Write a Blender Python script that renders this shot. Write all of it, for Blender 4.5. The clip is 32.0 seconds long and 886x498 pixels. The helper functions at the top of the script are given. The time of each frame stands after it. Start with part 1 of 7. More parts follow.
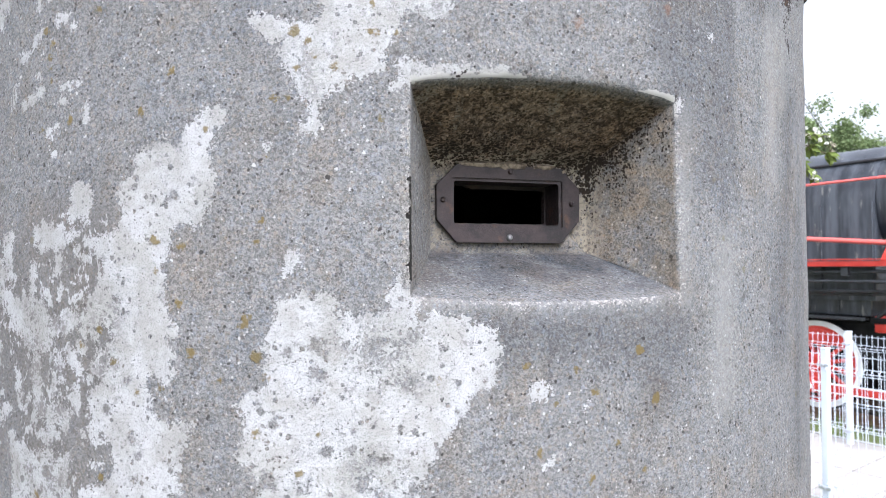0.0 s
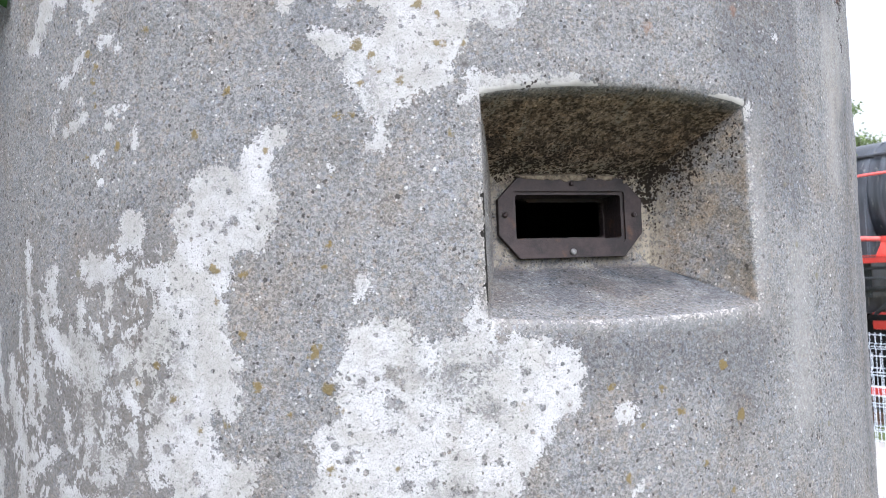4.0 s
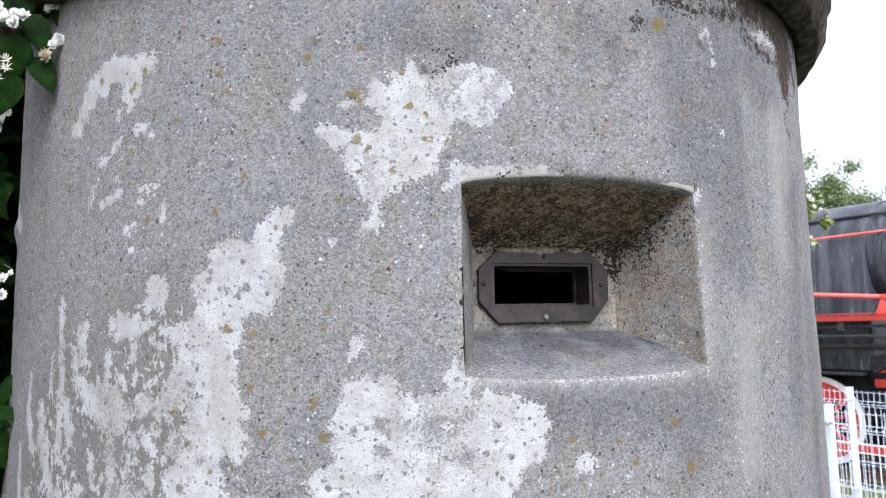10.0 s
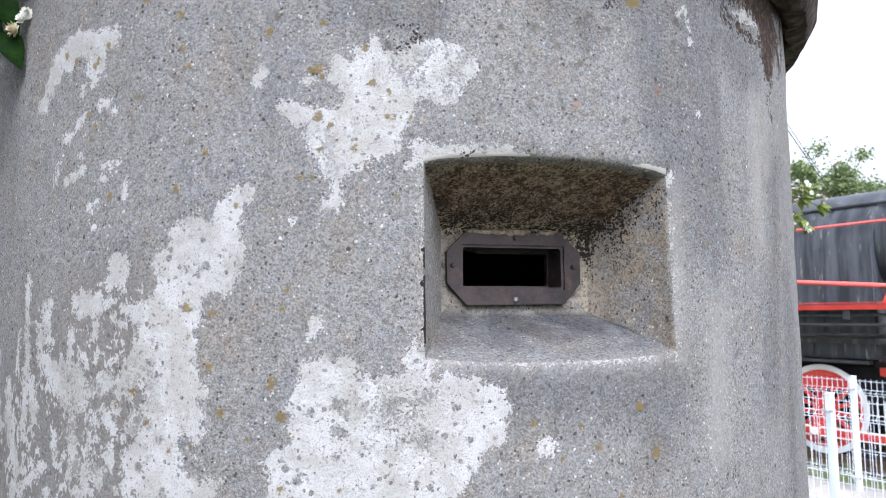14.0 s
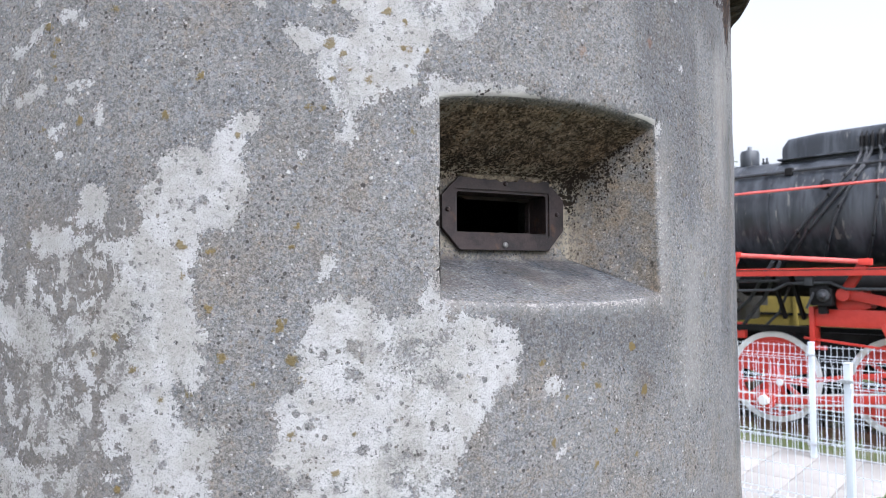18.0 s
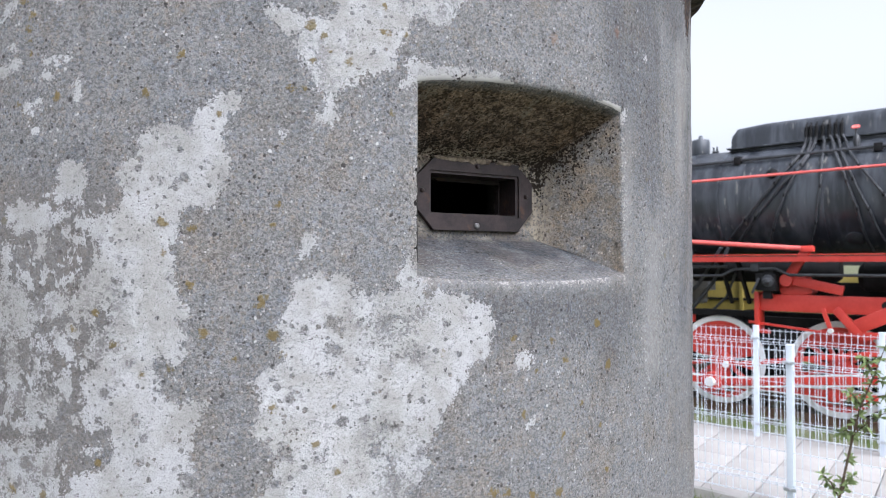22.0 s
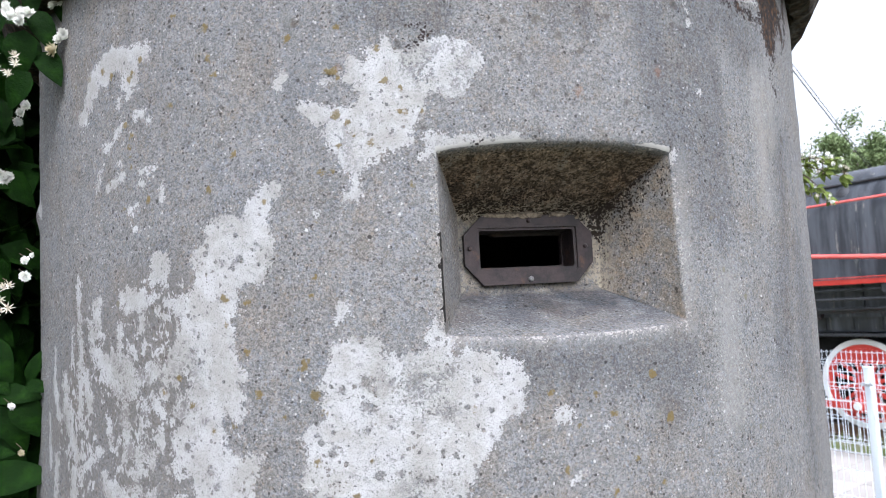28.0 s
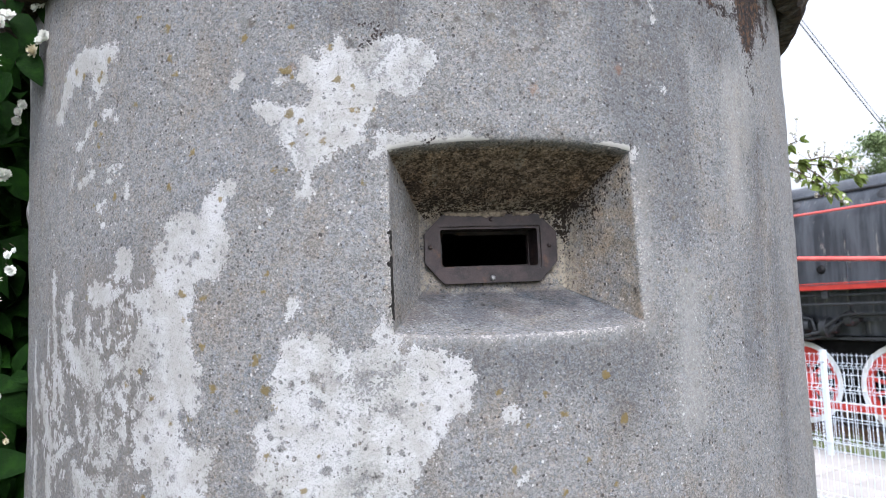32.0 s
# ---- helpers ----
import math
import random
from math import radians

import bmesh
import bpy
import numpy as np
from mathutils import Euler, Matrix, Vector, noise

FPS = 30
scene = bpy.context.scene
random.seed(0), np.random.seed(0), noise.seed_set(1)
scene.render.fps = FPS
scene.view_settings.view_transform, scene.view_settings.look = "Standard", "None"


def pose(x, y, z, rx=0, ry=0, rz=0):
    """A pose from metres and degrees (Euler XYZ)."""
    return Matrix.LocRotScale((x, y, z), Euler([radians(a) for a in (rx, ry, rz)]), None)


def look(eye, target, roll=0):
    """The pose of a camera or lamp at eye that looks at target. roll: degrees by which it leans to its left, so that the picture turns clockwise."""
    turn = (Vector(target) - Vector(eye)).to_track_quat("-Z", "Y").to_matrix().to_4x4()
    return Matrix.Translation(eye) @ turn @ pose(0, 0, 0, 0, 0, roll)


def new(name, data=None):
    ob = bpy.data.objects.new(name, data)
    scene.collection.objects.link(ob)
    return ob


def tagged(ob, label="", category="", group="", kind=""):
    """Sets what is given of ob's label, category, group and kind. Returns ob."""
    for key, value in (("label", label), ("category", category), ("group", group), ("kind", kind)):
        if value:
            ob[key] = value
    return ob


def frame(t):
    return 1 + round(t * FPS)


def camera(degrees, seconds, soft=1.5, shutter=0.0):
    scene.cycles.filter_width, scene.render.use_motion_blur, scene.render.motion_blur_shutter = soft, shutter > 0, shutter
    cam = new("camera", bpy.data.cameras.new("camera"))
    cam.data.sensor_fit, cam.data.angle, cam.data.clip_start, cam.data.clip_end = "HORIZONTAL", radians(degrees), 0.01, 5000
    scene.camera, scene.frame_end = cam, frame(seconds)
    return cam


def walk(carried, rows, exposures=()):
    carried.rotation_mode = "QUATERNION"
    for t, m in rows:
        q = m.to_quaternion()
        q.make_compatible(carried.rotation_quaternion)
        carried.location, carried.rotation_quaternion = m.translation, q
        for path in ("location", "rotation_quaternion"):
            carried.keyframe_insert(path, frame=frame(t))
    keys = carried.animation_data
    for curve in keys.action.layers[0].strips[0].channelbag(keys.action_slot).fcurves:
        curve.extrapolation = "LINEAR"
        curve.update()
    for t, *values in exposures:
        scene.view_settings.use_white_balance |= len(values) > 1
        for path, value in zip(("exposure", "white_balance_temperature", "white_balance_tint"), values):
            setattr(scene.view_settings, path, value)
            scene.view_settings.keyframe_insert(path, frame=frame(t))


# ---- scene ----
cam = camera(65.1, 32.0, soft=0.85)
cam.data.dof.use_dof, cam.data.dof.focus_distance, cam.data.dof.aperture_fstop = True, 0.78, 13.0
METRES, EYE, TILT, LEAN, TURN = 1.5, 1.7, 0.0, 0.0, 0.0
ROWS = [
    (0.0, 0.0, 0.0, 0.0, 0.0, 1.56, 0.12),
    (0.5, -0.0, 0.0019, 0.0011, -0.52, 2.27, 1.09),
    (1.0, -0.0153, 0.0128, -0.0023, 1.15, 2.24, 0.82),
    (1.5, -0.0568, 0.0401, -0.0123, -1.6, 2.71, -1.74),
    (2.0, -0.0716, 0.0546, -0.0065, -4.72, 0.4, 0.2),
    (2.5, -0.0551, 0.0386, 0.0018, -1.41, 2.61, 0.51),
    (3.0, -0.0542, 0.0282, 0.0034, -1.17, 2.62, 0.78),
    (3.5, -0.0541, 0.0248, 0.0044, -1.36, 2.01, 1.38),
    (4.0, -0.0521, 0.0214, 0.0064, -0.64, 2.54, 2.25),
    (4.5, -0.0534, 0.0222, 0.0069, -0.55, 3.12, 1.79),
    (6.5, -0.0582, 0.0184, 0.0008, -0.54, 3.62, -0.63),
    (7.0, -0.0533, 0.0158, 0.0053, -1.28, 4.49, -0.19),
    (7.5, -0.0464, 0.0217, 0.0001, -2.0, 3.93, -0.8),
    (8.0, -0.0112, 0.0188, 0.008, -0.4, 5.45, -0.23),
    (8.5, 0.012, 0.0122, 0.0059, 4.39, 4.28, -1.24),
    (9.0, -0.0135, 0.0015, 0.007, 2.78, 4.71, -0.25),
    (9.5, -0.0479, -0.0202, 0.0191, -1.77, 4.82, 1.26),
    (10.0, -0.0394, -0.0458, 0.0154, -0.46, 6.56, 1.21),
    (10.5, 0.0075, -0.0476, 0.0184, 3.54, 6.13, 0.29),
    (11.0, 0.021, -0.0415, 0.0165, 2.47, 5.73, 1.6),
    (11.5, 0.0162, -0.0473, 0.0196, 2.16, 5.56, 2.37),
    (12.0, 0.0043, -0.0412, 0.0165, 1.72, 4.78, 1.45),
    (12.5, -0.0077, -0.0381, 0.015, 1.51, 5.5, 0.56),
    (13.0, -0.0076, -0.0383, 0.0142, 0.92, 5.62, 0.97),
    (13.5, -0.0055, -0.035, 0.0146, 0.34, 5.37, 1.17),
    (14.0, -0.0071, -0.0378, 0.0129, 0.12, 5.28, 0.56),
    (14.5, -0.0133, -0.04, 0.0105, 0.2, 5.17, -0.27),
    (15.0, -0.0255, -0.0399, 0.0077, 1.12, 4.5, -0.89),
    (15.5, -0.0474, -0.0366, 0.0044, -1.31, 4.31, -0.3),
    (17.5, -0.0964, -0.0396, -0.0004, -5.28, 3.39, 0.9),
    (18.0, -0.1057, -0.0187, -0.0044, -10.67, 2.48, 0.32),
    (18.5, -0.1127, -0.0274, -0.0032, -10.43, 2.07, 0.25),
    (19.0, -0.1203, -0.0296, -0.0066, -10.46, 1.31, 0.74),
    (19.5, -0.1259, -0.0254, -0.0105, -12.24, 1.38, 0.49),
    (20.0, -0.1291, -0.0236, -0.0107, -13.97, 1.3, -0.22),
    (20.5, -0.1301, -0.0267, -0.0106, -14.05, 1.13, -0.17),
    (21.0, -0.1286, -0.0287, -0.01, -14.24, 0.98, 0.21),
    (21.5, -0.1262, -0.0272, -0.0096, -14.47, 0.6, 0.35),
    (22.0, -0.1232, -0.0318, -0.0088, -14.31, 1.2, 0.02),
    (22.5, -0.1229, -0.034, -0.0066, -13.97, 1.71, 0.17),
    (23.0, -0.1214, -0.0398, -0.0085, -13.26, 2.11, -0.45),
    (23.5, -0.1163, -0.0397, -0.0035, -11.44, 3.13, -0.37),
    (24.0, -0.1005, -0.0459, 0.0032, -10.07, 4.58, 0.34),
    (24.5, -0.0582, -0.0603, 0.0095, -6.46, 5.76, 1.43),
    (25.0, -0.0104, -0.0717, 0.0081, -0.85, 5.26, 1.43),
    (25.5, 0.0048, -0.075, 0.0062, 0.7, 4.95, 2.01),
    (27.5, -0.0041, -0.07, 0.007, 0.86, 4.89, 2.18),
    (28.0, 0.003, -0.0689, 0.0036, 2.76, 4.74, 3.07),
    (28.5, -0.0032, -0.065, 0.0008, 2.96, 5.06, 2.57),
    (29.0, -0.0439, -0.0546, -0.0059, 0.92, 3.51, 1.75),
    (29.5, -0.0715, -0.0599, -0.0034, -3.0, 4.36, 1.07),
    (30.0, -0.0851, -0.0576, -0.0055, -6.78, 4.65, 0.69),
    (30.5, -0.062, -0.0573, -0.0108, -5.07, 4.89, -1.15),
    (31.0, 0.0012, -0.066, 0.0014, 0.45, 6.75, -0.4),
    (31.5, 0.0622, -0.067, -0.0032, 4.9, 4.04, 1.05),
    (32.0, 0.0656, -0.0657, 0.0003, 5.54, 4.75, 2.39),
]
walk(cam, [(t, pose(0, 0, EYE, TILT, LEAN, TURN) @ pose(METRES * x, METRES * y, METRES * z, 90 + pitch, roll, yaw)) for t, x, y, z, yaw, pitch, roll in ROWS],
     exposures=[(0.0, 1.64, 5930, 13.4), (4.0, 1.67, 5930, 13.4), (8.0, 1.69, 5930, 13.4), (9.0, 1.63, 5930, 13.4), (10.0, 1.55, 5930, 13.4), (11.0, 1.57, 5930, 13.4), (12.0, 1.57, 5930, 13.4), (13.0, 1.57, 5930, 13.4), (15.5, 1.54, 5930, 13.4), (18.0, 1.34, 5930, 13.4), (19.0, 1.37, 5930, 13.4), (20.0, 1.30, 5930, 13.4), (22.0, 1.23, 5930, 13.4), (24.0, 1.26, 5930, 13.4), (25.0, 1.33, 5930, 13.4), (28.0, 1.48, 5930, 13.4), (29.0, 1.63, 5930, 13.4), (30.0, 1.35, 5930, 13.4), (31.0, 1.38, 5930, 13.4), (32.0, 1.44, 5930, 13.4)])


# ---- world and light ----
world = bpy.data.worlds.new("overcast_sky")
scene.world = world
world.use_nodes = True
wn, wl = world.node_tree.nodes, world.node_tree.links
wn.clear()
sky = wn.new("ShaderNodeTexSky")
sky.sky_type = "NISHITA"
sky.sun_disc = False
sky.sun_elevation, sky.sun_rotation = radians(48), radians(164)
sky.air_density, sky.dust_density, sky.ozone_density = 1.0, 6.0, 1.0
grey_sky = wn.new("ShaderNodeHueSaturation")
grey_sky.inputs["Saturation"].default_value = 0.16
wbg = wn.new("ShaderNodeBackground")
wbg.inputs["Strength"].default_value = 0.15
wout = wn.new("ShaderNodeOutputWorld")
wl.new(sky.outputs[0], grey_sky.inputs["Color"])
wl.new(grey_sky.outputs[0], wbg.inputs["Color"])
wl.new(wbg.outputs[0], wout.inputs["Surface"])

sun = new("sun", bpy.data.lights.new("sun", "SUN"))
sun.data.energy, sun.data.angle, sun.data.color = 0.45, radians(35), (1.0, 0.985, 0.97)
# high veiled sun behind the camera
sun.matrix_world = look((1.38, -4.81, 5.55), (0, 0, 0))


# ---- node helpers ----
class Mat:
    """A small builder for procedural node materials."""

    def __init__(self, name):
        self.m = bpy.data.materials.new(name)
        self.m.use_nodes = True
        self.t = self.m.node_tree
        self.bsdf = self.t.nodes["Principled BSDF"]
        self.coord = None

    def put(self, node, key, v):
        sock = node.inputs[key]
        if isinstance(v, bpy.types.NodeSocket):
            self.t.links.new(v, sock)
        elif v is not None:
            if isinstance(v, (tuple, list)) and len(v) == 3 and sock.type == "RGBA":
                v = (*v, 1.0)
            sock.default_value = v

    def obj(self):
        if self.coord is None:
            self.coord = self.t.nodes.new("ShaderNodeTexCoord")
        return self.coord.outputs["Object"]

    def scaled(self, v, s):
        n = self.t.nodes.new("ShaderNodeVectorMath")
        n.operation = "MULTIPLY"
        self.put(n, 0, v)
        self.put(n, 1, s)
        return n.outputs[0]

    def noise(self, scale, detail=3.0, rough=0.55, vec=None, distort=0.0, colour=False):
        n = self.t.nodes.new("ShaderNodeTexNoise")
        self.put(n, "Vector", vec or self.obj())
        self.put(n, "Scale", scale)
        self.put(n, "Detail", detail)
        self.put(n, "Roughness", rough)
        self.put(n, "Distortion", distort)
        return n.outputs["Color" if colour else "Fac"]

    def voronoi(self, scale, vec=None, feature="F1", rand=1.0):
        n = self.t.nodes.new("ShaderNodeTexVoronoi")
        n.feature = feature
        self.put(n, "Vector", vec or self.obj())
        self.put(n, "Scale", scale)
        self.put(n, "Randomness", rand)
        return n

    def math(self, op, a, b=None, c=None, clamp=False):
        n = self.t.nodes.new("ShaderNodeMath")
        n.operation, n.use_clamp = op, clamp
        for i, v in enumerate((a, b, c)):
            if v is not None:
                self.put(n, i, v)
        return n.outputs[0]

    def span(self, v, lo, hi, a=0.0, b=1.0):
        n = self.t.nodes.new("ShaderNodeMapRange")
        n.interpolation_type = "SMOOTHSTEP"
        self.put(n, "Value", v)
        for k, x in (("From Min", lo), ("From Max", hi), ("To Min", a), ("To Max", b)):
            self.put(n, k, x)
        return n.outputs[0]

    def mix(self, fac, a, b, blend="MIX"):
        n = self.t.nodes.new("ShaderNodeMix")
        n.data_type, n.blend_type = "RGBA", blend
        self.put(n, 0, fac)
        self.put(n, 6, a)
        self.put(n, 7, b)
        return n.outputs[2]

    def attr(self, name):
        n = self.t.nodes.new("ShaderNodeAttribute")
        n.attribute_name = name
        return n.outputs["Fac"]

    def rnd(self):
        return self.t.nodes.new("ShaderNodeObjectInfo").outputs["Random"]

    def island(self):
        return self.t.nodes.new("ShaderNodeNewGeometry").outputs["Random Per Island"]

    def sep(self, v):
        n = self.t.nodes.new("ShaderNodeSeparateXYZ")
        self.put(n, 0, v)
        return n.outputs

    def bump(self, height, strength, dist):
        n = self.t.nodes.new("ShaderNodeBump")
        self.put(n, "Height", height)
        self.put(n, "Strength", strength)
        self.put(n, "Distance", dist)
        self.t.links.new(n.outputs[0], self.bsdf.inputs["Normal"])

    def done(self, colour, rough=0.6, metal=0.0, spec=0.5):
        self.put(self.bsdf, "Base Color", colour)
        self.put(self.bsdf, "Roughness", rough)
        self.put(self.bsdf, "Metallic", metal)
        self.put(self.bsdf, "Specular IOR Level", spec)
        return self.m


def bent_coord(k, amount=0.003, scale=700):
    """Object coordinates pushed about by noise, so that cells lose their straight sides."""
    shift = k.t.nodes.new("ShaderNodeVectorMath")
    shift.operation = "MULTIPLY_ADD"
    k.put(shift, 0, k.noise(scale, 2, 0.6, colour=True))
    k.put(shift, 1, (amount, amount, amount))
    k.put(shift, 2, k.obj())
    return shift.outputs[0]


def specks(k, scale, share, size, vec):
    """Irregular scattered specks: a share of the cells, each of its own radius."""
    v = k.voronoi(scale, vec)
    c = k.sep(v.outputs["Color"])
    radius = k.math("MULTIPLY", k.math("ADD", 0.35, c[1]), size)
    return k.math("MULTIPLY", k.math("LESS_THAN", c[0], share), k.span(k.math("SUBTRACT", radius, v.outputs["Distance"]), -0.03, 0.06))


def concrete_base(k, tint=(1, 1, 1)):
    """Exposed sand and gravel: fine matrix, grains, pale chips, dark voids, blotches. Returns colour and height."""
    def tone(v):
        return tuple(0.88 * v * c for c in tint)
    bent = bent_coord(k)
    grain = k.sep(k.voronoi(470, bent).outputs["Color"])[0]
    sand = k.sep(k.voronoi(900, bent).outputs["Color"])[1]
    fine = k.noise(1000, 3, 0.75)
    mixd = k.math("ADD", k.math("MULTIPLY", grain, 0.50), k.math("MULTIPLY", sand, 0.50))
    base = k.mix(k.span(mixd, 0.15, 0.88), tone(0.150), tone(0.375))
    base = k.mix(k.span(fine, 0.47, 0.36, 0.0, 0.55), base, tone(0.055))
    base = k.mix(k.span(fine, 0.56, 0.68, 0.0, 0.4), base, tone(0.50))
    # gravel of a few millimetres in two tones
    stones = k.voronoi(230, bent)
    sc = k.sep(stones.outputs["Color"])
    body = k.span(stones.outputs["Distance"], 0.55, 0.40)
    base = k.mix(k.math("MULTIPLY", k.math("MULTIPLY", k.math("GREATER_THAN", sc[0], 0.80), body), 0.24), base, tone(0.38))
    base = k.mix(k.math("MULTIPLY", k.math("MULTIPLY", k.math("LESS_THAN", sc[0], 0.15), body), 0.28), base, tone(0.095))
    base = k.mix(k.math("MULTIPLY", body, 0.9), base, k.mix(1.0, base, k.mix(sc[2], (1.10, 0.99, 0.88), (0.92, 0.99, 1.10)), "MULTIPLY"))
    # blotches, warm and cool
    mid = k.noise(55, 4, 0.65)
    base = k.mix(k.span(mid, 0.52, 0.68, 0.0, 0.18), base, (0.30, 0.296, 0.292))
    base = k.mix(k.span(mid, 0.46, 0.32, 0.0, 0.22), base, (0.075, 0.075, 0.08))
    warm = k.noise(17, 4, 0.62, vec=k.scaled(k.obj(), (1.0, 1.0, 0.7)))
    base = k.mix(k.span(warm, 0.50, 0.66, 0.0, 0.55), base, (1.0, 0.90, 0.79), "MULTIPLY")
    base = k.mix(k.span(warm, 0.46, 0.33, 0.0, 0.5), base, (0.90, 0.94, 1.0), "MULTIPLY")
    # pale chips, black voids
    pale = specks(k, 150, 0.020, 0.25, bent)
    base = k.mix(k.math("MULTIPLY", pale, 0.9), base, (0.56, 0.555, 0.55))
    base = k.mix(k.math("MULTIPLY", specks(k, 340, 0.055, 0.38, bent), 0.80), base, (0.54, 0.535, 0.53))
    pit = k.math("MAXIMUM", specks(k, 260, 0.07, 0.38, bent), k.math("MAXIMUM", specks(k, 120, 0.06, 0.24, bent), specks(k, 210, 0.06, 0.30, bent)))
    base = k.mix(k.math("MULTIPLY", pit, 0.85), base, (0.045, 0.042, 0.040))
    h = k.math("ADD", k.math("MULTIPLY", mixd, 0.8), k.math("MULTIPLY", fine, 0.9))
    h = k.math("ADD", h, k.math("MULTIPLY", mid, 0.8))
    return base, k.math("SUBTRACT", h, k.math("MULTIPLY", pit, 1.2))


def lace(k, amount, scale, vec):
    """Crust that breaks up into separate dots where its amount is small."""
    v = k.voronoi(scale, vec)
    own = k.math("MULTIPLY", k.sep(v.outputs["Color"])[0], 0.55)
    return k.span(k.math("SUBTRACT", k.math("SUBTRACT", amount, own), k.math("MULTIPLY", v.outputs["Distance"], 0.9)), -0.05, 0.05)


def bunker_concrete():
    k = Mat("weathered_concrete")
    col, h = concrete_base(k)
    streak = k.noise(22, 4, 0.6, vec=k.scaled(k.obj(), (1.0, 1.0, 0.12)))
    soft = k.noise(40, 4, 0.6)
    fine = k.noise(190, 4, 0.65)
    edge = k.math("ADD", k.math("MULTIPLY", k.math("SUBTRACT", k.noise(95, 4, 0.65), 0.5), 0.026),
                  k.math("MULTIPLY", k.math("SUBTRACT", k.noise(300, 5, 0.75), 0.5), 0.034))
    # long dark and pale weather streaks; DARK also holds painted shade below the cap
    dark = k.span(k.math("ADD", k.attr("DARK"), k.math("MULTIPLY", k.math("SUBTRACT", streak, 0.5), 0.09)), -0.040, 0.022, 0.0, 0.50)
    col = k.mix(dark, col, (0.38, 0.40, 0.45), "MULTIPLY")
    col = k.mix(k.span(streak, 0.5, 0.75, 0.0, 0.25), col, (0.10, 0.10, 0.105))
    pale = k.span(k.math("ADD", k.attr("PALE"), edge), -0.022, 0.022, 0.0, 0.42)
    col = k.mix(pale, col, (0.36, 0.355, 0.34))
    # smoother, browner skin where the wash has flaked
    skin = k.span(k.math("ADD", k.attr("FLAKE"), edge), -0.035, 0.02, 0.0, 0.52)
    col = k.mix(skin, col, k.mix(k.noise(120, 4, 0.6), (0.100, 0.089, 0.081), (0.225, 0.207, 0.192)))
    # remains of limewash
    paint_d = k.math("ADD", k.attr("PAINT"), edge)
    flake_n = k.noise(80, 5, 0.66, vec=k.scaled(k.obj(), (1.0, 1.0, 0.75)), distort=0.2)
    flake_d = k.math("ADD", k.math("MINIMUM", k.attr("FLAKE"), 0.012), k.math("MULTIPLY", k.math("SUBTRACT", flake_n, 0.625), 0.13))
    wash = k.math("MAXIMUM", k.span(paint_d, -0.0008, 0.0011), k.span(flake_d, -0.002, 0.003))
    bare = k.span(k.math("ADD", k.attr("BARE"), k.math("MULTIPLY", edge, 0.8)), -0.001, 0.0015, 0.0, 0.9)
    wear = k.span(k.noise(130, 5, 0.75), 0.57, 0.62)
    bent = bent_coord(k, 0.004, 420)
    pin = k.math("MAXIMUM", specks(k, 170, 0.26, 0.32, bent), k.math("MAXIMUM", specks(k, 420, 0.10, 0.38, bent), specks(k, 75, 0.26, 0.24, bent)))
    thin = k.math("MULTIPLY", k.span(k.attr("THIN"), -0.012, 0.02), k.span(k.math("MULTIPLY_ADD", k.noise(260, 4, 0.7), 0.6, k.math("MULTIPLY", k.noise(60, 4, 0.6), 0.4)), 0.485, 0.56, 0.0, 0.75))
    bare = k.math("MAXIMUM", bare, thin)
    # rare larger pits, each with a rim of its own
    bare = k.math("MAXIMUM", bare, k.math("MULTIPLY", specks(k, 46, 0.06, 0.16, bent), 0.85))
    wash = k.math("MULTIPLY", wash, k.math("SUBTRACT", 1.0, k.math("MAXIMUM", bare, k.math("MAXIMUM", k.math("MULTIPLY", wear, 0.45), k.math("MULTIPLY", pin, 0.92)))))
    tone = k.noise(26, 5, 0.65)
    cool = k.mix(k.span(tone, 0.38, 0.62), (0.425, 0.42, 0.405), (0.535, 0.54, 0.553))
    cool = k.mix(k.span(k.noise(600, 3, 0.7), 0.52, 0.36, 0.0, 0.50), cool, (0.24, 0.237, 0.23))
    col = k.mix(wash, col, cool)
    # lime along the upper rim, crumbs along the others
    rim = k.span(k.math("ADD", k.attr("RIM"), k.math("MULTIPLY", k.math("SUBTRACT", k.noise(70, 5, 0.7), 0.47), 0.022)), -0.0006, 0.0012, 0.0, 0.9)
    col = k.mix(rim, col, (0.52, 0.51, 0.49))
    crumb = k.math("ADD", k.attr("FRINGE"), k.math("MULTIPLY", k.math("SUBTRACT", k.math("MULTIPLY_ADD", k.math("SUBTRACT", soft, 0.5), 0.45, k.noise(330, 4, 0.75)), 0.635), 0.10))
    col = k.mix(k.span(crumb, -0.001, 0.002, 0.0, 0.85), col, (0.46, 0.44, 0.42))
    # lichen, rust and moss
    lich = k.span(k.math("ADD", k.attr("LICHEN"), k.math("MULTIPLY", k.math("SUBTRACT", fine, 0.5), 0.016)), -0.0014, 0.0020, 0.0, 0.82)
    ltone = k.mix(k.noise(33, 1), (0.125, 0.104, 0.040), (0.24, 0.160, 0.038))
    col = k.mix(lich, col, ltone)
    # dark grey-brown lichen, small and ragged
    ds = k.math("ADD", k.attr("DSPOT"), k.math("MULTIPLY", k.math("SUBTRACT", fine, 0.5), 0.012))
    dot = k.voronoi(26, bent)
    dc = k.sep(dot.outputs["Color"])
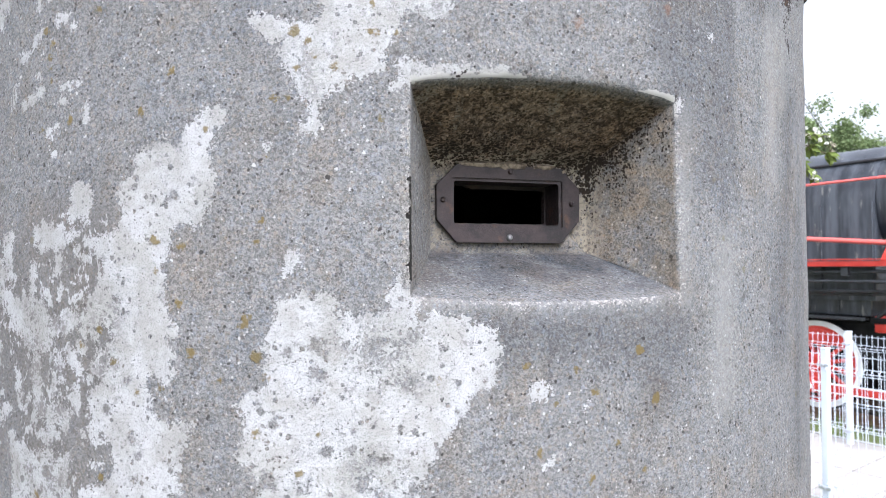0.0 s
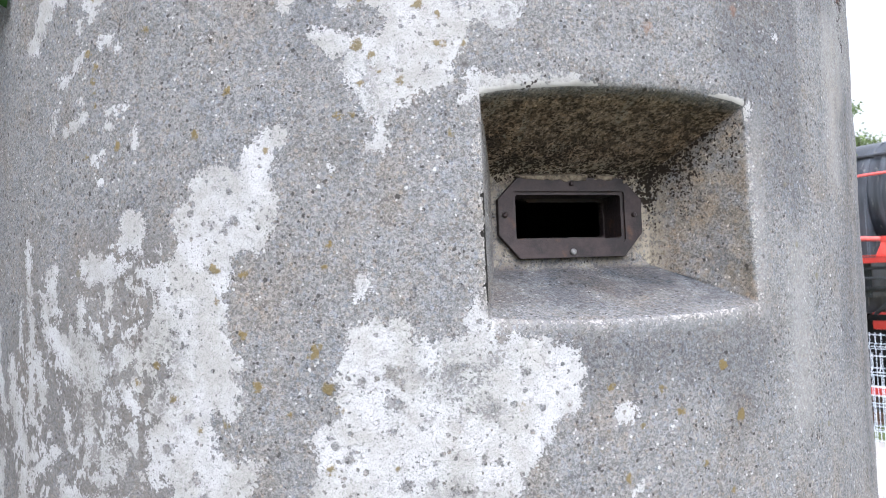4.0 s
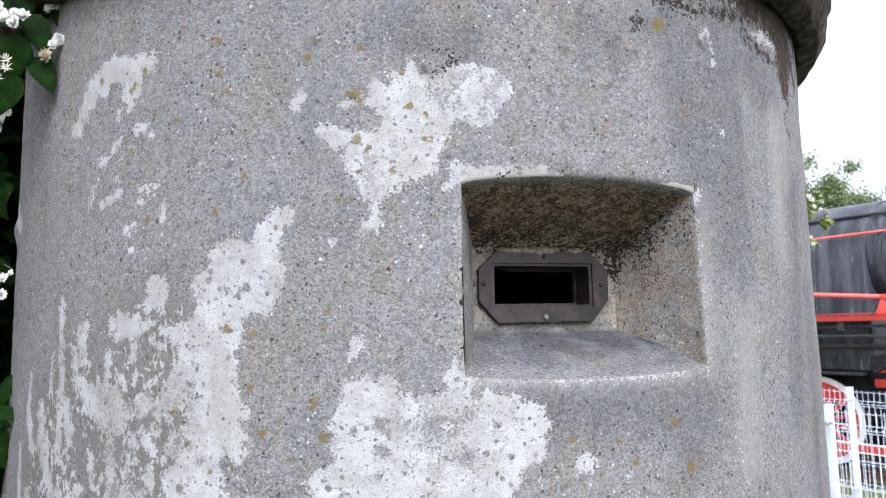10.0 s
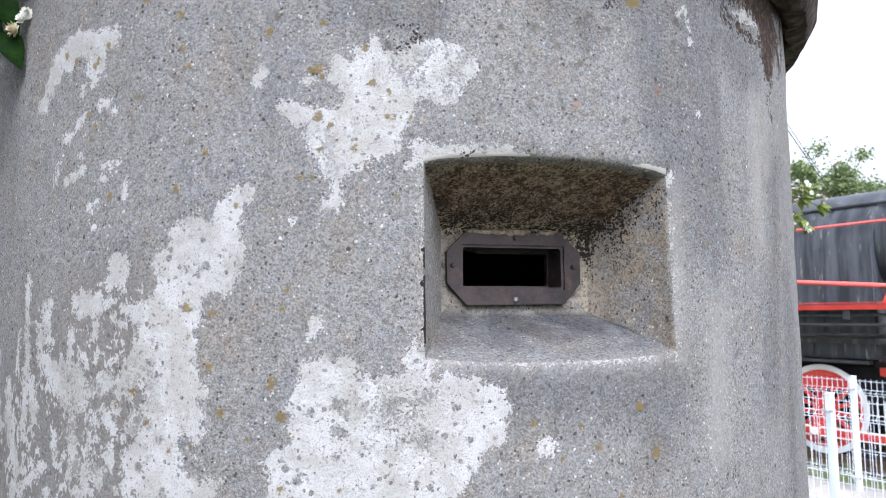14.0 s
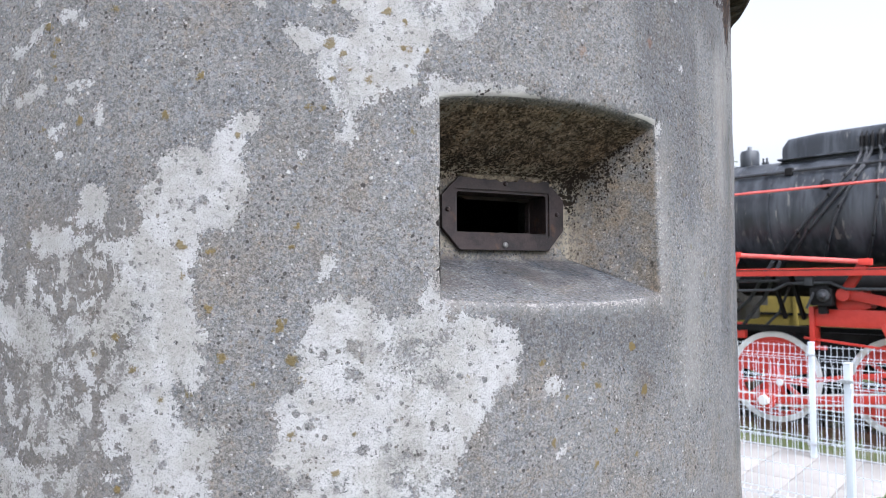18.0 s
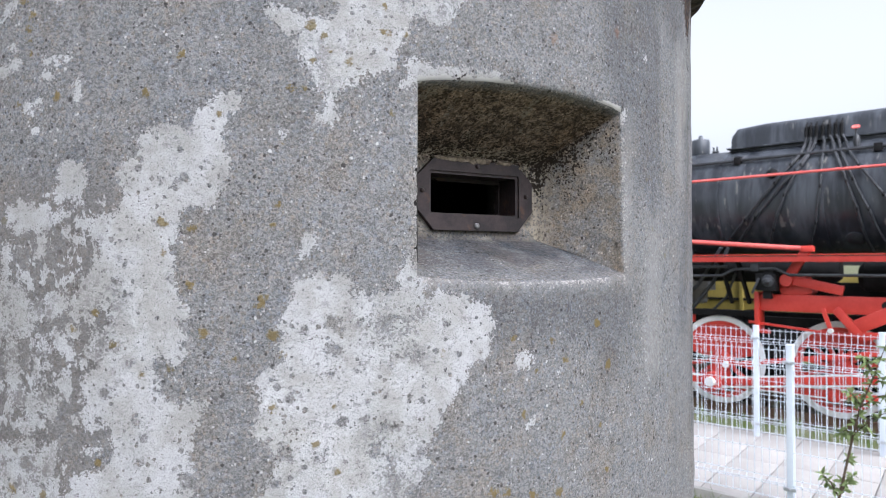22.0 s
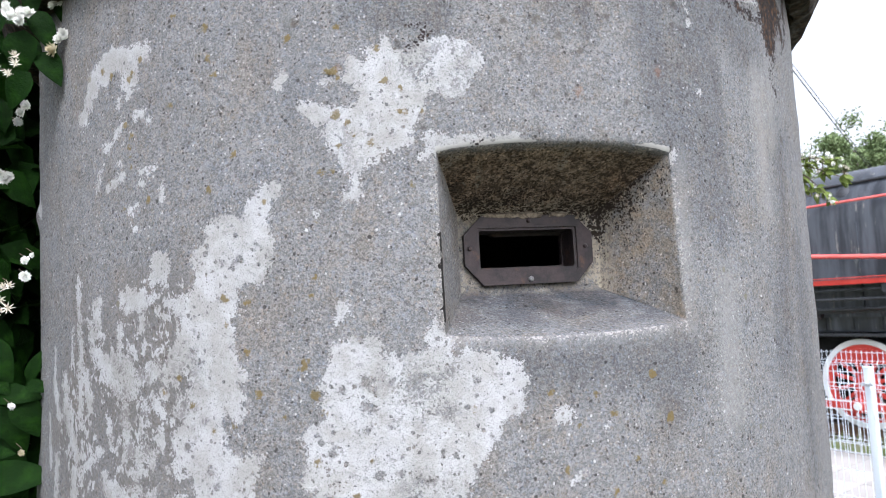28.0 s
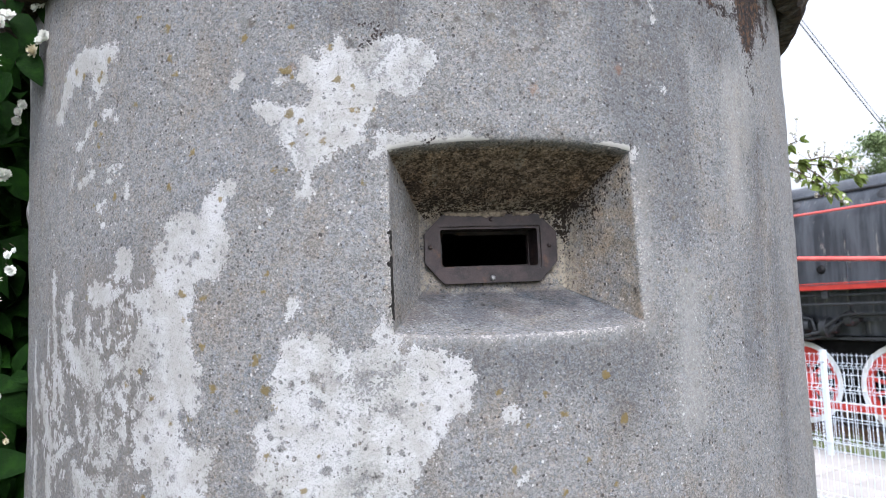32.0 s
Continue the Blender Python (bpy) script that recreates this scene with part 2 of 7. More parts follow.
    dotm = k.math("MULTIPLY", k.math("LESS_THAN", dc[0], 0.17), k.span(k.math("ADD", dot.outputs["Distance"], k.math("MULTIPLY", k.math("SUBTRACT", k.noise(120, 5, 0.7), 0.5), 0.75)), k.math("MULTIPLY_ADD", dc[1], 0.13, 0.10), k.math("MULTIPLY_ADD", dc[1], 0.06, 0.0), 0.0, 0.55))
    dotm = k.math("MULTIPLY", dotm, k.math("SUBTRACT", 1.0, k.math("MULTIPLY", wash, 0.8)))
    col = k.mix(k.math("MAXIMUM", dotm, k.span(ds, -0.002, 0.0025, 0.0, 0.62)), col, k.mix(dc[2], (0.060, 0.058, 0.058), (0.098, 0.088, 0.062)))
    tiny = k.voronoi(30)
    tmask = k.math("MULTIPLY", k.span(k.sep(tiny.outputs["Color"])[2], 0.90, 0.92),
                   k.span(k.math("ADD", tiny.outputs["Distance"], k.math("MULTIPLY", fine, 0.12)), 0.22, 0.13, 0.0, 0.55))
    col = k.mix(tmask, col, (0.17, 0.15, 0.085))
    rust = k.span(k.math("ADD", k.attr("RUST"), k.math("MULTIPLY", k.math("SUBTRACT", fine, 0.5), 0.02)), -0.003, 0.004, 0.0, 0.45)
    col = k.mix(rust, col, (0.24, 0.115, 0.055))
    grow = k.math("MULTIPLY_ADD", k.attr("MOSS"), 42.0, k.math("MULTIPLY_ADD", k.noise(95, 5, 0.72, vec=k.scaled(k.obj(), (1.0, 1.0, 0.7))), 2.4, -0.50))
    moss = lace(k, grow, 300, bent)
    mtone = k.mix(k.span(k.noise(115, 5, 0.75), 0.49, 0.58), (0.006, 0.002, 0.002), (0.088, 0.040, 0.013))
    mtone = k.mix(k.span(grow, 1.15, 0.65), mtone, (0.018, 0.009, 0.010))
    col = k.mix(k.math("MULTIPLY", moss, 0.93), col, mtone)
    # algae, black crust and mortar inside the embrasure
    ceil, sill, deep, crack = k.attr("CEIL"), k.attr("SILL"), k.attr("DEEP"), k.attr("CRACK")
    rake = k.noise(70, 5, 0.72)
    brown = k.mix(k.span(k.math("MULTIPLY_ADD", rake, 0.45, k.math("MULTIPLY", k.noise(210, 5, 0.78), 0.55)), 0.43, 0.58), (0.26, 0.175, 0.12), (1.42, 1.06, 0.76))
    col = k.mix(k.math("MULTIPLY", ceil, 0.95), col, k.mix(1.0, col, brown, "MULTIPLY"))
    tan = k.math("MULTIPLY", k.attr("TAN"), k.span(k.noise(60, 4), 0.36, 0.64, 0.25, 0.85))
    col = k.mix(tan, col, (1.12, 0.97, 0.78), "MULTIPLY")
    crumbs = k.math("MULTIPLY", deep, k.span(k.noise(190, 4, 0.7), 0.44, 0.54, 0.1, 0.9))
    col = k.mix(crumbs, col, (0.48, 0.42, 0.33))
    marks = k.noise(34, 3, 0.6, vec=k.scaled(k.obj(), (1.0, 0.22, 1.0)), distort=0.4)
    scrape = k.math("MULTIPLY", k.math("MULTIPLY", ceil, k.span(marks, 0.60, 0.66)), k.span(k.noise(240, 4, 0.7), 0.46, 0.56, 0.1, 0.75))
    col = k.mix(scrape, col, (0.33, 0.29, 0.235))
    crust_n = k.math("MULTIPLY_ADD", k.noise(42, 4, 0.65), 1.9, -1.17)
    crust = k.math("MULTIPLY", lace(k, k.math("ADD", k.math("MULTIPLY", k.attr("CRUST"), 1.35), crust_n), 330, bent), 0.95)
    crust = k.math("MAXIMUM", crust, k.math("MULTIPLY", k.math("MULTIPLY", ceil, 0.75), specks(k, 300, 0.34, 0.46, bent)))
    col = k.mix(crust, col, (0.018, 0.011, 0.008))
    # blue-grey sill, deeper towards the plate, whose shade is put into the colour
    sill_tone_shade = k.math("MULTIPLY", sill, k.span(k.noise(26, 4), 0.36, 0.62, 0.55, 1.0))
    col = k.mix(sill_tone_shade, col, k.mix(k.span(k.noise(15, 2), 0.4, 0.6), (0.28, 0.31, 0.36), (0.38, 0.375, 0.39)), "MULTIPLY")
    col = k.mix(k.span(k.math("SUBTRACT", crack, k.math("MULTIPLY", fine, 0.9)), -0.05, 0.08), col, (0.014, 0.012, 0.011))
    col = k.mix(1.0, col, (0.845, 0.842, 0.842), "MULTIPLY")
    height = k.math("ADD", h, k.math("MULTIPLY", wash, 1.1))
    height = k.math("ADD", height, k.math("MULTIPLY", k.math("MAXIMUM", lich, moss), 1.0))
    k.bump(height, 0.9, 0.0016)
    return k.done(col, k.span(fine, 0.3, 0.7, 0.82, 0.95), 0.0, 0.25)


def cap_concrete():
    k = Mat("mossy_concrete")
    col, h = concrete_base(k, (0.75, 0.72, 0.68))
    m = k.noise(28, 5, 0.65)
    col = k.mix(k.span(m, 0.30, 0.52, 0.45, 0.97), col, k.mix(k.span(k.noise(90, 4), 0.38, 0.66), (0.012, 0.008, 0.006), (0.062, 0.042, 0.026)))
    k.bump(k.math("ADD", h, k.math("MULTIPLY", m, 4.0)), 0.9, 0.003)
    return k.done(col, 0.92, 0.0, 0.2)


def plain(name, c1, c2, rough=0.6, metal=0.0, scale=12.0, bump=0.0, bump_scale=120.0, spec=0.5):
    """Paint or metal with two scales of change."""
    k = Mat(name)
    a = k.noise(scale, 4, 0.6)
    b = k.noise(scale * 9, 3, 0.6)
    f = k.math("ADD", k.math("MULTIPLY", k.span(a, 0.35, 0.65), 0.7), k.math("MULTIPLY", k.span(b, 0.35, 0.65), 0.3))
    if bump:
        k.bump(k.noise(bump_scale, 4, 0.6), 0.6, bump)
    return k.done(k.mix(f, c1, c2), k.span(b, 0.3, 0.7, rough - 0.08, rough + 0.08), metal, spec)


def plate_steel():
    k = Mat("rusted_steel")
    a, b = k.noise(55, 4, 0.6), k.noise(400, 3, 0.6)
    col = k.mix(k.span(a, 0.35, 0.65), (0.009, 0.006, 0.007), (0.031, 0.020, 0.020))
    col = k.mix(k.span(b, 0.5, 0.7, 0.0, 0.5), col, (0.040, 0.030, 0.030))
    col = k.mix(k.span(k.noise(32, 4, 0.65), 0.58, 0.70, 0.0, 0.40), col, (0.11, 0.050, 0.024))
    k.bump(k.math("ADD", a, b), 0.7, 0.0006)
    return k.done(col, k.span(b, 0.3, 0.7, 0.48, 0.7), 0.25)


def loco_black():
    """Grey-black boiler paint, streaked by rain, dustier above."""
    k = Mat("weathered_black_paint")
    s = k.noise(5.5, 5, 0.65, vec=k.scaled(k.obj(), (1.0, 0.5, 0.10)))
    fine = k.noise(60, 4, 0.6)
    col = k.mix(k.span(s, 0.40, 0.66), (0.020, 0.024, 0.032), (0.080, 0.090, 0.108))
    drip = k.noise(16, 4, 0.6, vec=k.scaled(k.obj(), (1.0, 0.5, 0.14)))
    col = k.mix(k.math("MULTIPLY", k.span(drip, 0.60, 0.68, 0.0, 0.85), k.span(k.noise(2.2, 2), 0.40, 0.55)), col, (0.22, 0.215, 0.20))
    col = k.mix(k.span(k.noise(1.7, 3), 0.45, 0.7, 0.0, 0.5), col, (0.066, 0.074, 0.088))
    col = k.mix(k.span(fine, 0.62, 0.72, 0.0, 0.35), col, (0.10, 0.07, 0.05))
    k.bump(k.math("ADD", fine, k.math("MULTIPLY", s, 2.0)), 0.4, 0.004)
    return k.done(col, k.span(s, 0.3, 0.7, 0.28, 0.48), 0.0, 0.6)


def leaf_mat(name, c1, c2, c3):
    k = Mat(name)
    r = k.island()
    col = k.mix(r, c1, c2)
    col = k.mix(k.span(k.noise(40, 3), 0.45, 0.7, 0.0, 0.6), col, c3)
    k.bump(k.noise(160, 4), 0.8, 0.0025)
    k.put(k.bsdf, "Transmission Weight", 0.0)
    m = k.done(col, 0.68, 0.0, 0.06)
    tr = k.t.nodes.new("ShaderNodeBsdfTranslucent")
    k.put(tr, "Color", c3)
    mixn = k.t.nodes.new("ShaderNodeMixShader")
    mixn.inputs[0].default_value = 0.15
    out = k.t.nodes["Material Output"]
    k.t.links.new(k.bsdf.outputs[0], mixn.inputs[1])
    k.t.links.new(tr.outputs[0], mixn.inputs[2])
    k.t.links.new(mixn.outputs[0], out.inputs["Surface"])
    return m


def paving_mat():
    k = Mat("pale_concrete_slab")
    a, b = k.noise(3.0, 4, 0.6), k.noise(160, 3, 0.6)
    col = k.mix(k.span(a, 0.35, 0.65), (0.335, 0.315, 0.30), (0.39, 0.37, 0.355))
    col = k.mix(k.span(b, 0.45, 0.7, 0.0, 0.4), col, (0.27, 0.26, 0.245))
    col = k.mix(k.math("MULTIPLY", k.rnd(), 0.25), col, (0.29, 0.27, 0.25))
    k.bump(b, 0.5, 0.002)
    return k.done(col, 0.85, 0.0, 0.3)


def ground_mat():
    k = Mat("grass_and_soil")
    a, b = k.noise(1.2, 5, 0.65), k.noise(30, 4, 0.65)
    col = k.mix(k.span(a, 0.4, 0.6), (0.085, 0.105, 0.045), (0.15, 0.145, 0.095))
    col = k.mix(k.span(b, 0.5, 0.68, 0.0, 0.6), col, (0.13, 0.14, 0.07))
    k.bump(b, 0.8, 0.02)
    return k.done(col, 0.95, 0.0, 0.2)


CONCRETE = bunker_concrete()
CAP = cap_concrete()
INNER = plain("dark_plaster", (0.10, 0.10, 0.10), (0.16, 0.155, 0.15), 0.9, scale=6)
STEEL = plate_steel()
MORTAR = plain("crumbly_mortar", (0.030, 0.022, 0.016), (0.235, 0.195, 0.145), 0.95, scale=150, bump=0.0012, bump_scale=420, spec=0.2)
SCREW = plain("worn_steel", (0.16, 0.16, 0.165), (0.26, 0.255, 0.25), 0.4, 0.8, scale=300)
BLACK = loco_black()
SOOT = plain("oily_black", (0.004, 0.004, 0.005), (0.013, 0.013, 0.014), 0.8, scale=5, spec=0.25)
PIPE = plain("grey_black_pipe", (0.018, 0.020, 0.024), (0.050, 0.054, 0.062), 0.5, scale=6)
RED = plain("red_enamel", (0.50, 0.034, 0.024), (0.60, 0.058, 0.042), 0.42, scale=4, bump=0.001, bump_scale=60)
PALE_RED = plain("faded_red_enamel", (0.66, 0.11, 0.10), (0.74, 0.17, 0.15), 0.45, scale=4)
WHITE = plain("white_enamel", (0.62, 0.63, 0.63), (0.72, 0.72, 0.71), 0.45, scale=5)
FENCE = plain("white_powder_coat", (0.57, 0.63, 0.71), (0.63, 0.68, 0.74), 0.45, scale=6)
ZINC = plain("galvanised_steel", (0.45, 0.48, 0.52), (0.58, 0.60, 0.64), 0.4, 0.6, scale=20)
YELLOW = plain("dull_yellow_paint", (0.22, 0.17, 0.035), (0.30, 0.235, 0.055), 0.6, scale=2)
RAIL = plain("rusty_rail", (0.10, 0.06, 0.04), (0.17, 0.11, 0.075), 0.7, 0.3, scale=8)
WOOD = plain("oiled_sleeper", (0.05, 0.04, 0.03), (0.09, 0.07, 0.055), 0.85, scale=5)
STONE = plain("ballast_stone", (0.09, 0.085, 0.08), (0.22, 0.20, 0.18), 0.9, scale=11)
PAVING = paving_mat()
KERB = plain("kerb_concrete", (0.22, 0.215, 0.20), (0.30, 0.29, 0.275), 0.88, scale=7)
GROUND = ground_mat()
# leaf green lowered almost to black: the shrub's inner shade put into the colour
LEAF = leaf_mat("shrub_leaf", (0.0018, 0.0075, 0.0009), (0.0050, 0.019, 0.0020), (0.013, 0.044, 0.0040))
LEAF_PALE = leaf_mat("pale_leaf", (0.085, 0.125, 0.030), (0.16, 0.20, 0.055), (0.20, 0.25, 0.07))
WILD_LEAF = leaf_mat("wild_leaf", (0.12, 0.17, 0.070), (0.20, 0.25, 0.11), (0.25, 0.30, 0.14))
TREE_LEAF = leaf_mat("tree_leaf", (0.11, 0.165, 0.075), (0.19, 0.245, 0.12), (0.24, 0.29, 0.14))
GRASS = leaf_mat("grass_blade", (0.09, 0.14, 0.04), (0.16, 0.19, 0.07), (0.14, 0.20, 0.05))
TWIG = plain("brown_twig", (0.06, 0.042, 0.028), (0.12, 0.085, 0.055), 0.85, scale=40)
BARK = plain("grey_bark", (0.07, 0.06, 0.05), (0.13, 0.115, 0.10), 0.9, scale=9, bump=0.01, bump_scale=25)
PETAL = plain("white_petal", (0.78, 0.78, 0.74), (0.84, 0.84, 0.80), 0.6, scale=60)
FADED = plain("withered_petal", (0.42, 0.36, 0.22), (0.62, 0.57, 0.44), 0.8, scale=60)
THREAD = plain("dry_petal_thread", (0.50, 0.46, 0.36), (0.66, 0.63, 0.54), 0.8, scale=60)
RUBBER = plain("black_cable", (0.015, 0.015, 0.016), (0.03, 0.03, 0.03), 0.5, scale=20)


# ---- mesh helpers ----
def mesh_of(name, bm, smooth=True):
    me = bpy.data.meshes.new(name)
    bm.normal_update()
    bm.to_mesh(me)
    bm.free()
    if smooth:
        me.shade_smooth()
        me.set_sharp_from_angle(angle=radians(38))
    return me


def part(name, bm, material, parent, label="", smooth=True, m=None):
    me = bm if isinstance(bm, bpy.types.Mesh) else mesh_of(name, bm, smooth)
    if not me.materials:
        me.materials.append(material)
    ob = new(name, me)
    ob.parent = parent
    if m is not None:
        ob.matrix_basis = m
    return tagged(ob, label) if label else ob


def thing(name, m, label, category, group="", kind=""):
    ob = new(name)
    ob.empty_display_size = 0.1
    ob.matrix_basis = m
    return tagged(ob, label, category, group, kind)


def box(bm, c, s, bevel=0.0, turn=None):
    g = bmesh.ops.create_cube(bm, size=1.0)["verts"]
    m = Matrix.Translation(c) @ (turn or Matrix.Identity(4)) @ Matrix.Diagonal((*s, 1))
    bmesh.ops.transform(bm, matrix=m, verts=g)
    if bevel:
        e = list({e for v in g for e in v.link_edges})
        bmesh.ops.bevel(bm, geom=e, offset=bevel, segments=2, affect="EDGES", profile=0.6)
    return bm


def bar(bm, a, b, w, h, bevel=0.0):
    """A square bar from a to b, w wide and h high."""
    a, b = Vector(a), Vector(b)
    d = b - a
    turn = d.to_track_quat("X", "Z").to_matrix().to_4x4()
    return box(bm, (a + b) / 2, (d.length, w, h), bevel, turn)


def tube(bm, pts, r, n=8, cap=True):
    """A round tube along pts; r a number or one for each point."""
    pts = [Vector(p) for p in pts]
    rs = r if isinstance(r, (list, tuple)) else [r] * len(pts)
    rings, side = [], None
    for i, p in enumerate(pts):
        d = (pts[min(i + 1, len(pts) - 1)] - pts[max(i - 1, 0)]).normalized()
        if side is None:
            side = d.orthogonal().normalized()
        side = (side - d * side.dot(d)).normalized()
        up = d.cross(side)
        rings.append([bm.verts.new(p + rs[i] * (side * math.cos(2 * math.pi * j / n) + up * math.sin(2 * math.pi * j / n))) for j in range(n)])
    for a, b in zip(rings, rings[1:]):
        for j in range(n):
            bm.faces.new((a[j], a[(j + 1) % n], b[(j + 1) % n], b[j]))
    if cap:
        bm.faces.new(rings[0][::-1])
        bm.faces.new(rings[-1])
    return bm


def lathe(bm, profile, n=32, m=None, closed=False):
    """Turns (radius, height) pairs about z; m then moves it."""
    m = m or Matrix.Identity(4)
    rings = []
    for r, z in profile:
        if r < 1e-5:
            rings.append([bm.verts.new(m @ Vector((0, 0, z)))])
        else:
            rings.append([bm.verts.new(m @ Vector((r * math.cos(2 * math.pi * j / n), r * math.sin(2 * math.pi * j / n), z))) for j in range(n)])
    pairs = list(zip(rings, rings[1:])) + ([(rings[-1], rings[0])] if closed else [])
    for a, b in pairs:
        for j in range(n):
            q = [a[j % len(a)], a[(j + 1) % len(a)], b[(j + 1) % len(b)], b[j % len(b)]]
            q = list(dict.fromkeys(q))
            if len(q) > 2:
                bm.faces.new(q)
    return bm


def B():
    return bmesh.new()


X_AXIS = pose(0, 0, 0, 0, 90, 0)      # turns a lathe's z to x
Y_AXIS = pose(0, 0, 0, 90, 0, 0)      # turns a lathe's z to -y
YARD = pose(0, 0, 0, 0, 0, -57.6)     # x along the track, y across it, away from the bunker

# ---- bunker ----
CX, CY, RAD = -0.0910, 1.3778, 0.7207        # axis and outer radius
EX, EY = -0.0960, 1.3738                     # where the embrasure's axis crosses
FACE = math.atan2(0.29, 0.957)               # the way the embrasure faces
HOLE_L, HOLE_R = -0.151, 0.144               # its sides where they meet the outer face
BACK_W, BACK_L, BACK_R, BACK_B, BACK_T = 0.587, -0.092, 0.102, 1.718, 1.822
CEIL_SLOPE, SILL_SLOPE = 0.504, -0.395

PAINT, FLAKE, BARE, THIN, LICHEN, DSPOT, RUST, MOSS, DARK, PALE = ([] for _ in range(10))


def stroke(layer, u0, z0, u1, z1, r0, r1):
    """A worn or stained band on the outer face: arc length and height of its ends, and their radii."""
    layer.append((u0, z0, u1, z1, r0, r1))


def spot(layer, u, z, r):
    layer.append((u, z, u, z, r, r))


def patch(layer, outline):
    """A field of paint or wear with an outline of its own, as arc length and height of its corners."""
    layer.append(outline)


spot(PAINT, 0.360, 1.874, 0.0069)
patch(MOSS, [(0.466, 2.173), (0.474, 2.127), (0.497, 2.121), (0.538, 2.127), (0.565, 2.120), (0.582, 2.109), (0.586, 2.088), (0.592, 2.064), (0.603, 2.041), (0.616, 2.030), (0.638, 2.050), (0.649, 2.080), (0.674, 2.106), (0.687, 2.130), (0.662, 2.157), (0.614, 2.167), (0.582, 2.192), (0.564, 2.207)])
patch(MOSS, [(0.657, 2.128), (0.688, 2.133), (0.689, 2.101), (0.701, 2.077), (0.682, 2.070), (0.668, 2.095)])
stroke(MOSS, 0.457, 2.134, 0.487, 2.112, 0.0043, 0.0026)
stroke(MOSS, 0.446, 2.151, 0.463, 2.128, 0.0051, 0.0043)
stroke(MOSS, 0.405, 2.143, 0.446, 2.151, 0.0041, 0.0050)
stroke(MOSS, 0.351, 2.122, 0.350, 2.108, 0.0055, 0.0055)
stroke(MOSS, 0.316, 2.118, 0.338, 2.107, 0.0023, 0.0023)
stroke(MOSS, 0.545, 2.095, 0.567, 2.085, 0.0027, 0.0018)
stroke(MOSS, 0.615, 2.003, 0.617, 2.000, 0.0028, 0.0019)
stroke(MOSS, 0.582, 2.072, 0.586, 2.069, 0.0028, 0.0018)
stroke(MOSS, 0.316, 2.106, 0.476, 2.123, 0.0038, 0.0051)
stroke(MOSS, 0.373, 2.135, 0.478, 2.148, 0.0039, 0.0058)
stroke(MOSS, 0.482, 2.101, 0.571, 2.084, 0.0052, 0.0052)
stroke(MOSS, 0.607, 2.021, 0.623, 1.986, 0.0011, 0.0011)
patch(THIN, [(-0.403, 1.513), (-0.332, 1.510), (-0.303, 1.509), (-0.297, 1.449), (-0.299, 1.417), (-0.403, 1.408)])
stroke(PAINT, -0.469, 1.768, -0.462, 1.686, 0.0056, 0.0056)
stroke(PAINT, -0.457, 1.679, -0.467, 1.587, 0.0078, 0.0078)
stroke(PAINT, -0.564, 1.629, -0.539, 1.582, 0.0085, 0.0097)
stroke(PAINT, -0.514, 1.600, -0.477, 1.533, 0.0093, 0.0105)
stroke(PAINT, -0.556, 1.524, -0.562, 1.452, 0.0097, 0.0097)
stroke(PAINT, -0.486, 1.514, -0.488, 1.464, 0.0104, 0.0115)
stroke(PAINT, -0.445, 1.641, -0.441, 1.600, 0.0077, 0.0077)
stroke(PAINT, -0.420, 1.731, -0.412, 1.694, 0.0086, 0.0075)
stroke(PAINT, -0.403, 1.512, -0.388, 1.478, 0.0097, 0.0107)
stroke(PAINT, -0.592, 1.578, -0.589, 1.512, 0.0075, 0.0075)
patch(PAINT, [(0.046, 1.874), (0.049, 1.893), (0.056, 1.899), (0.066, 1.899), (0.075, 1.894), (0.099, 1.897), (0.123, 1.893), (0.145, 1.897), (0.165, 1.892), (0.160, 1.887), (0.117, 1.886), (0.081, 1.884), (0.063, 1.879)])
patch(PAINT, [(0.504, 2.110), (0.529, 2.120), (0.555, 2.119), (0.579, 2.121), (0.588, 2.109), (0.554, 2.108), (0.519, 2.102)])
stroke(PAINT, 0.396, 2.088, 0.402, 2.073, 0.0018, 0.0018)
stroke(PAINT, 0.402, 2.073, 0.408, 2.046, 0.0019, 0.0017)
stroke(PAINT, 0.384, 2.078, 0.393, 2.077, 0.0032, 0.0024)
stroke(PAINT, 0.445, 2.143, 0.464, 2.142, 0.0051, 0.0043)
stroke(PALE, 0.602, 2.020, 0.593, 1.913, 0.0129, 0.0129)
stroke(DSPOT, 0.382, 2.067, 0.384, 2.066, 0.0055, 0.0047)
stroke(DSPOT, 0.392, 2.037, 0.393, 2.037, 0.0039, 0.0031)
stroke(PAINT, 0.416, 1.960, 0.415, 1.957, 0.0022, 0.0022)
patch(PAINT, [(-0.061, 1.706), (-0.055, 1.715), (-0.044, 1.714), (-0.047, 1.705), (-0.055, 1.696), (-0.062, 1.690)])
patch(PAINT, [(-0.014, 2.003), (0.005, 2.004), (0.010, 2.014), (0.016, 2.002), (0.029, 1.994), (0.043, 1.999), (0.059, 2.010), (0.074, 2.015), (0.083, 2.008), (0.101, 2.005), (0.113, 1.995), (0.120, 1.985), (0.113, 1.969), (0.103, 1.959), (0.097, 1.944), (0.082, 1.938), (0.070, 1.943), (0.058, 1.949), (0.049, 1.940), (0.051, 1.928), (0.042, 1.917), (0.034, 1.907), (-0.014, 1.907), (-0.025, 1.938), (-0.025, 1.950), (-0.029, 1.961), (-0.038, 1.963), (-0.043, 1.970), (-0.035, 1.979), (-0.038, 1.988), (-0.029, 1.993), (-0.017, 1.987), (-0.009, 1.992)])
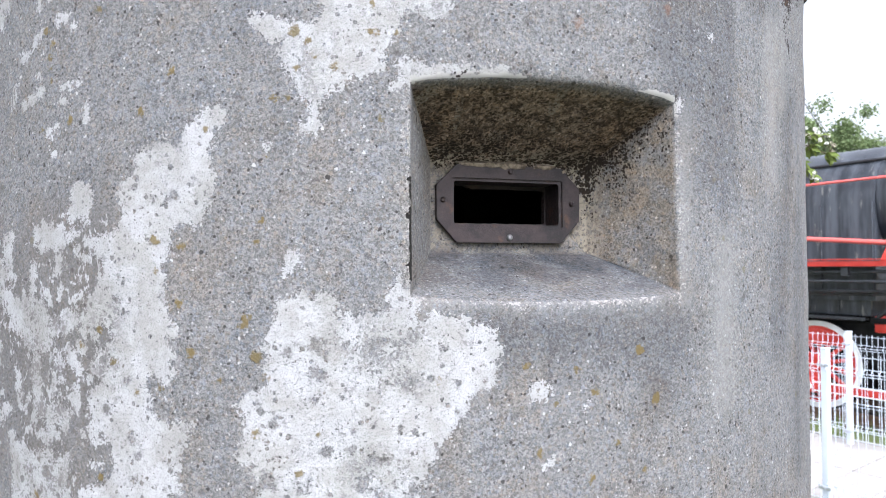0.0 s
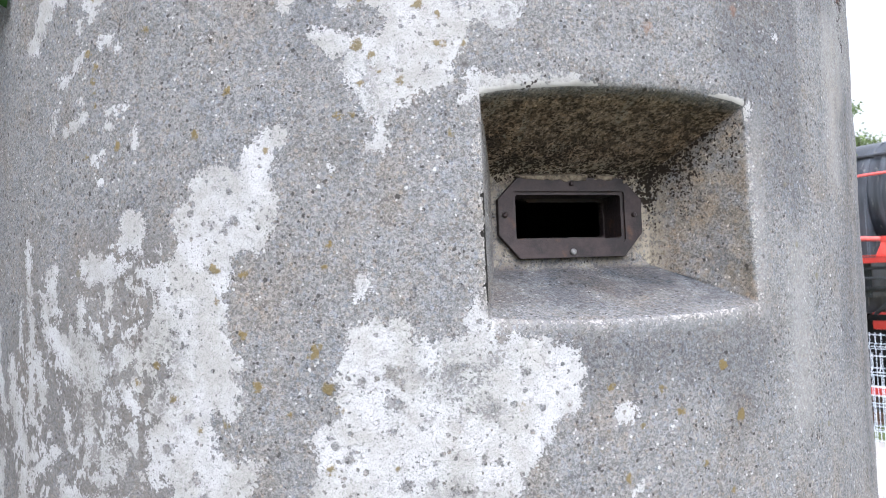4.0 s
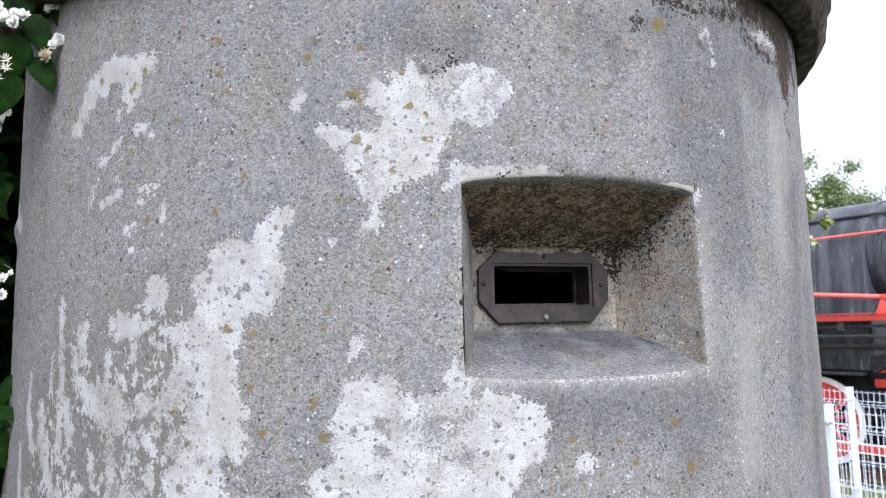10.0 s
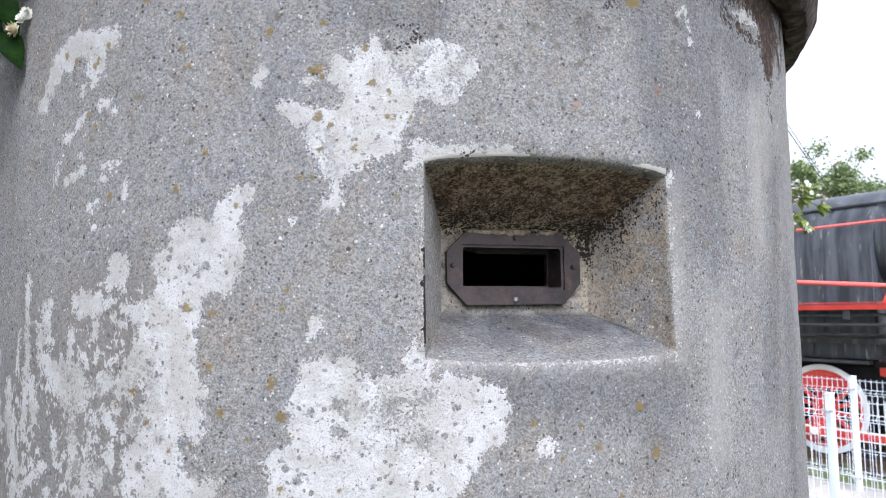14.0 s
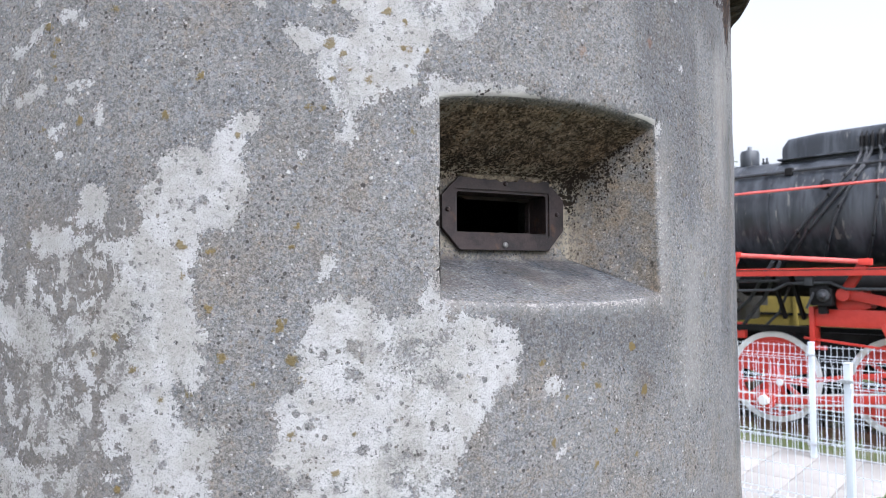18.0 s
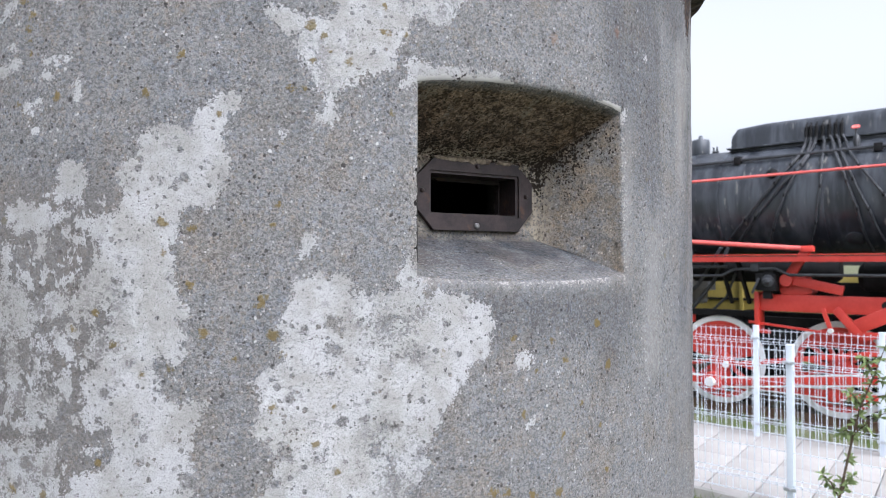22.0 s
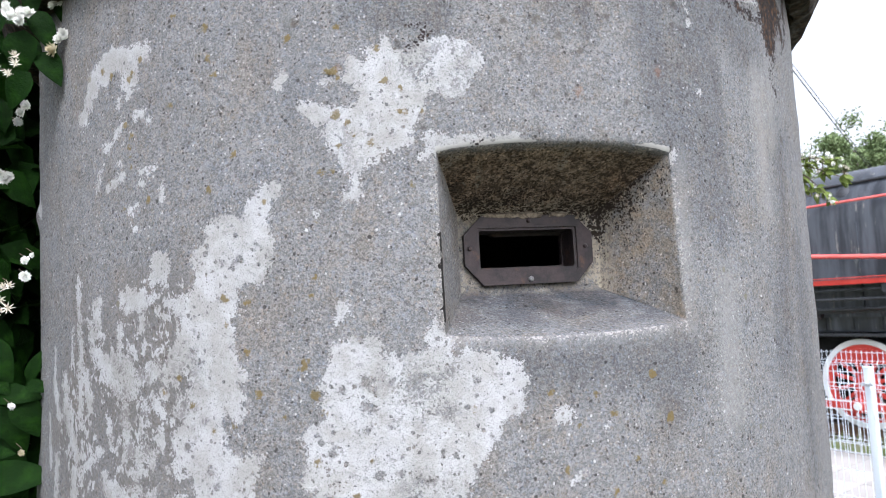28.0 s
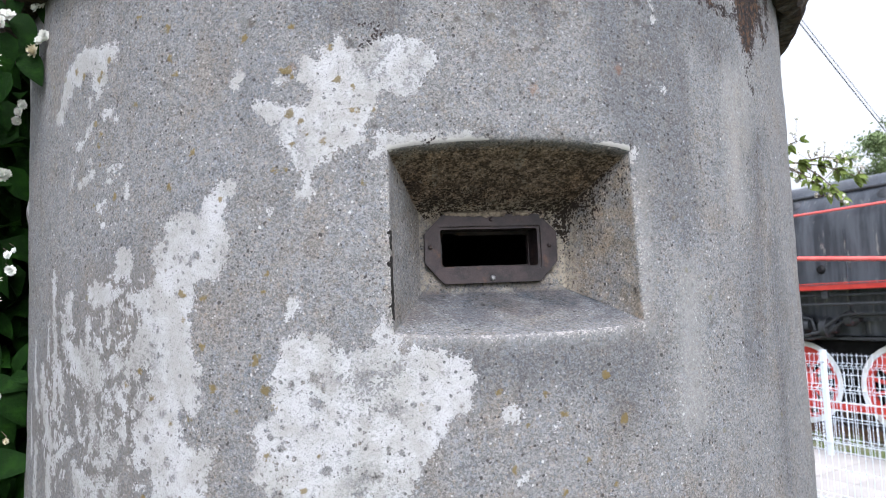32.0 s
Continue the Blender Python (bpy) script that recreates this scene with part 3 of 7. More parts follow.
patch(PAINT, [(0.045, 1.922), (0.034, 1.907), (0.037, 1.894), (0.030, 1.885), (0.015, 1.883), (0.000, 1.877), (-0.009, 1.871), (-0.015, 1.870), (-0.022, 1.862), (-0.027, 1.850), (-0.025, 1.838), (-0.031, 1.827), (-0.042, 1.827), (-0.054, 1.823), (-0.046, 1.835), (-0.037, 1.842), (-0.037, 1.851), (-0.040, 1.860), (-0.051, 1.863), (-0.049, 1.875), (-0.054, 1.884), (-0.063, 1.897), (-0.069, 1.909), (-0.063, 1.918), (-0.072, 1.914), (-0.084, 1.925), (-0.094, 1.935), (-0.096, 1.948), (-0.081, 1.946), (-0.069, 1.939), (-0.051, 1.936), (-0.038, 1.931), (-0.023, 1.941), (0.016, 1.943)])
patch(THIN, [(0.016, 1.996), (0.059, 2.010), (0.101, 2.005), (0.122, 1.982), (0.097, 1.939), (0.049, 1.940), (0.022, 1.959), (0.007, 1.980)])
patch(THIN, [(-0.066, 1.912), (-0.044, 1.917), (-0.015, 1.877), (-0.033, 1.860), (-0.051, 1.872)])
spot(PAINT, -0.063, 1.971, 0.0038)
stroke(PAINT, -0.066, 1.966, -0.055, 1.969, 0.0038, 0.0025)
spot(PAINT, 0.060, 1.891, 0.0102)
stroke(PAINT, 0.048, 1.875, 0.081, 1.886, 0.0054, 0.0066)
stroke(PAINT, 0.081, 1.889, 0.099, 1.891, 0.0054, 0.0032)
stroke(PAINT, 0.099, 1.891, 0.161, 1.895, 0.0030, 0.0024)
stroke(PAINT, 0.043, 1.986, 0.045, 1.996, 0.0012, 0.0012)
stroke(PAINT, -0.113, 1.978, -0.120, 1.969, 0.0052, 0.0045)
spot(PAINT, -0.077, 1.815, 0.0032)
spot(PAINT, -0.122, 1.848, 0.0031)
patch(PAINT, [(-0.397, 2.053), (-0.379, 2.063), (-0.351, 2.055), (-0.331, 2.055), (-0.306, 2.054), (-0.298, 2.043), (-0.308, 2.031), (-0.320, 2.028), (-0.323, 2.017), (-0.324, 2.003), (-0.332, 2.001), (-0.334, 1.989), (-0.346, 1.987), (-0.351, 2.004), (-0.355, 2.026), (-0.366, 2.030), (-0.377, 2.023), (-0.384, 2.011), (-0.404, 2.018), (-0.410, 2.005), (-0.424, 1.996), (-0.433, 1.988), (-0.436, 1.973), (-0.459, 1.975), (-0.463, 1.986), (-0.450, 1.995), (-0.443, 2.004), (-0.434, 2.021), (-0.431, 2.035), (-0.415, 2.047)])
stroke(PAINT, -0.357, 1.955, -0.378, 1.938, 0.0046, 0.0038)
stroke(PAINT, -0.378, 1.938, -0.395, 1.930, 0.0046, 0.0046)
stroke(PAINT, -0.333, 1.959, -0.320, 1.967, 0.0045, 0.0060)
spot(PAINT, -0.360, 1.905, 0.0045)
stroke(PAINT, -0.359, 1.890, -0.373, 1.882, 0.0068, 0.0060)
stroke(PAINT, -0.373, 1.882, -0.391, 1.879, 0.0046, 0.0023)
stroke(PAINT, -0.411, 1.883, -0.405, 1.903, 0.0031, 0.0024)
stroke(PAINT, -0.321, 1.891, -0.298, 1.895, 0.0029, 0.0036)
spot(PAINT, -0.320, 1.877, 0.0051)
stroke(PAINT, -0.283, 1.866, -0.286, 1.848, 0.0056, 0.0032)
stroke(PAINT, -0.343, 1.845, -0.329, 1.851, 0.0044, 0.0037)
spot(PAINT, -0.332, 1.823, 0.0044)
spot(PAINT, -0.306, 1.955, 0.0029)
stroke(PAINT, -0.361, 1.992, -0.361, 1.980, 0.0023, 0.0023)
spot(PAINT, -0.335, 1.837, 0.0029)
patch(PAINT, [(-0.128, 1.857), (-0.121, 1.848), (-0.124, 1.839), (-0.133, 1.833), (-0.132, 1.821), (-0.136, 1.809), (-0.132, 1.794), (-0.132, 1.776), (-0.138, 1.761), (-0.142, 1.747), (-0.150, 1.740), (-0.166, 1.742), (-0.176, 1.738), (-0.180, 1.727), (-0.177, 1.709), (-0.186, 1.703), (-0.183, 1.685), (-0.181, 1.667), (-0.180, 1.650), (-0.231, 1.643), (-0.278, 1.642), (-0.282, 1.669), (-0.267, 1.685), (-0.261, 1.703), (-0.273, 1.722), (-0.261, 1.735), (-0.240, 1.740), (-0.234, 1.755), (-0.241, 1.771), (-0.235, 1.789), (-0.220, 1.795), (-0.217, 1.813), (-0.202, 1.822), (-0.188, 1.828), (-0.174, 1.820), (-0.164, 1.832), (-0.151, 1.846), (-0.138, 1.855)])
patch(PAINT, [(-0.306, 1.783), (-0.297, 1.791), (-0.278, 1.783), (-0.274, 1.769), (-0.280, 1.756), (-0.277, 1.746), (-0.295, 1.751), (-0.307, 1.743), (-0.312, 1.757), (-0.306, 1.767)])
patch(PAINT, [(-0.364, 1.744), (-0.332, 1.749), (-0.311, 1.741), (-0.288, 1.738), (-0.303, 1.729), (-0.316, 1.718), (-0.335, 1.723), (-0.355, 1.718), (-0.367, 1.730)])
spot(PAINT, -0.285, 1.711, 0.0069)
spot(PAINT, -0.296, 1.719, 0.0049)
spot(PAINT, -0.273, 1.728, 0.0055)
stroke(PAINT, -0.411, 1.733, -0.414, 1.710, 0.0070, 0.0039)
stroke(PAINT, -0.467, 1.758, -0.467, 1.689, 0.0049, 0.0041)
stroke(PAINT, -0.486, 1.703, -0.490, 1.661, 0.0032, 0.0033)
stroke(PAINT, -0.422, 1.668, -0.372, 1.645, 0.0102, 0.0118)
stroke(PAINT, -0.385, 1.638, -0.355, 1.617, 0.0122, 0.0091)
stroke(PAINT, -0.367, 1.703, -0.357, 1.545, 0.0045, 0.0037)
stroke(PAINT, -0.456, 1.648, -0.434, 1.609, 0.0073, 0.0065)
stroke(PAINT, -0.517, 1.638, -0.503, 1.583, 0.0069, 0.0069)
spot(PAINT, -0.463, 1.577, 0.0066)
stroke(PAINT, -0.389, 1.554, -0.394, 1.589, 0.0054, 0.0046)
stroke(PAINT, -0.413, 1.545, -0.467, 1.512, 0.0071, 0.0063)
stroke(PAINT, -0.431, 1.703, -0.424, 1.663, 0.0047, 0.0032)
stroke(PAINT, -0.559, 1.673, -0.563, 1.613, 0.0053, 0.0053)
spot(BARE, -0.174, 1.772, 0.0051)
spot(BARE, -0.171, 1.825, 0.0051)
spot(BARE, -0.212, 1.761, 0.0026)
spot(BARE, -0.198, 1.769, 0.0026)
spot(BARE, -0.184, 1.763, 0.0019)
spot(BARE, -0.243, 1.670, 0.0040)
spot(BARE, -0.232, 1.688, 0.0026)
spot(BARE, -0.187, 1.670, 0.0026)
spot(BARE, -0.152, 1.789, 0.0019)
spot(BARE, -0.139, 1.773, 0.0019)
spot(BARE, -0.257, 1.740, 0.0027)
patch(PAINT, [(-0.191, 1.678), (-0.182, 1.662), (-0.179, 1.651), (-0.167, 1.642), (-0.171, 1.634), (-0.181, 1.631), (-0.175, 1.620), (-0.169, 1.612), (-0.178, 1.607), (-0.169, 1.600), (-0.178, 1.581), (-0.187, 1.581), (-0.185, 1.593), (-0.198, 1.596), (-0.208, 1.585), (-0.201, 1.574), (-0.195, 1.562), (-0.190, 1.551), (-0.168, 1.551), (-0.152, 1.549), (-0.156, 1.538), (-0.158, 1.527), (-0.165, 1.521), (-0.163, 1.510), (-0.169, 1.499), (-0.163, 1.488), (-0.164, 1.481), (-0.175, 1.479), (-0.171, 1.469), (-0.165, 1.461), (-0.247, 1.463), (-0.244, 1.502), (-0.245, 1.530), (-0.239, 1.585), (-0.246, 1.629), (-0.243, 1.673)])
patch(PAINT, [(-0.165, 1.464), (-0.165, 1.420), (-0.291, 1.418), (-0.293, 1.456), (-0.282, 1.476), (-0.252, 1.486), (-0.244, 1.502), (-0.245, 1.527), (-0.253, 1.530), (-0.260, 1.536), (-0.269, 1.520), (-0.277, 1.530), (-0.271, 1.551), (-0.281, 1.557), (-0.275, 1.576), (-0.261, 1.587), (-0.270, 1.604), (-0.267, 1.618), (-0.249, 1.629), (-0.252, 1.640), (-0.269, 1.644), (-0.277, 1.662), (-0.271, 1.679), (-0.235, 1.679), (-0.212, 1.552), (-0.212, 1.464)])
patch(PAINT, [(-0.381, 1.671), (-0.346, 1.662), (-0.332, 1.646), (-0.308, 1.660), (-0.296, 1.663), (-0.293, 1.645), (-0.300, 1.634), (-0.319, 1.630), (-0.331, 1.623), (-0.342, 1.610), (-0.356, 1.611), (-0.381, 1.616)])
patch(PAINT, [(-0.403, 1.513), (-0.352, 1.505), (-0.332, 1.510), (-0.326, 1.498), (-0.316, 1.509), (-0.303, 1.509), (-0.302, 1.495), (-0.310, 1.478), (-0.312, 1.466), (-0.300, 1.461), (-0.297, 1.449), (-0.299, 1.417), (-0.403, 1.408)])
stroke(PAINT, -0.356, 1.611, -0.356, 1.583, 0.0074, 0.0060)
stroke(PAINT, -0.359, 1.582, -0.348, 1.555, 0.0068, 0.0074)
stroke(PAINT, -0.348, 1.553, -0.307, 1.550, 0.0081, 0.0067)
stroke(PAINT, -0.332, 1.538, -0.336, 1.522, 0.0080, 0.0060)
spot(PAINT, -0.312, 1.540, 0.0079)
spot(PAINT, -0.323, 1.600, 0.0065)
spot(PAINT, -0.315, 1.586, 0.0052)
stroke(PAINT, -0.302, 1.613, -0.287, 1.594, 0.0083, 0.0064)
stroke(PAINT, -0.276, 1.655, -0.287, 1.629, 0.0056, 0.0038)
spot(PAINT, -0.270, 1.500, 0.0045)
spot(PAINT, -0.259, 1.504, 0.0032)
spot(PAINT, -0.183, 1.573, 0.0036)
spot(BARE, -0.338, 1.486, 0.0075)
spot(BARE, -0.252, 1.560, 0.0062)
spot(BARE, -0.232, 1.655, 0.0043)
spot(BARE, -0.228, 1.589, 0.0043)
spot(BARE, -0.221, 1.533, 0.0037)
spot(BARE, -0.211, 1.516, 0.0031)
spot(BARE, -0.217, 1.492, 0.0031)
spot(BARE, -0.246, 1.557, 0.0037)
spot(BARE, -0.258, 1.607, 0.0037)
spot(BARE, -0.178, 1.511, 0.0024)
spot(BARE, -0.163, 1.531, 0.0018)
patch(THIN, [(-0.276, 1.673), (-0.232, 1.673), (-0.232, 1.585), (-0.270, 1.579), (-0.282, 1.629)])
patch(THIN, [(-0.388, 1.673), (-0.294, 1.662), (-0.307, 1.606), (-0.294, 1.540), (-0.346, 1.515), (-0.388, 1.547)])
patch(PAINT, [(-0.042, 1.678), (-0.035, 1.674), (-0.021, 1.678), (-0.009, 1.673), (-0.007, 1.664), (-0.015, 1.660), (-0.007, 1.655), (0.002, 1.659), (0.007, 1.655), (0.019, 1.659), (0.030, 1.659), (0.040, 1.661), (0.039, 1.677), (0.045, 1.688), (0.050, 1.694), (0.055, 1.678), (0.064, 1.671), (0.068, 1.662), (0.062, 1.655), (0.070, 1.647), (0.079, 1.653), (0.085, 1.658), (0.105, 1.654), (0.123, 1.651), (0.135, 1.646), (0.142, 1.640), (0.144, 1.631), (0.150, 1.622), (0.147, 1.614), (0.145, 1.605), (0.141, 1.597), (0.143, 1.585), (0.029, 1.587), (-0.078, 1.589), (-0.079, 1.602), (-0.074, 1.613), (-0.081, 1.624), (-0.077, 1.639), (-0.071, 1.647), (-0.067, 1.656), (-0.069, 1.664), (-0.060, 1.670), (-0.051, 1.675)])
patch(PAINT, [(-0.078, 1.636), (-0.075, 1.619), (-0.081, 1.605), (-0.077, 1.590), (-0.086, 1.583), (-0.100, 1.578), (-0.106, 1.570), (-0.100, 1.559), (-0.102, 1.548), (-0.094, 1.543), (-0.102, 1.534), (-0.105, 1.520), (-0.098, 1.509), (-0.086, 1.499), (-0.077, 1.494), (-0.082, 1.486), (-0.090, 1.471), (-0.098, 1.462), (-0.106, 1.450), (-0.111, 1.418), (0.022, 1.408), (0.039, 1.439), (0.051, 1.450), (0.062, 1.455), (0.067, 1.466), (0.071, 1.483), (0.067, 1.492), (0.077, 1.500), (0.075, 1.512), (0.087, 1.517), (0.083, 1.529), (0.092, 1.534), (0.100, 1.542), (0.106, 1.554), (0.118, 1.565), (0.114, 1.574), (0.126, 1.580), (0.139, 1.584), (0.142, 1.596), (0.140, 1.621), (0.032, 1.636)])
spot(BARE, -0.070, 1.552, 0.0047)
spot(BARE, -0.067, 1.556, 0.0046)
spot(BARE, -0.075, 1.501, 0.0071)
spot(BARE, -0.068, 1.496, 0.0053)
spot(BARE, -0.027, 1.626, 0.0063)
spot(BARE, -0.032, 1.630, 0.0040)
spot(BARE, -0.021, 1.618, 0.0052)
spot(BARE, -0.022, 1.630, 0.0034)
spot(BARE, 0.026, 1.627, 0.0052)
spot(BARE, 0.035, 1.631, 0.0046)
spot(BARE, -0.026, 1.598, 0.0063)
spot(BARE, -0.030, 1.601, 0.0040)
spot(BARE, 0.061, 1.593, 0.0059)
spot(BARE, 0.060, 1.586, 0.0053)
spot(BARE, 0.015, 1.498, 0.0066)
spot(BARE, 0.020, 1.505, 0.0065)
spot(BARE, 0.025, 1.520, 0.0059)
spot(BARE, 0.033, 1.522, 0.0032)
spot(BARE, 0.037, 1.456, 0.0067)
spot(BARE, 0.034, 1.466, 0.0055)
spot(BARE, -0.044, 1.492, 0.0041)
spot(BARE, -0.035, 1.495, 0.0041)
spot(BARE, -0.092, 1.512, 0.0035)
spot(BARE, -0.056, 1.619, 0.0040)
spot(BARE, -0.087, 1.571, 0.0023)
spot(BARE, 0.005, 1.529, 0.0035)
spot(BARE, -0.030, 1.576, 0.0023)
spot(BARE, -0.002, 1.582, 0.0023)
spot(BARE, -0.017, 1.558, 0.0023)
spot(BARE, -0.008, 1.552, 0.0023)
spot(BARE, 0.008, 1.546, 0.0023)
spot(BARE, 0.062, 1.490, 0.0049)
spot(BARE, 0.031, 1.487, 0.0036)
spot(BARE, -0.003, 1.626, 0.0029)
spot(BARE, 0.093, 1.623, 0.0032)
spot(BARE, -0.018, 1.527, 0.0041)
spot(BARE, -0.083, 1.469, 0.0048)
patch(THIN, [(-0.026, 1.649), (0.081, 1.658), (0.074, 1.576), (0.025, 1.573), (-0.003, 1.603)])
patch(THIN, [(-0.004, 1.524), (0.067, 1.530), (0.067, 1.448), (0.025, 1.430), (0.002, 1.472)])
patch(PAINT, [(0.176, 1.576), (0.180, 1.590), (0.189, 1.590), (0.195, 1.586), (0.201, 1.588), (0.200, 1.579), (0.194, 1.576), (0.197, 1.571), (0.189, 1.568), (0.182, 1.571)])
stroke(PAINT, 0.202, 1.513, 0.193, 1.505, 0.0033, 0.0033)
spot(PAINT, 0.238, 1.563, 0.0020)
spot(LICHEN, -0.097, 1.652, 0.0046)
spot(LICHEN, -0.087, 1.616, 0.0052)
spot(LICHEN, 0.086, 1.592, 0.0032)
spot(LICHEN, -0.045, 1.506, 0.0041)
spot(LICHEN, -0.024, 1.478, 0.0032)
spot(LICHEN, -0.087, 1.543, 0.0041)
spot(LICHEN, -0.077, 1.597, 0.0029)
spot(LICHEN, -0.026, 1.543, 0.0023)
spot(LICHEN, -0.154, 1.619, 0.0047)
spot(LICHEN, -0.187, 1.584, 0.0036)
spot(LICHEN, -0.243, 1.607, 0.0043)
spot(LICHEN, -0.264, 1.638, 0.0037)
spot(LICHEN, -0.286, 1.622, 0.0038)
spot(LICHEN, -0.216, 1.577, 0.0036)
spot(LICHEN, -0.124, 1.592, 0.0029)
spot(LICHEN, -0.169, 1.667, 0.0035)
spot(LICHEN, -0.259, 1.490, 0.0032)
spot(LICHEN, -0.319, 1.457, 0.0047)
spot(LICHEN, -0.356, 1.460, 0.0049)
spot(LICHEN, 0.147, 1.439, 0.0052)
spot(LICHEN, 0.165, 1.436, 0.0046)
spot(LICHEN, 0.199, 1.428, 0.0054)
spot(LICHEN, 0.237, 1.425, 0.0055)
spot(LICHEN, 0.244, 1.489, 0.0041)
spot(LICHEN, 0.187, 1.519, 0.0039)
spot(LICHEN, 0.274, 1.522, 0.0032)
spot(LICHEN, 0.228, 1.599, 0.0033)
spot(LICHEN, 0.303, 1.616, 0.0035)
spot(LICHEN, 0.325, 1.563, 0.0036)
spot(LICHEN, 0.309, 1.491, 0.0029)
spot(LICHEN, 0.321, 1.437, 0.0037)
spot(LICHEN, 0.248, 1.575, 0.0040)
spot(LICHEN, 0.205, 1.565, 0.0032)
spot(LICHEN, 0.174, 1.605, 0.0038)
spot(LICHEN, -0.060, 1.978, 0.0038)
spot(LICHEN, -0.052, 1.977, 0.0050)
spot(LICHEN, -0.047, 1.970, 0.0031)
spot(LICHEN, -0.002, 2.001, 0.0038)
spot(LICHEN, 0.006, 1.963, 0.0043)
spot(LICHEN, 0.023, 1.952, 0.0031)
spot(LICHEN, -0.051, 1.927, 0.0055)
spot(LICHEN, -0.038, 1.917, 0.0037)
spot(LICHEN, -0.032, 1.903, 0.0030)
spot(LICHEN, -0.049, 1.892, 0.0030)
spot(LICHEN, -0.012, 1.892, 0.0036)
spot(LICHEN, 0.022, 1.927, 0.0036)
spot(LICHEN, 0.027, 1.924, 0.0024)
spot(LICHEN, 0.047, 1.925, 0.0030)
spot(LICHEN, -0.070, 1.863, 0.0043)
spot(LICHEN, -0.056, 1.862, 0.0030)
spot(LICHEN, -0.078, 1.808, 0.0024)
spot(LICHEN, -0.104, 2.022, 0.0046)
spot(LICHEN, -0.046, 2.029, 0.0039)
spot(LICHEN, -0.395, 2.035, 0.0048)
spot(LICHEN, -0.375, 2.025, 0.0047)
spot(LICHEN, -0.339, 2.013, 0.0038)
spot(LICHEN, -0.332, 2.020, 0.0038)
spot(LICHEN, -0.318, 2.034, 0.0045)
spot(LICHEN, -0.349, 1.955, 0.0053)
spot(LICHEN, -0.338, 1.939, 0.0045)
spot(LICHEN, -0.341, 1.926, 0.0037)
spot(LICHEN, -0.340, 1.914, 0.0030)
spot(LICHEN, -0.339, 1.899, 0.0030)
spot(LICHEN, -0.308, 1.855, 0.0050)
spot(LICHEN, -0.213, 2.052, 0.0049)
spot(LICHEN, -0.210, 2.013, 0.0041)
spot(LICHEN, -0.202, 1.993, 0.0034)
spot(LICHEN, -0.268, 1.967, 0.0036)
spot(LICHEN, -0.178, 1.894, 0.0039)
spot(LICHEN, -0.213, 1.856, 0.0040)
spot(LICHEN, -0.354, 1.848, 0.0030)
spot(LICHEN, -0.261, 2.077, 0.0037)
spot(LICHEN, 0.310, 2.077, 0.0065)
spot(LICHEN, -0.140, 1.835, 0.0038)
spot(LICHEN, -0.196, 1.728, 0.0051)
spot(LICHEN, -0.167, 1.722, 0.0038)
spot(LICHEN, -0.195, 1.697, 0.0032)
spot(LICHEN, -0.100, 1.646, 0.0043)
spot(LICHEN, -0.089, 1.617, 0.0049)
spot(LICHEN, -0.081, 1.745, 0.0036)
spot(LICHEN, -0.088, 1.725, 0.0030)
spot(LICHEN, -0.156, 1.618, 0.0044)
spot(LICHEN, -0.168, 1.667, 0.0038)
spot(LICHEN, -0.245, 1.607, 0.0040)
spot(LICHEN, -0.216, 1.577, 0.0033)
spot(LICHEN, 0.032, 1.842, 0.0030)
spot(DSPOT, 0.381, 2.068, 0.0060)
spot(DSPOT, 0.395, 2.035, 0.0045)
spot(DSPOT, -0.197, 1.907, 0.0040)
spot(DSPOT, -0.192, 1.952, 0.0047)
spot(DSPOT, -0.218, 1.937, 0.0027)
spot(DSPOT, -0.097, 2.039, 0.0053)
spot(DSPOT, 0.022, 2.006, 0.0044)
spot(DSPOT, 0.048, 1.906, 0.0036)
spot(DSPOT, 0.211, 2.013, 0.0053)
spot(DSPOT, 0.184, 2.030, 0.0053)
spot(DSPOT, 0.238, 1.996, 0.0047)
spot(DSPOT, 0.163, 1.984, 0.0045)
spot(DSPOT, 0.145, 2.027, 0.0039)
spot(DSPOT, 0.277, 2.040, 0.0049)
spot(DSPOT, 0.215, 1.942, 0.0039)
spot(DSPOT, 0.295, 1.936, 0.0047)
spot(DSPOT, 0.175, 1.940, 0.0031)
spot(DSPOT, 0.118, 1.925, 0.0037)
spot(MOSS, 0.042, 2.022, 0.0009)
spot(MOSS, 0.046, 2.012, 0.0014)
spot(MOSS, 0.051, 2.017, 0.0011)
spot(MOSS, 0.056, 2.014, 0.0014)
spot(MOSS, 0.040, 2.007, 0.0017)
spot(MOSS, 0.046, 2.006, 0.0011)
spot(MOSS, 0.054, 2.019, 0.0011)
stroke(PAINT, -0.713, 1.916, -0.664, 1.885, 0.0110, 0.0106)
stroke(FLAKE, -0.345, 1.729, -0.316, 1.710, 0.0333, 0.0315)
spot(FLAKE, -0.296, 1.672, 0.0402)
spot(FLAKE, -0.362, 1.652, 0.0406)
stroke(FLAKE, -0.425, 1.710, -0.404, 1.637, 0.0208, 0.0287)
stroke(FLAKE, -0.477, 1.620, -0.468, 1.526, 0.0540, 0.0530)
stroke(FLAKE, -0.359, 1.601, -0.346, 1.533, 0.0464, 0.0452)
stroke(FLAKE, -0.277, 1.618, -0.275, 1.564, 0.0362, 0.0361)
stroke(FLAKE, -0.466, 1.759, -0.453, 1.703, 0.0126, 0.0122)
spot(FLAKE, -0.265, 1.728, 0.0253)
spot(FLAKE, -0.529, 1.559, 0.0339)
stroke(FLAKE, -0.344, 1.631, -0.330, 1.598, 0.0485, 0.0473)
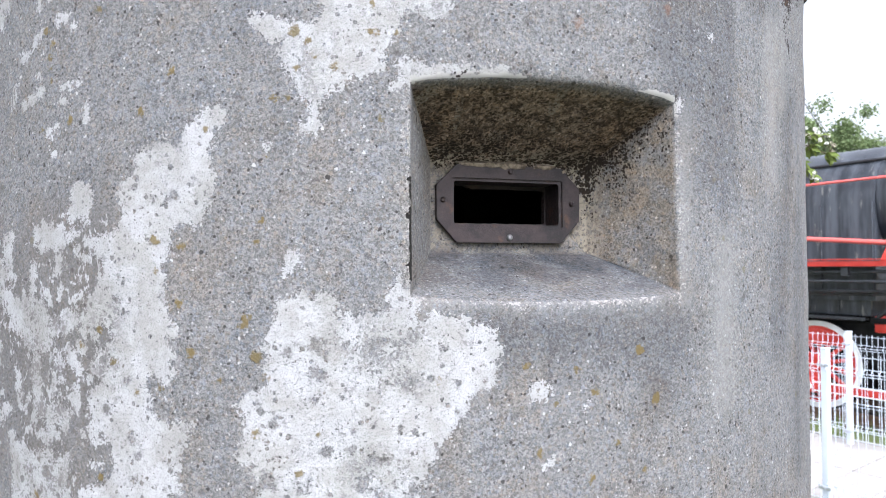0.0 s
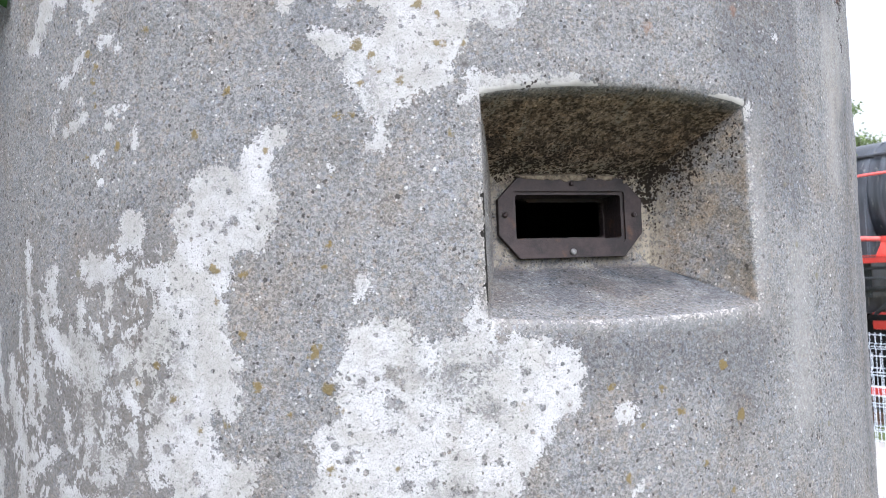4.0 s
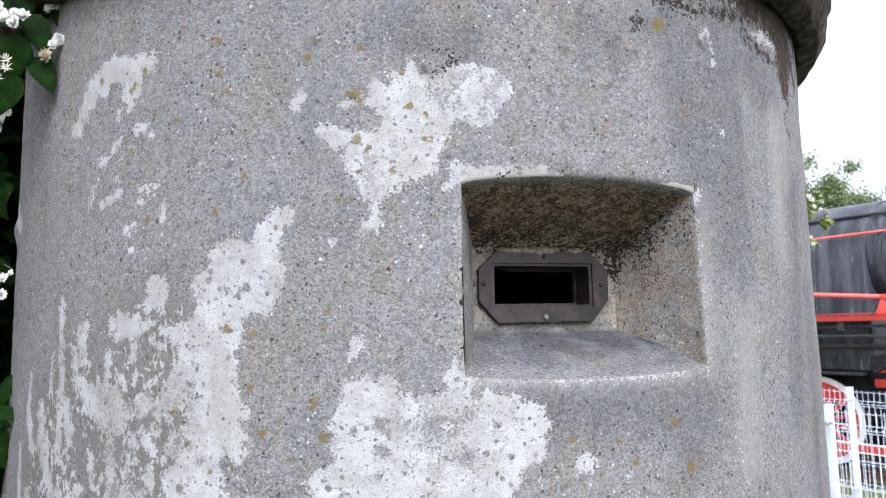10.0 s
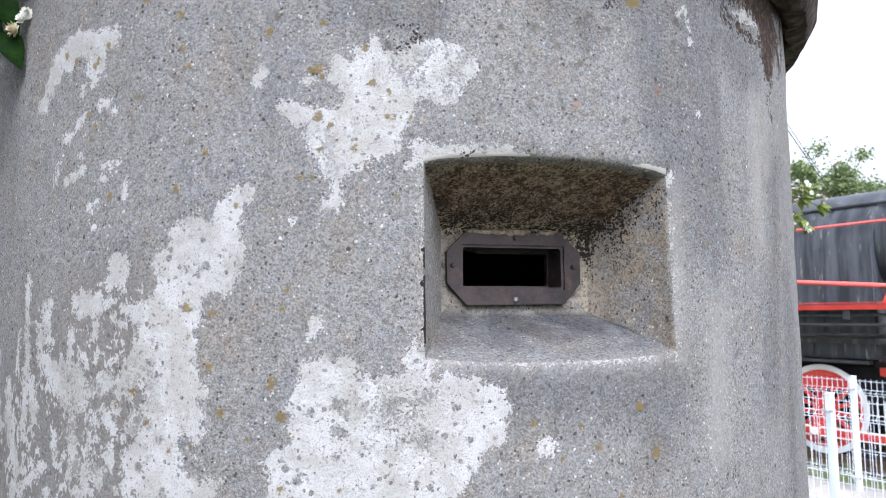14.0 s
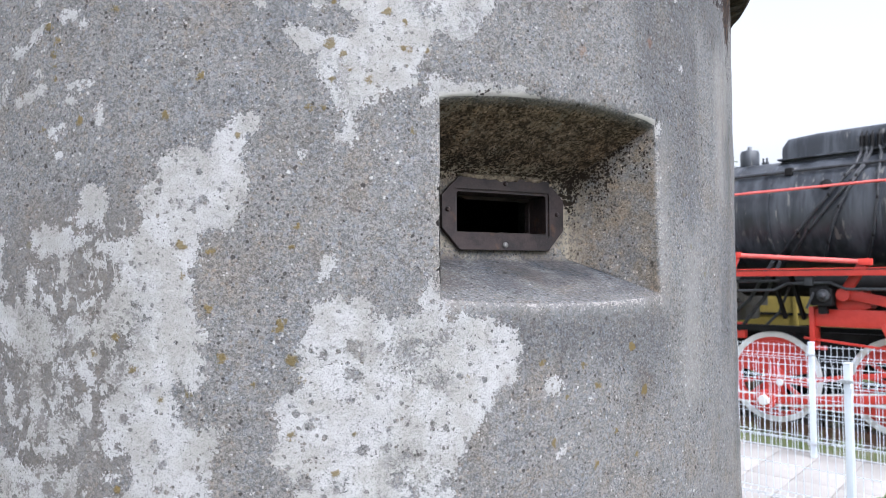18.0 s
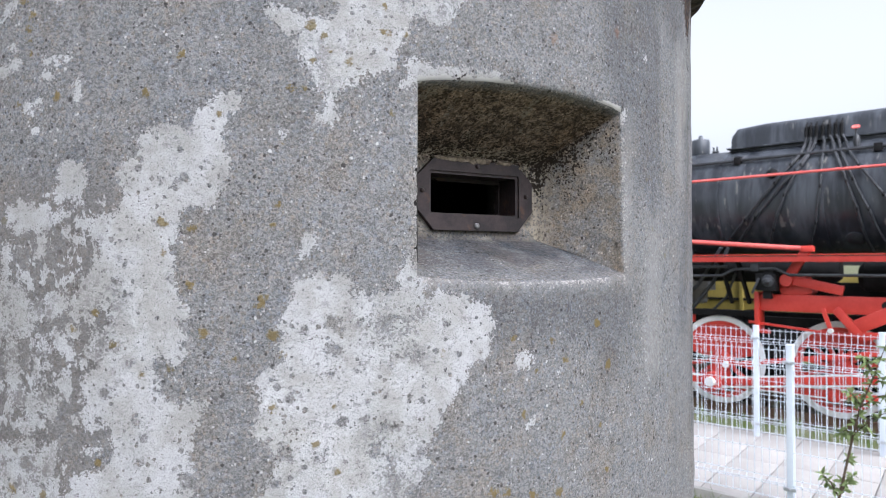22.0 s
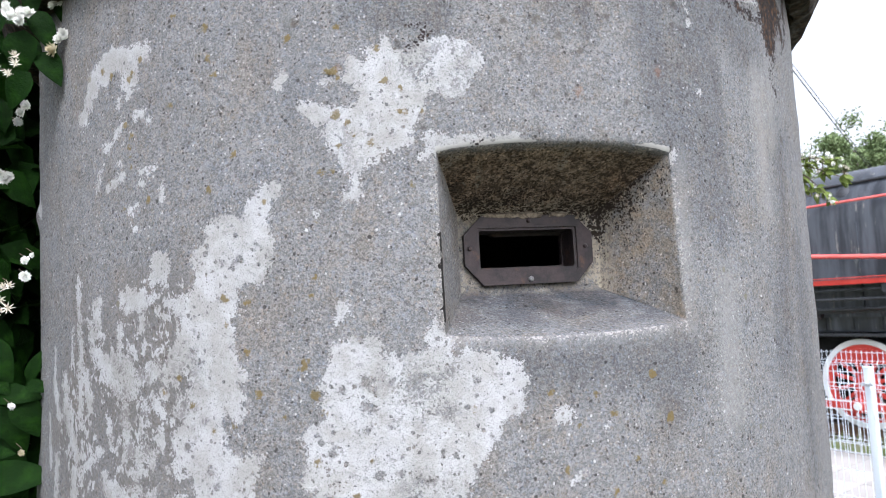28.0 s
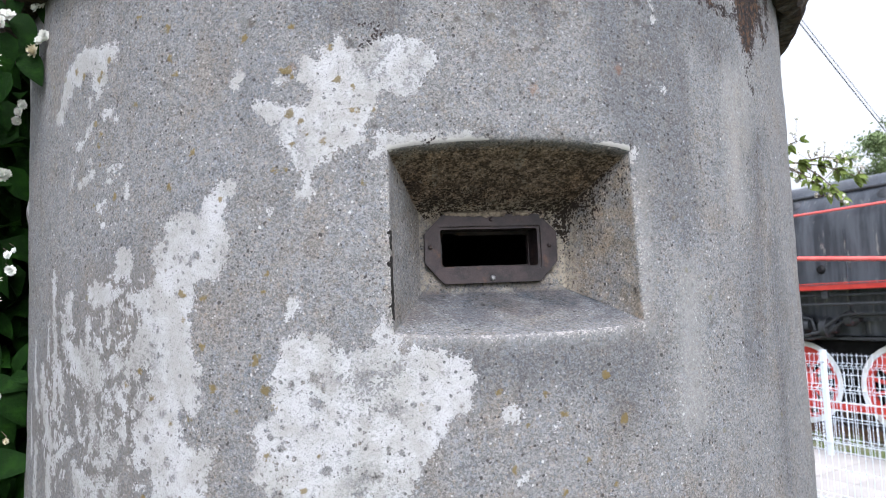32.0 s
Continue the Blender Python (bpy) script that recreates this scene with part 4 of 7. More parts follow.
stroke(FLAKE, -0.342, 1.496, -0.328, 1.464, 0.0483, 0.0471)
stroke(FLAKE, -0.327, 1.733, -0.288, 1.721, 0.0314, 0.0294)
stroke(FLAKE, -0.280, 1.588, -0.273, 1.544, 0.0291, 0.0288)
spot(FLAKE, -0.359, 1.676, 0.0249)
spot(FLAKE, -0.296, 1.460, 0.0298)
spot(LICHEN, 0.304, 1.615, 0.0055)
spot(LICHEN, 0.325, 1.564, 0.0057)
spot(LICHEN, 0.315, 2.080, 0.0080)
spot(RUST, 0.232, 1.947, 0.0057)
spot(RUST, 0.347, 1.979, 0.0059)
spot(RUST, -0.044, 1.982, 0.0032)
stroke(MOSS, 0.564, 2.146, 0.793, 2.213, 0.0195, 0.0238)
stroke(MOSS, 0.614, 2.144, 0.650, 2.113, 0.0259, 0.0253)
stroke(MOSS, 0.724, 2.178, 0.707, 2.100, 0.0135, 0.0074)
spot(MOSS, 0.113, 1.884, 0.0032)
spot(MOSS, 0.282, 2.077, 0.0053)
stroke(DARK, 0.646, 1.763, 0.644, 1.579, 0.0131, 0.0149)
stroke(DARK, 0.644, 1.579, 0.640, 1.442, 0.0131, 0.0131)
stroke(DARK, 0.428, 2.056, 0.420, 1.888, 0.0146, 0.0162)
stroke(DARK, 0.331, 2.036, 0.334, 1.971, 0.0120, 0.0105)
# broad darkening below the cap: soiling, plus the overhang's shade as colour
stroke(DARK, 0.472, 2.092, 0.524, 2.043, 0.0431, 0.0360)
stroke(DARK, 0.372, 2.076, 0.487, 2.107, 0.0213, 0.0267)
stroke(DARK, 0.427, 2.001, 0.422, 1.812, 0.0236, 0.0293)
stroke(DARK, 0.413, 2.092, 0.411, 1.935, 0.0326, 0.0210)
stroke(DARK, 0.347, 2.051, 0.345, 1.941, 0.0220, 0.0186)
stroke(DARK, 0.382, 2.022, 0.378, 1.870, 0.0217, 0.0233)
stroke(DARK, 0.135, 1.646, 0.325, 1.631, 0.0256, 0.0408)
stroke(DARK, 0.304, 1.681, 0.329, 1.569, 0.0236, 0.0164)
stroke(DARK, 0.625, 1.920, 0.575, 1.612, 0.0165, 0.0158)
stroke(DARK, -0.014, 2.050, 0.059, 2.036, 0.0150, 0.0149)
stroke(DARK, 0.286, 2.075, 0.372, 2.076, 0.0199, 0.0230)
stroke(DARK, 0.213, 2.065, 0.254, 2.037, 0.0097, 0.0102)
stroke(DARK, -0.292, 1.779, -0.287, 1.785, 0.0044, 0.0044)
stroke(PALE, 0.560, 1.997, 0.552, 1.819, 0.0233, 0.0178)
stroke(PALE, 0.371, 1.869, 0.366, 1.666, 0.0062, 0.0079)
stroke(PALE, 0.077, 1.670, 0.335, 1.665, 0.0062, 0.0066)
stroke(PALE, 0.435, 1.717, 0.431, 1.558, 0.0200, 0.0198)


def depth_in(layer, u, z):
    """How deep each point lies inside the nearest stroke or patch; negative outside."""
    best = np.full(u.shape, -0.06)
    for item in layer:
        if isinstance(item, list):
            near, within = np.full(u.shape, 1.0), np.zeros(u.shape, dtype=bool)
            for (u0, z0), (u1, z1) in zip(item, item[1:] + item[:1]):
                du, dz = u1 - u0, z1 - z0
                t = np.clip(((u - u0) * du + (z - z0) * dz) / (du * du + dz * dz + 1e-12), 0, 1)
                near = np.minimum(near, np.hypot(u - u0 - t * du, z - z0 - t * dz))
                if dz:
                    within ^= ((z0 > z) != (z1 > z)) & (u < u0 + (z - z0) * du / dz)
            best = np.maximum(best, np.where(within, near, -near))
            continue
        u0, z0, u1, z1, r0, r1 = item
        du, dz = u1 - u0, z1 - z0
        q = du * du + dz * dz
        t = np.clip(((u - u0) * du + (z - z0) * dz) / q, 0, 1) if q > 0 else np.zeros_like(u)
        best = np.maximum(best, (r0 + (r1 - r0) * t) - np.hypot(u - u0 - t * du, z - z0 - t * dz))
    return best


def bunker_wall(parent):
    al, ar = FACE + math.asin(HOLE_L / RAD), FACE + math.asin(HOLE_R / RAD)
    step = 0.0032 / RAD
    lo, hi = radians(-78), radians(82)
    cols = list(np.linspace(lo, al, round((al - lo) / step))[:-1]) + list(np.linspace(al, ar, round((ar - al) / step))[:-1])
    cols += list(np.linspace(ar, hi, round((hi - ar) / step))[:-1]) + list(np.linspace(hi, lo + 2 * math.pi, 44)[:-1])
    zb, zt = BACK_B + SILL_SLOPE * (0.70 - BACK_W), BACK_T + CEIL_SLOPE * (0.70 - BACK_W)
    rows = list(np.linspace(-0.05, 1.25, 14)[:-1]) + list(np.linspace(1.25, zb, round((zb - 1.25) / 0.0032))[:-1])
    rows += list(np.linspace(zb, zt, round((zt - zb) / 0.0032))[:-1]) + list(np.linspace(zt, 2.20, round((2.20 - zt) / 0.0032)))
    A, Z = np.meshgrid(np.array(cols), np.array(rows))
    ni, nj = A.shape
    jl, jr = int(np.argmin(abs(A[0] - al))), int(np.argmin(abs(A[0] - ar)))
    ib, it = int(np.argmin(abs(Z[:, 0] - zb))), int(np.argmin(abs(Z[:, 0] - zt)))
    A = A + 0.009 * np.clip(1 - abs(Z - zb) / (zt - zb), 0, 1) * np.exp(-abs(A - ar) / 0.05)
    w = RAD * np.cos(A - FACE) - 0.0024
    A0 = np.array(cols)[None, :] + 0 * Z
    inside = np.clip(np.minimum((A0 - al) / 0.02, (ar - A0) / 0.02), 0, 1)
    dt, db = (BACK_T + CEIL_SLOPE * (w - BACK_W) - zt) * inside, (BACK_B + SILL_SLOPE * (w - BACK_W) - zb) * inside
    Zw = Z + dt * np.clip(1 - abs(Z - zt) / 0.06, 0, 1) + db * np.clip(1 - abs(Z - zb) / 0.06, 0, 1)
    rough = np.zeros((ni, nj))
    for i in range(ni):
        for j in range(nj):
            p = (math.sin(A[i, j]) * 9, math.cos(A[i, j]) * 9, Zw[i, j] * 13)
            rough[i, j] = noise.fractal(p, 0.9, 2.1, 5)
    # distance from the opening's rim: its edge is rounded and chipped
    gap = np.maximum(np.maximum(al - A0, A0 - ar) * RAD, np.maximum(zb - Z, Z - zt))
    gap = np.maximum(gap, 0)
    chip = np.exp(-gap / 0.006)
    rr = RAD + rough * 0.0016 - chip * (0.0025 + 0.004 * np.clip(rough, 0, 1))
    # a smear of mortar and a swelling low on the shaded side
    rr = rr + 0.006 * np.exp(-((A * RAD + 0.71) / 0.03) ** 2 - ((Zw - 1.885) / 0.018) ** 2)
    rr = rr + 0.014 / (1 + np.exp((Zw - 1.50) / 0.022)) / (1 + np.exp((A + 1.02) / 0.07))
    P = np.stack([CX + rr * np.sin(A), CY - rr * np.cos(A), Zw], -1).reshape(-1, 3)
    verts = [tuple(p) for p in P]
    idx = np.arange(ni * nj).reshape(ni, nj)
    faces = []
    for i in range(ni - 1):
        for j in range(nj):
            j2 = (j + 1) % nj
            if ib <= i < it and jl <= j < jr:
                continue
            faces.append((int(idx[i, j]), int(idx[i, j2]), int(idx[i + 1, j2]), int(idx[i + 1, j])))
    U, V = (RAD * A).reshape(-1), Zw.reshape(-1)
    names = dict(PAINT=PAINT, FLAKE=FLAKE, BARE=BARE, THIN=THIN, DSPOT=DSPOT, LICHEN=LICHEN, RUST=RUST, MOSS=MOSS, DARK=DARK, PALE=PALE)
    data = {k: list(depth_in(v, U, V)) for k, v in names.items()}
    within = (A0 > al - 0.004) & (A0 < ar + 0.004)
    lime = 0.0045 - 0.0095 * np.clip((A0 - al - 0.14) / 0.05, 0, 1) * np.clip((ar - 0.055 - A0) / 0.03, 0, 1)
    rim = np.where(within, np.where(Z > zt - 1e-4, lime - (Z - zt), -0.02), -0.02)
    low_edge = np.where(within & (Z < zb + 1e-4), 0.010 - (zb - Z), -0.06)
    side_edge = np.where((Z > zb) & (Z < zt), 0.0095 - np.minimum(abs(A0 - al), abs(A0 - ar)) * RAD, -0.06)
    data["RIM"] = list(rim.reshape(-1))
    data["FRINGE"] = list(np.maximum(low_edge, side_edge).reshape(-1))
    zone = {k: [0.0] * len(verts) for k in ("CEIL", "SILL", "DEEP", "CRUST", "TAN", "CRACK")}
    # the broken edge on the shaded side
    beads = np.array([noise.noise((0.0, 3.0, z * 62)) + 0.45 * noise.noise((5.0, 0.0, z * 170)) for z in Z[:, 0]])[:, None]
    torn = (Z > zb + 0.06 * (zt - zb)) & (Z < zb + 0.56 * (zt - zb)) & (A0 > al - (0.0022 + 0.0030 * np.clip(beads, -1, 1)) / RAD) & (A0 < al + 0.001)
    zone["CRACK"] = list((torn * (beads > -0.3)).reshape(-1) * 0.62)
    fwd = Vector((math.sin(FACE), -math.cos(FACE), 0))
    side = Vector((math.cos(FACE), math.sin(FACE), 0))
    axis = Vector((EX, EY, 0))
    back = {}

    def add(p, ceil, sill, deep, crust, tan=0.0, crack=0.0):
        verts.append(tuple(p))
        for k in data:
            data[k].append(-0.06)
        for k, x in zip(("CEIL", "SILL", "DEEP", "CRUST", "TAN", "CRACK"), (ceil, sill, deep, crust, tan, crack)):
            zone[k].append(x)
        return len(verts) - 1

    depth = 30
    loops = []
    ring = [(ib, j) for j in range(jl, jr)] + [(i, jr) for i in range(ib, it)] + [(it, j) for j in range(jr, jl, -1)] + [(i, jl) for i in range(it, ib, -1)]
    for i, j in ring:
        fx, fz = (j - jl) / (jr - jl), (i - ib) / (it - ib)
        s, z = BACK_L + (BACK_R - BACK_L) * fx, BACK_B + (BACK_T - BACK_B) * fz
        goal = axis + fwd * BACK_W + side * s + Vector((0, 0, z))
        start = Vector(verts[idx[i, j]])
        line = [int(idx[i, j])]
        top, low = i == it, i == ib
        for d in range(1, depth + 1):
            f = d / depth
            p = start.lerp(goal, f)
            bulge = noise.fractal(p * 22, 0.9, 2.1, 4) * 0.0022 * min(1, 4 * (1 - f)) * min(1, 5 * f)
            inward = Vector((0, 0, -1)) if top else Vector((0, 0, 1)) if low else side * (-1 if j == jr else 1)
            p = p + inward * (bulge + 0.0015 * math.exp(-f * 25))
            right, left = (j == jr and not top and not low), (j == jl and not top and not low)
            ce = min(1, 8 * f) if top else max(0.0, fz - 0.80) * 3.0 * (0.35 + 0.65 * f) if right else max(0.0, fz - 0.9) * 3 * f if left else 0.0
            cr = (0.02 + 0.66 * f + 0.12 * (1 - fx) + 0.10 * fx ** 4) if top else (max(0.0, fz - 0.25) * 1.25 * (0.55 + 0.45 * f) + 0.12 * f) if right else max(0, fz - 0.8) * 1.2 * f if left else 0.10 * f
            de = max(0.0, f - 0.74) * 4.5 if top or right else max(0.0, f - 0.93) * 8
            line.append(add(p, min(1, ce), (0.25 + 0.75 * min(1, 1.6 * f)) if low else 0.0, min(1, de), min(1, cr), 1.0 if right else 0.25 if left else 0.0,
                            0.60 if left and d <= 1 and 0.06 < fz < 0.56 else 0.0))
        loops.append(line)
    m = len(loops)
    for a in range(m):
        b = (a + 1) % m
        for d in range(depth):
            faces.append((loops[a][d], loops[b][d], loops[b][d + 1], loops[a][d + 1]))
    # end wall of the splay, round the slot
    last = []
    for a, (i, j) in enumerate(ring):
        fx, fz = (j - jl) / (jr - jl), (i - ib) / (it - ib)
        p = axis + fwd * BACK_W + side * (-0.0735 + 0.1485 * fx) + Vector((0, 0, 1.7445 + 0.0595 * fz))
        last.append(add(p, 0, 0, 0.75, 0.35, 0.6))
    deep_ring = []
    for a, (i, j) in enumerate(ring):
        fx, fz = (j - jl) / (jr - jl), (i - ib) / (it - ib)
        p = axis + fwd * 0.4308 + side * (-0.13 + 0.26 * fx) + Vector((0, 0, 1.735 + 0.08 * fz))
        deep_ring.append(add(p, 0, 0, 0, 0))
    for a in range(m):
        b = (a + 1) % m
        faces.append((loops[a][depth], loops[b][depth], last[b], last[a]))
        faces.append((last[a], last[b], deep_ring[b], deep_ring[a]))
    me = bpy.data.meshes.new("concrete_wall")
    me.from_pydata(verts, [], faces)
    for k, x in {**data, **zone}.items():
        me.attributes.new(k, "FLOAT", "POINT").data.foreach_set("value", np.array(x, dtype=np.float32))
    me.shade_smooth()
    me.materials.append(CONCRETE)
    return part("concrete_wall", me, CONCRETE, parent, "grey exposed-aggregate concrete with flaking limewash and lichen")


def emb_pose():
    """Embrasure frame: x to the right seen from outside, y inward, z up, at the bunker's axis."""
    return pose(EX, EY, 0, 0, 0, math.degrees(FACE))


bunker = thing("bunker", Matrix.Identity(4), "round one-man concrete bunker with a splayed embrasure and flaking whitewash", "bunker")
bunker_wall(bunker)

# the hollow inside, closed above and below
bm = B()
gate = math.asin(0.13 / 0.45)
n_in = 64
inner_cols = [FACE + gate + (2 * math.pi - 2 * gate) * i / n_in for i in range(n_in + 1)]
rings = [[bm.verts.new((CX + 0.45 * math.sin(a), CY - 0.45 * math.cos(a), z)) for a in inner_cols] for z in (0.0, 1.735, 1.815, 2.25)]
for ra, rb in zip(rings, rings[1:]):
    for i in range(n_in):
        bm.faces.new((ra[i], rb[i], rb[i + 1], ra[i + 1]))
bm.faces.new((rings[0][0], rings[0][-1], rings[1][-1], rings[1][0]))
bm.faces.new((rings[2][0], rings[2][-1], rings[3][-1], rings[3][0]))
bm.faces.new(rings[0])
bm.faces.new(rings[3])
part("inner_wall", bm, INNER, bunker, smooth=False)

# overhanging cap, broken along its lower edge
bm = B()
prof = [(0.700, 2.195), (0.716, 2.182), (0.726, 2.166), (0.744, 2.168), (0.757, 2.174), (0.765, 2.190), (0.773, 2.208), (0.779, 2.235), (0.784, 2.27), (0.786, 2.31), (0.780, 2.340), (0.760, 2.360), (0.70, 2.375), (0.5, 2.42), (0.25, 2.46), (0.0, 2.475)]
lathe(bm, prof, 220, Matrix.Translation((CX, CY, 0)))
for v in bm.verts:
    d = Vector((v.co.x - CX, v.co.y - CY, 0))
    if 0.71 < d.length:
        q = noise.fractal(v.co * 14, 0.8, 2.1, 5)
        q += 0.8 * noise.noise(v.co * 30)
        v.co += d.normalized() * q * 0.007 + Vector((0, 0, q * 0.005))
part("cap", bm, CAP, bunker, "mossy overhanging concrete cap")

# steel plate round the slot
def plate_outline(s0, s1, z0, z1, cut):
    return [(s0 + cut, z0), (s1 - cut, z0), (s1, z0 + cut * 1.1), (s1, z1 - cut * 1.0), (s1 - cut, z1), (s0 + cut, z1), (s0, z1 - cut * 1.0), (s0, z0 + cut * 1.1)]


def framed(bm, outer, hole, y0, y1):
    """A flat ring between an outline and a hole of as many corners, y0 its outer face, y1 its inner one."""
    n = len(outer)
    g = [[bm.verts.new((s, y, z)) for s, z in ol] for ol, y in ((outer, y0), (hole, y0), (outer, y1), (hole, y1))]
    for i in range(n):
        j = (i + 1) % n
        bm.faces.new((g[0][i], g[0][j], g[1][j], g[1][i]))
        bm.faces.new((g[2][i], g[3][i], g[3][j], g[2][j]))
        bm.faces.new((g[0][j], g[0][i], g[2][i], g[2][j]))
        bm.faces.new((g[1][i], g[1][j], g[3][j], g[3][i]))
    bmesh.ops.recalc_face_normals(bm, faces=bm.faces)
    return bm


def rect8(s0, s1, z0, z1):
    c = 0.002
    return [(s0 + c, z0), (s1 - c, z0), (s1, z0 + c), (s1, z1 - c), (s1 - c, z1), (s0 + c, z1), (s0, z1 - c), (s0, z0 + c)]


plate = part("embrasure_plate", framed(B(), plate_outline(-0.087, 0.091, 1.729, 1.818, 0.024), rect8(-0.070, 0.069, 1.746, 1.803), -0.5945, -0.5875),
             STEEL, bunker, "rusted steel plate screwed round the slot", False, emb_pose())
bm = framed(B(), rect8(-0.0705, 0.0695, 1.7455, 1.8035), rect8(-0.066, 0.065, 1.750, 1.7995), -0.592, -0.556)
part("slot_frame", bm, STEEL, plate, "", False)


def resampled(pts, n):
    """n points evenly along a closed outline, from its first corner."""
    seg = [(Vector(pts[i]), Vector(pts[(i + 1) % len(pts)])) for i in range(len(pts))]
    total, out = sum((b - a).length for a, b in seg), []
    for k in range(n):
        d = total * k / n
        for a, b in seg:
            if d <= (b - a).length:
                out.append(a.lerp(b, d / (b - a).length))
                break
            d -= (b - a).length
    return out


# torch-cut lip inside the frame, with a rounded notch
lip_out = resampled(rect8(-0.0665, 0.0655, 1.7495, 1.8000), 180)
lip_in = resampled(rect8(-0.0570, 0.0635, 1.7535, 1.7955), 180)
cut = []
for p in lip_in:
    q = 0.0009 * noise.fractal((p.x * 170, p.y * 170, 1.0), 0.9, 2.1, 3)
    z = p.y + q
    if p.y > 1.79 and abs(p.x + 0.045) < 0.012:
        z = min(1.7992, p.y + math.sqrt(0.012 ** 2 - (p.x + 0.045) ** 2) * 0.33)
    cut.append((p.x + q, z))
bm = framed(B(), [(p.x, p.y) for p in lip_out], cut, -0.5555, -0.5475)
part("slot_lip", bm, STEEL, plate, "", False)
for s, z, r in ((0.001, 1.735, 0.0036), (0.002, 1.8115, 0.0028), (-0.080, 1.777, 0.0030), (0.0805, 1.776, 0.0030)):
    bm = lathe(B(), [(0.0, 0.0032), (r * 0.6, 0.003), (r, 0.0016), (r * 1.05, 0.0)], 14, Matrix.Translation((s, -0.5945, z)) @ Y_AXIS)
    part("screw", bm, SCREW if z < 1.74 else STEEL, plate, "round screw head")
# crumbly mortar that laps over the plate's edge
def along(outline, n):
    pts = [Vector((s, z)) for s, z in outline]
    seg = [(pts[i], pts[(i + 1) % len(pts)]) for i in range(len(pts))]
    total = sum((b - a).length for a, b in seg)
    out = []
    for a, b in seg:
        m = max(2, round(n * (b - a).length / total))
        out += [a.lerp(b, i / m) for i in range(m)]
    return out


bm = B()
ring_pts = along(plate_outline(-0.087, 0.091, 1.729, 1.818, 0.024), 260)
mid_p = Vector((0.002, 1.7735))
bands, keep = [], []
for i, p in enumerate(ring_pts):
    out_dir = (p - mid_p).normalized()
    q = noise.fractal((p.x * 90, p.y * 90, 3.0), 0.8, 2.1, 4)
    e = noise.fractal((p.x * 160, p.y * 160, 9.0), 0.8, 2.1, 4)
    lap = 0.0010 + 0.0026 * q + (0.0022 if p.y > 1.81 else 0.0)
    keep.append((p.y > 1.812 and noise.noise((p.x * 55, 2.0, 5.0)) > -0.25))
    bands.append([bm.verts.new((p.x + out_dir.x * o, y + 0.0012 * e, p.y + out_dir.y * o)) for o, y in ((-lap, -0.5935), (-lap + 0.0008, -0.5953), (0.0025, -0.5962 - 0.0015 * q), (0.0055, -0.5915), (0.009, -0.585))])
for i in range(len(bands)):
    ra, rb = bands[i], bands[(i + 1) % len(bands)]
    if not keep[i]:
        continue
    for h in range(4):
        bm.faces.new((ra[h], rb[h], rb[h + 1], ra[h + 1]))
for v in [v for v in bm.verts if not v.link_faces]:
    bm.verts.remove(v)
bmesh.ops.recalc_face_normals(bm, faces=bm.faces)
tagged(part("mortar", bm, MORTAR, bunker, "crumbling tan mortar round the steel plate", True, emb_pose()), kind="stuff")
# ---- ground and paving ----
bm = B()
across = (-400, -60, -12, 0, 4.0, 4.86, 4.95, 7.02, 7.12, 8.0, 9.2, 10.0, 10.3, 13.6, 14.2, 16, 40, 90, 900)
level = (0, 0, 0, 0, -0.01, -0.04, -0.06, -0.06, -0.03, -0.12, -0.60, -0.80, -0.83, -0.83, -0.80, -0.78, -0.78, -0.7, -0.7)
along = (-900, -200, -60, -25) + tuple(x * 0.5 for x in range(-30, 17)) + (14, 30, 100, 400)
grid = []
for x in along:
    row = []
    for y, z in zip(across, level):
        lump = noise.noise((x * 0.8, y * 0.8, 0)) * 0.025 if 7.5 < y < 10 or -8 < y < 4 else 0
        row.append(bm.verts.new((x, y, z + lump)))
    grid.append(row)
for ra, rb in zip(grid, grid[1:]):
    for i in range(len(across) - 1):
        bm.faces.new((ra[i], rb[i], rb[i + 1], ra[i + 1]))
ground = new("ground", mesh_of("ground", bm))
ground.data.materials.append(GROUND)
ground.matrix_basis = YARD
tagged(ground, "grassy ground that falls to the track bed", "ground", kind="structure")

pavement = tagged(new("pavement"), "pale concrete slab path between two fences", "pavement", kind="structure")
pavement.matrix_basis = YARD
part("bedding", box(B(), (-4.0, 5.99, -0.03), (14.0, 2.03, 0.03)), KERB, pavement, smooth=False)
for y in (4.93, 7.05):
    part("kerb", box(B(), (-4.0, y, -0.035), (14.0, 0.06, 0.10), 0.006), KERB, pavement)

# ---- fences ----
def wire_panel(width, high):
    """A welded mesh panel with two V-shaped folds; x along it, its foot at z 0."""
    bm = B()
    path = [(0, high), (0, high - 0.10), (-0.028, high - 0.125), (0, high - 0.15), (0, 0.17), (-0.028, 0.145), (0, 0.12), (0, 0.02)]
    n = round(width / 0.05)
    for i in range(n + 1):
        x = -width / 2 + width * i / n
        tube(bm, [(x, y, z) for y, z in path], 0.0027, 4)
    mid = (high - 0.15 - 0.17) / 4
    for y, z in [(0.005, high - 0.02), (0.005, high - 0.10), (-0.033, high - 0.125), (0.005, high - 0.15), (0.005, 0.17), (-0.033, 0.145), (0.005, 0.12), (0.005, 0.03)] + [(0.005, 0.17 + mid * q) for q in (1, 2, 3)]:
        tube(bm, [(-width / 2 - 0.012, y, z), (width / 2 + 0.012, y, z)], 0.0032, 4)
    return mesh_of("wire_panel", bm)


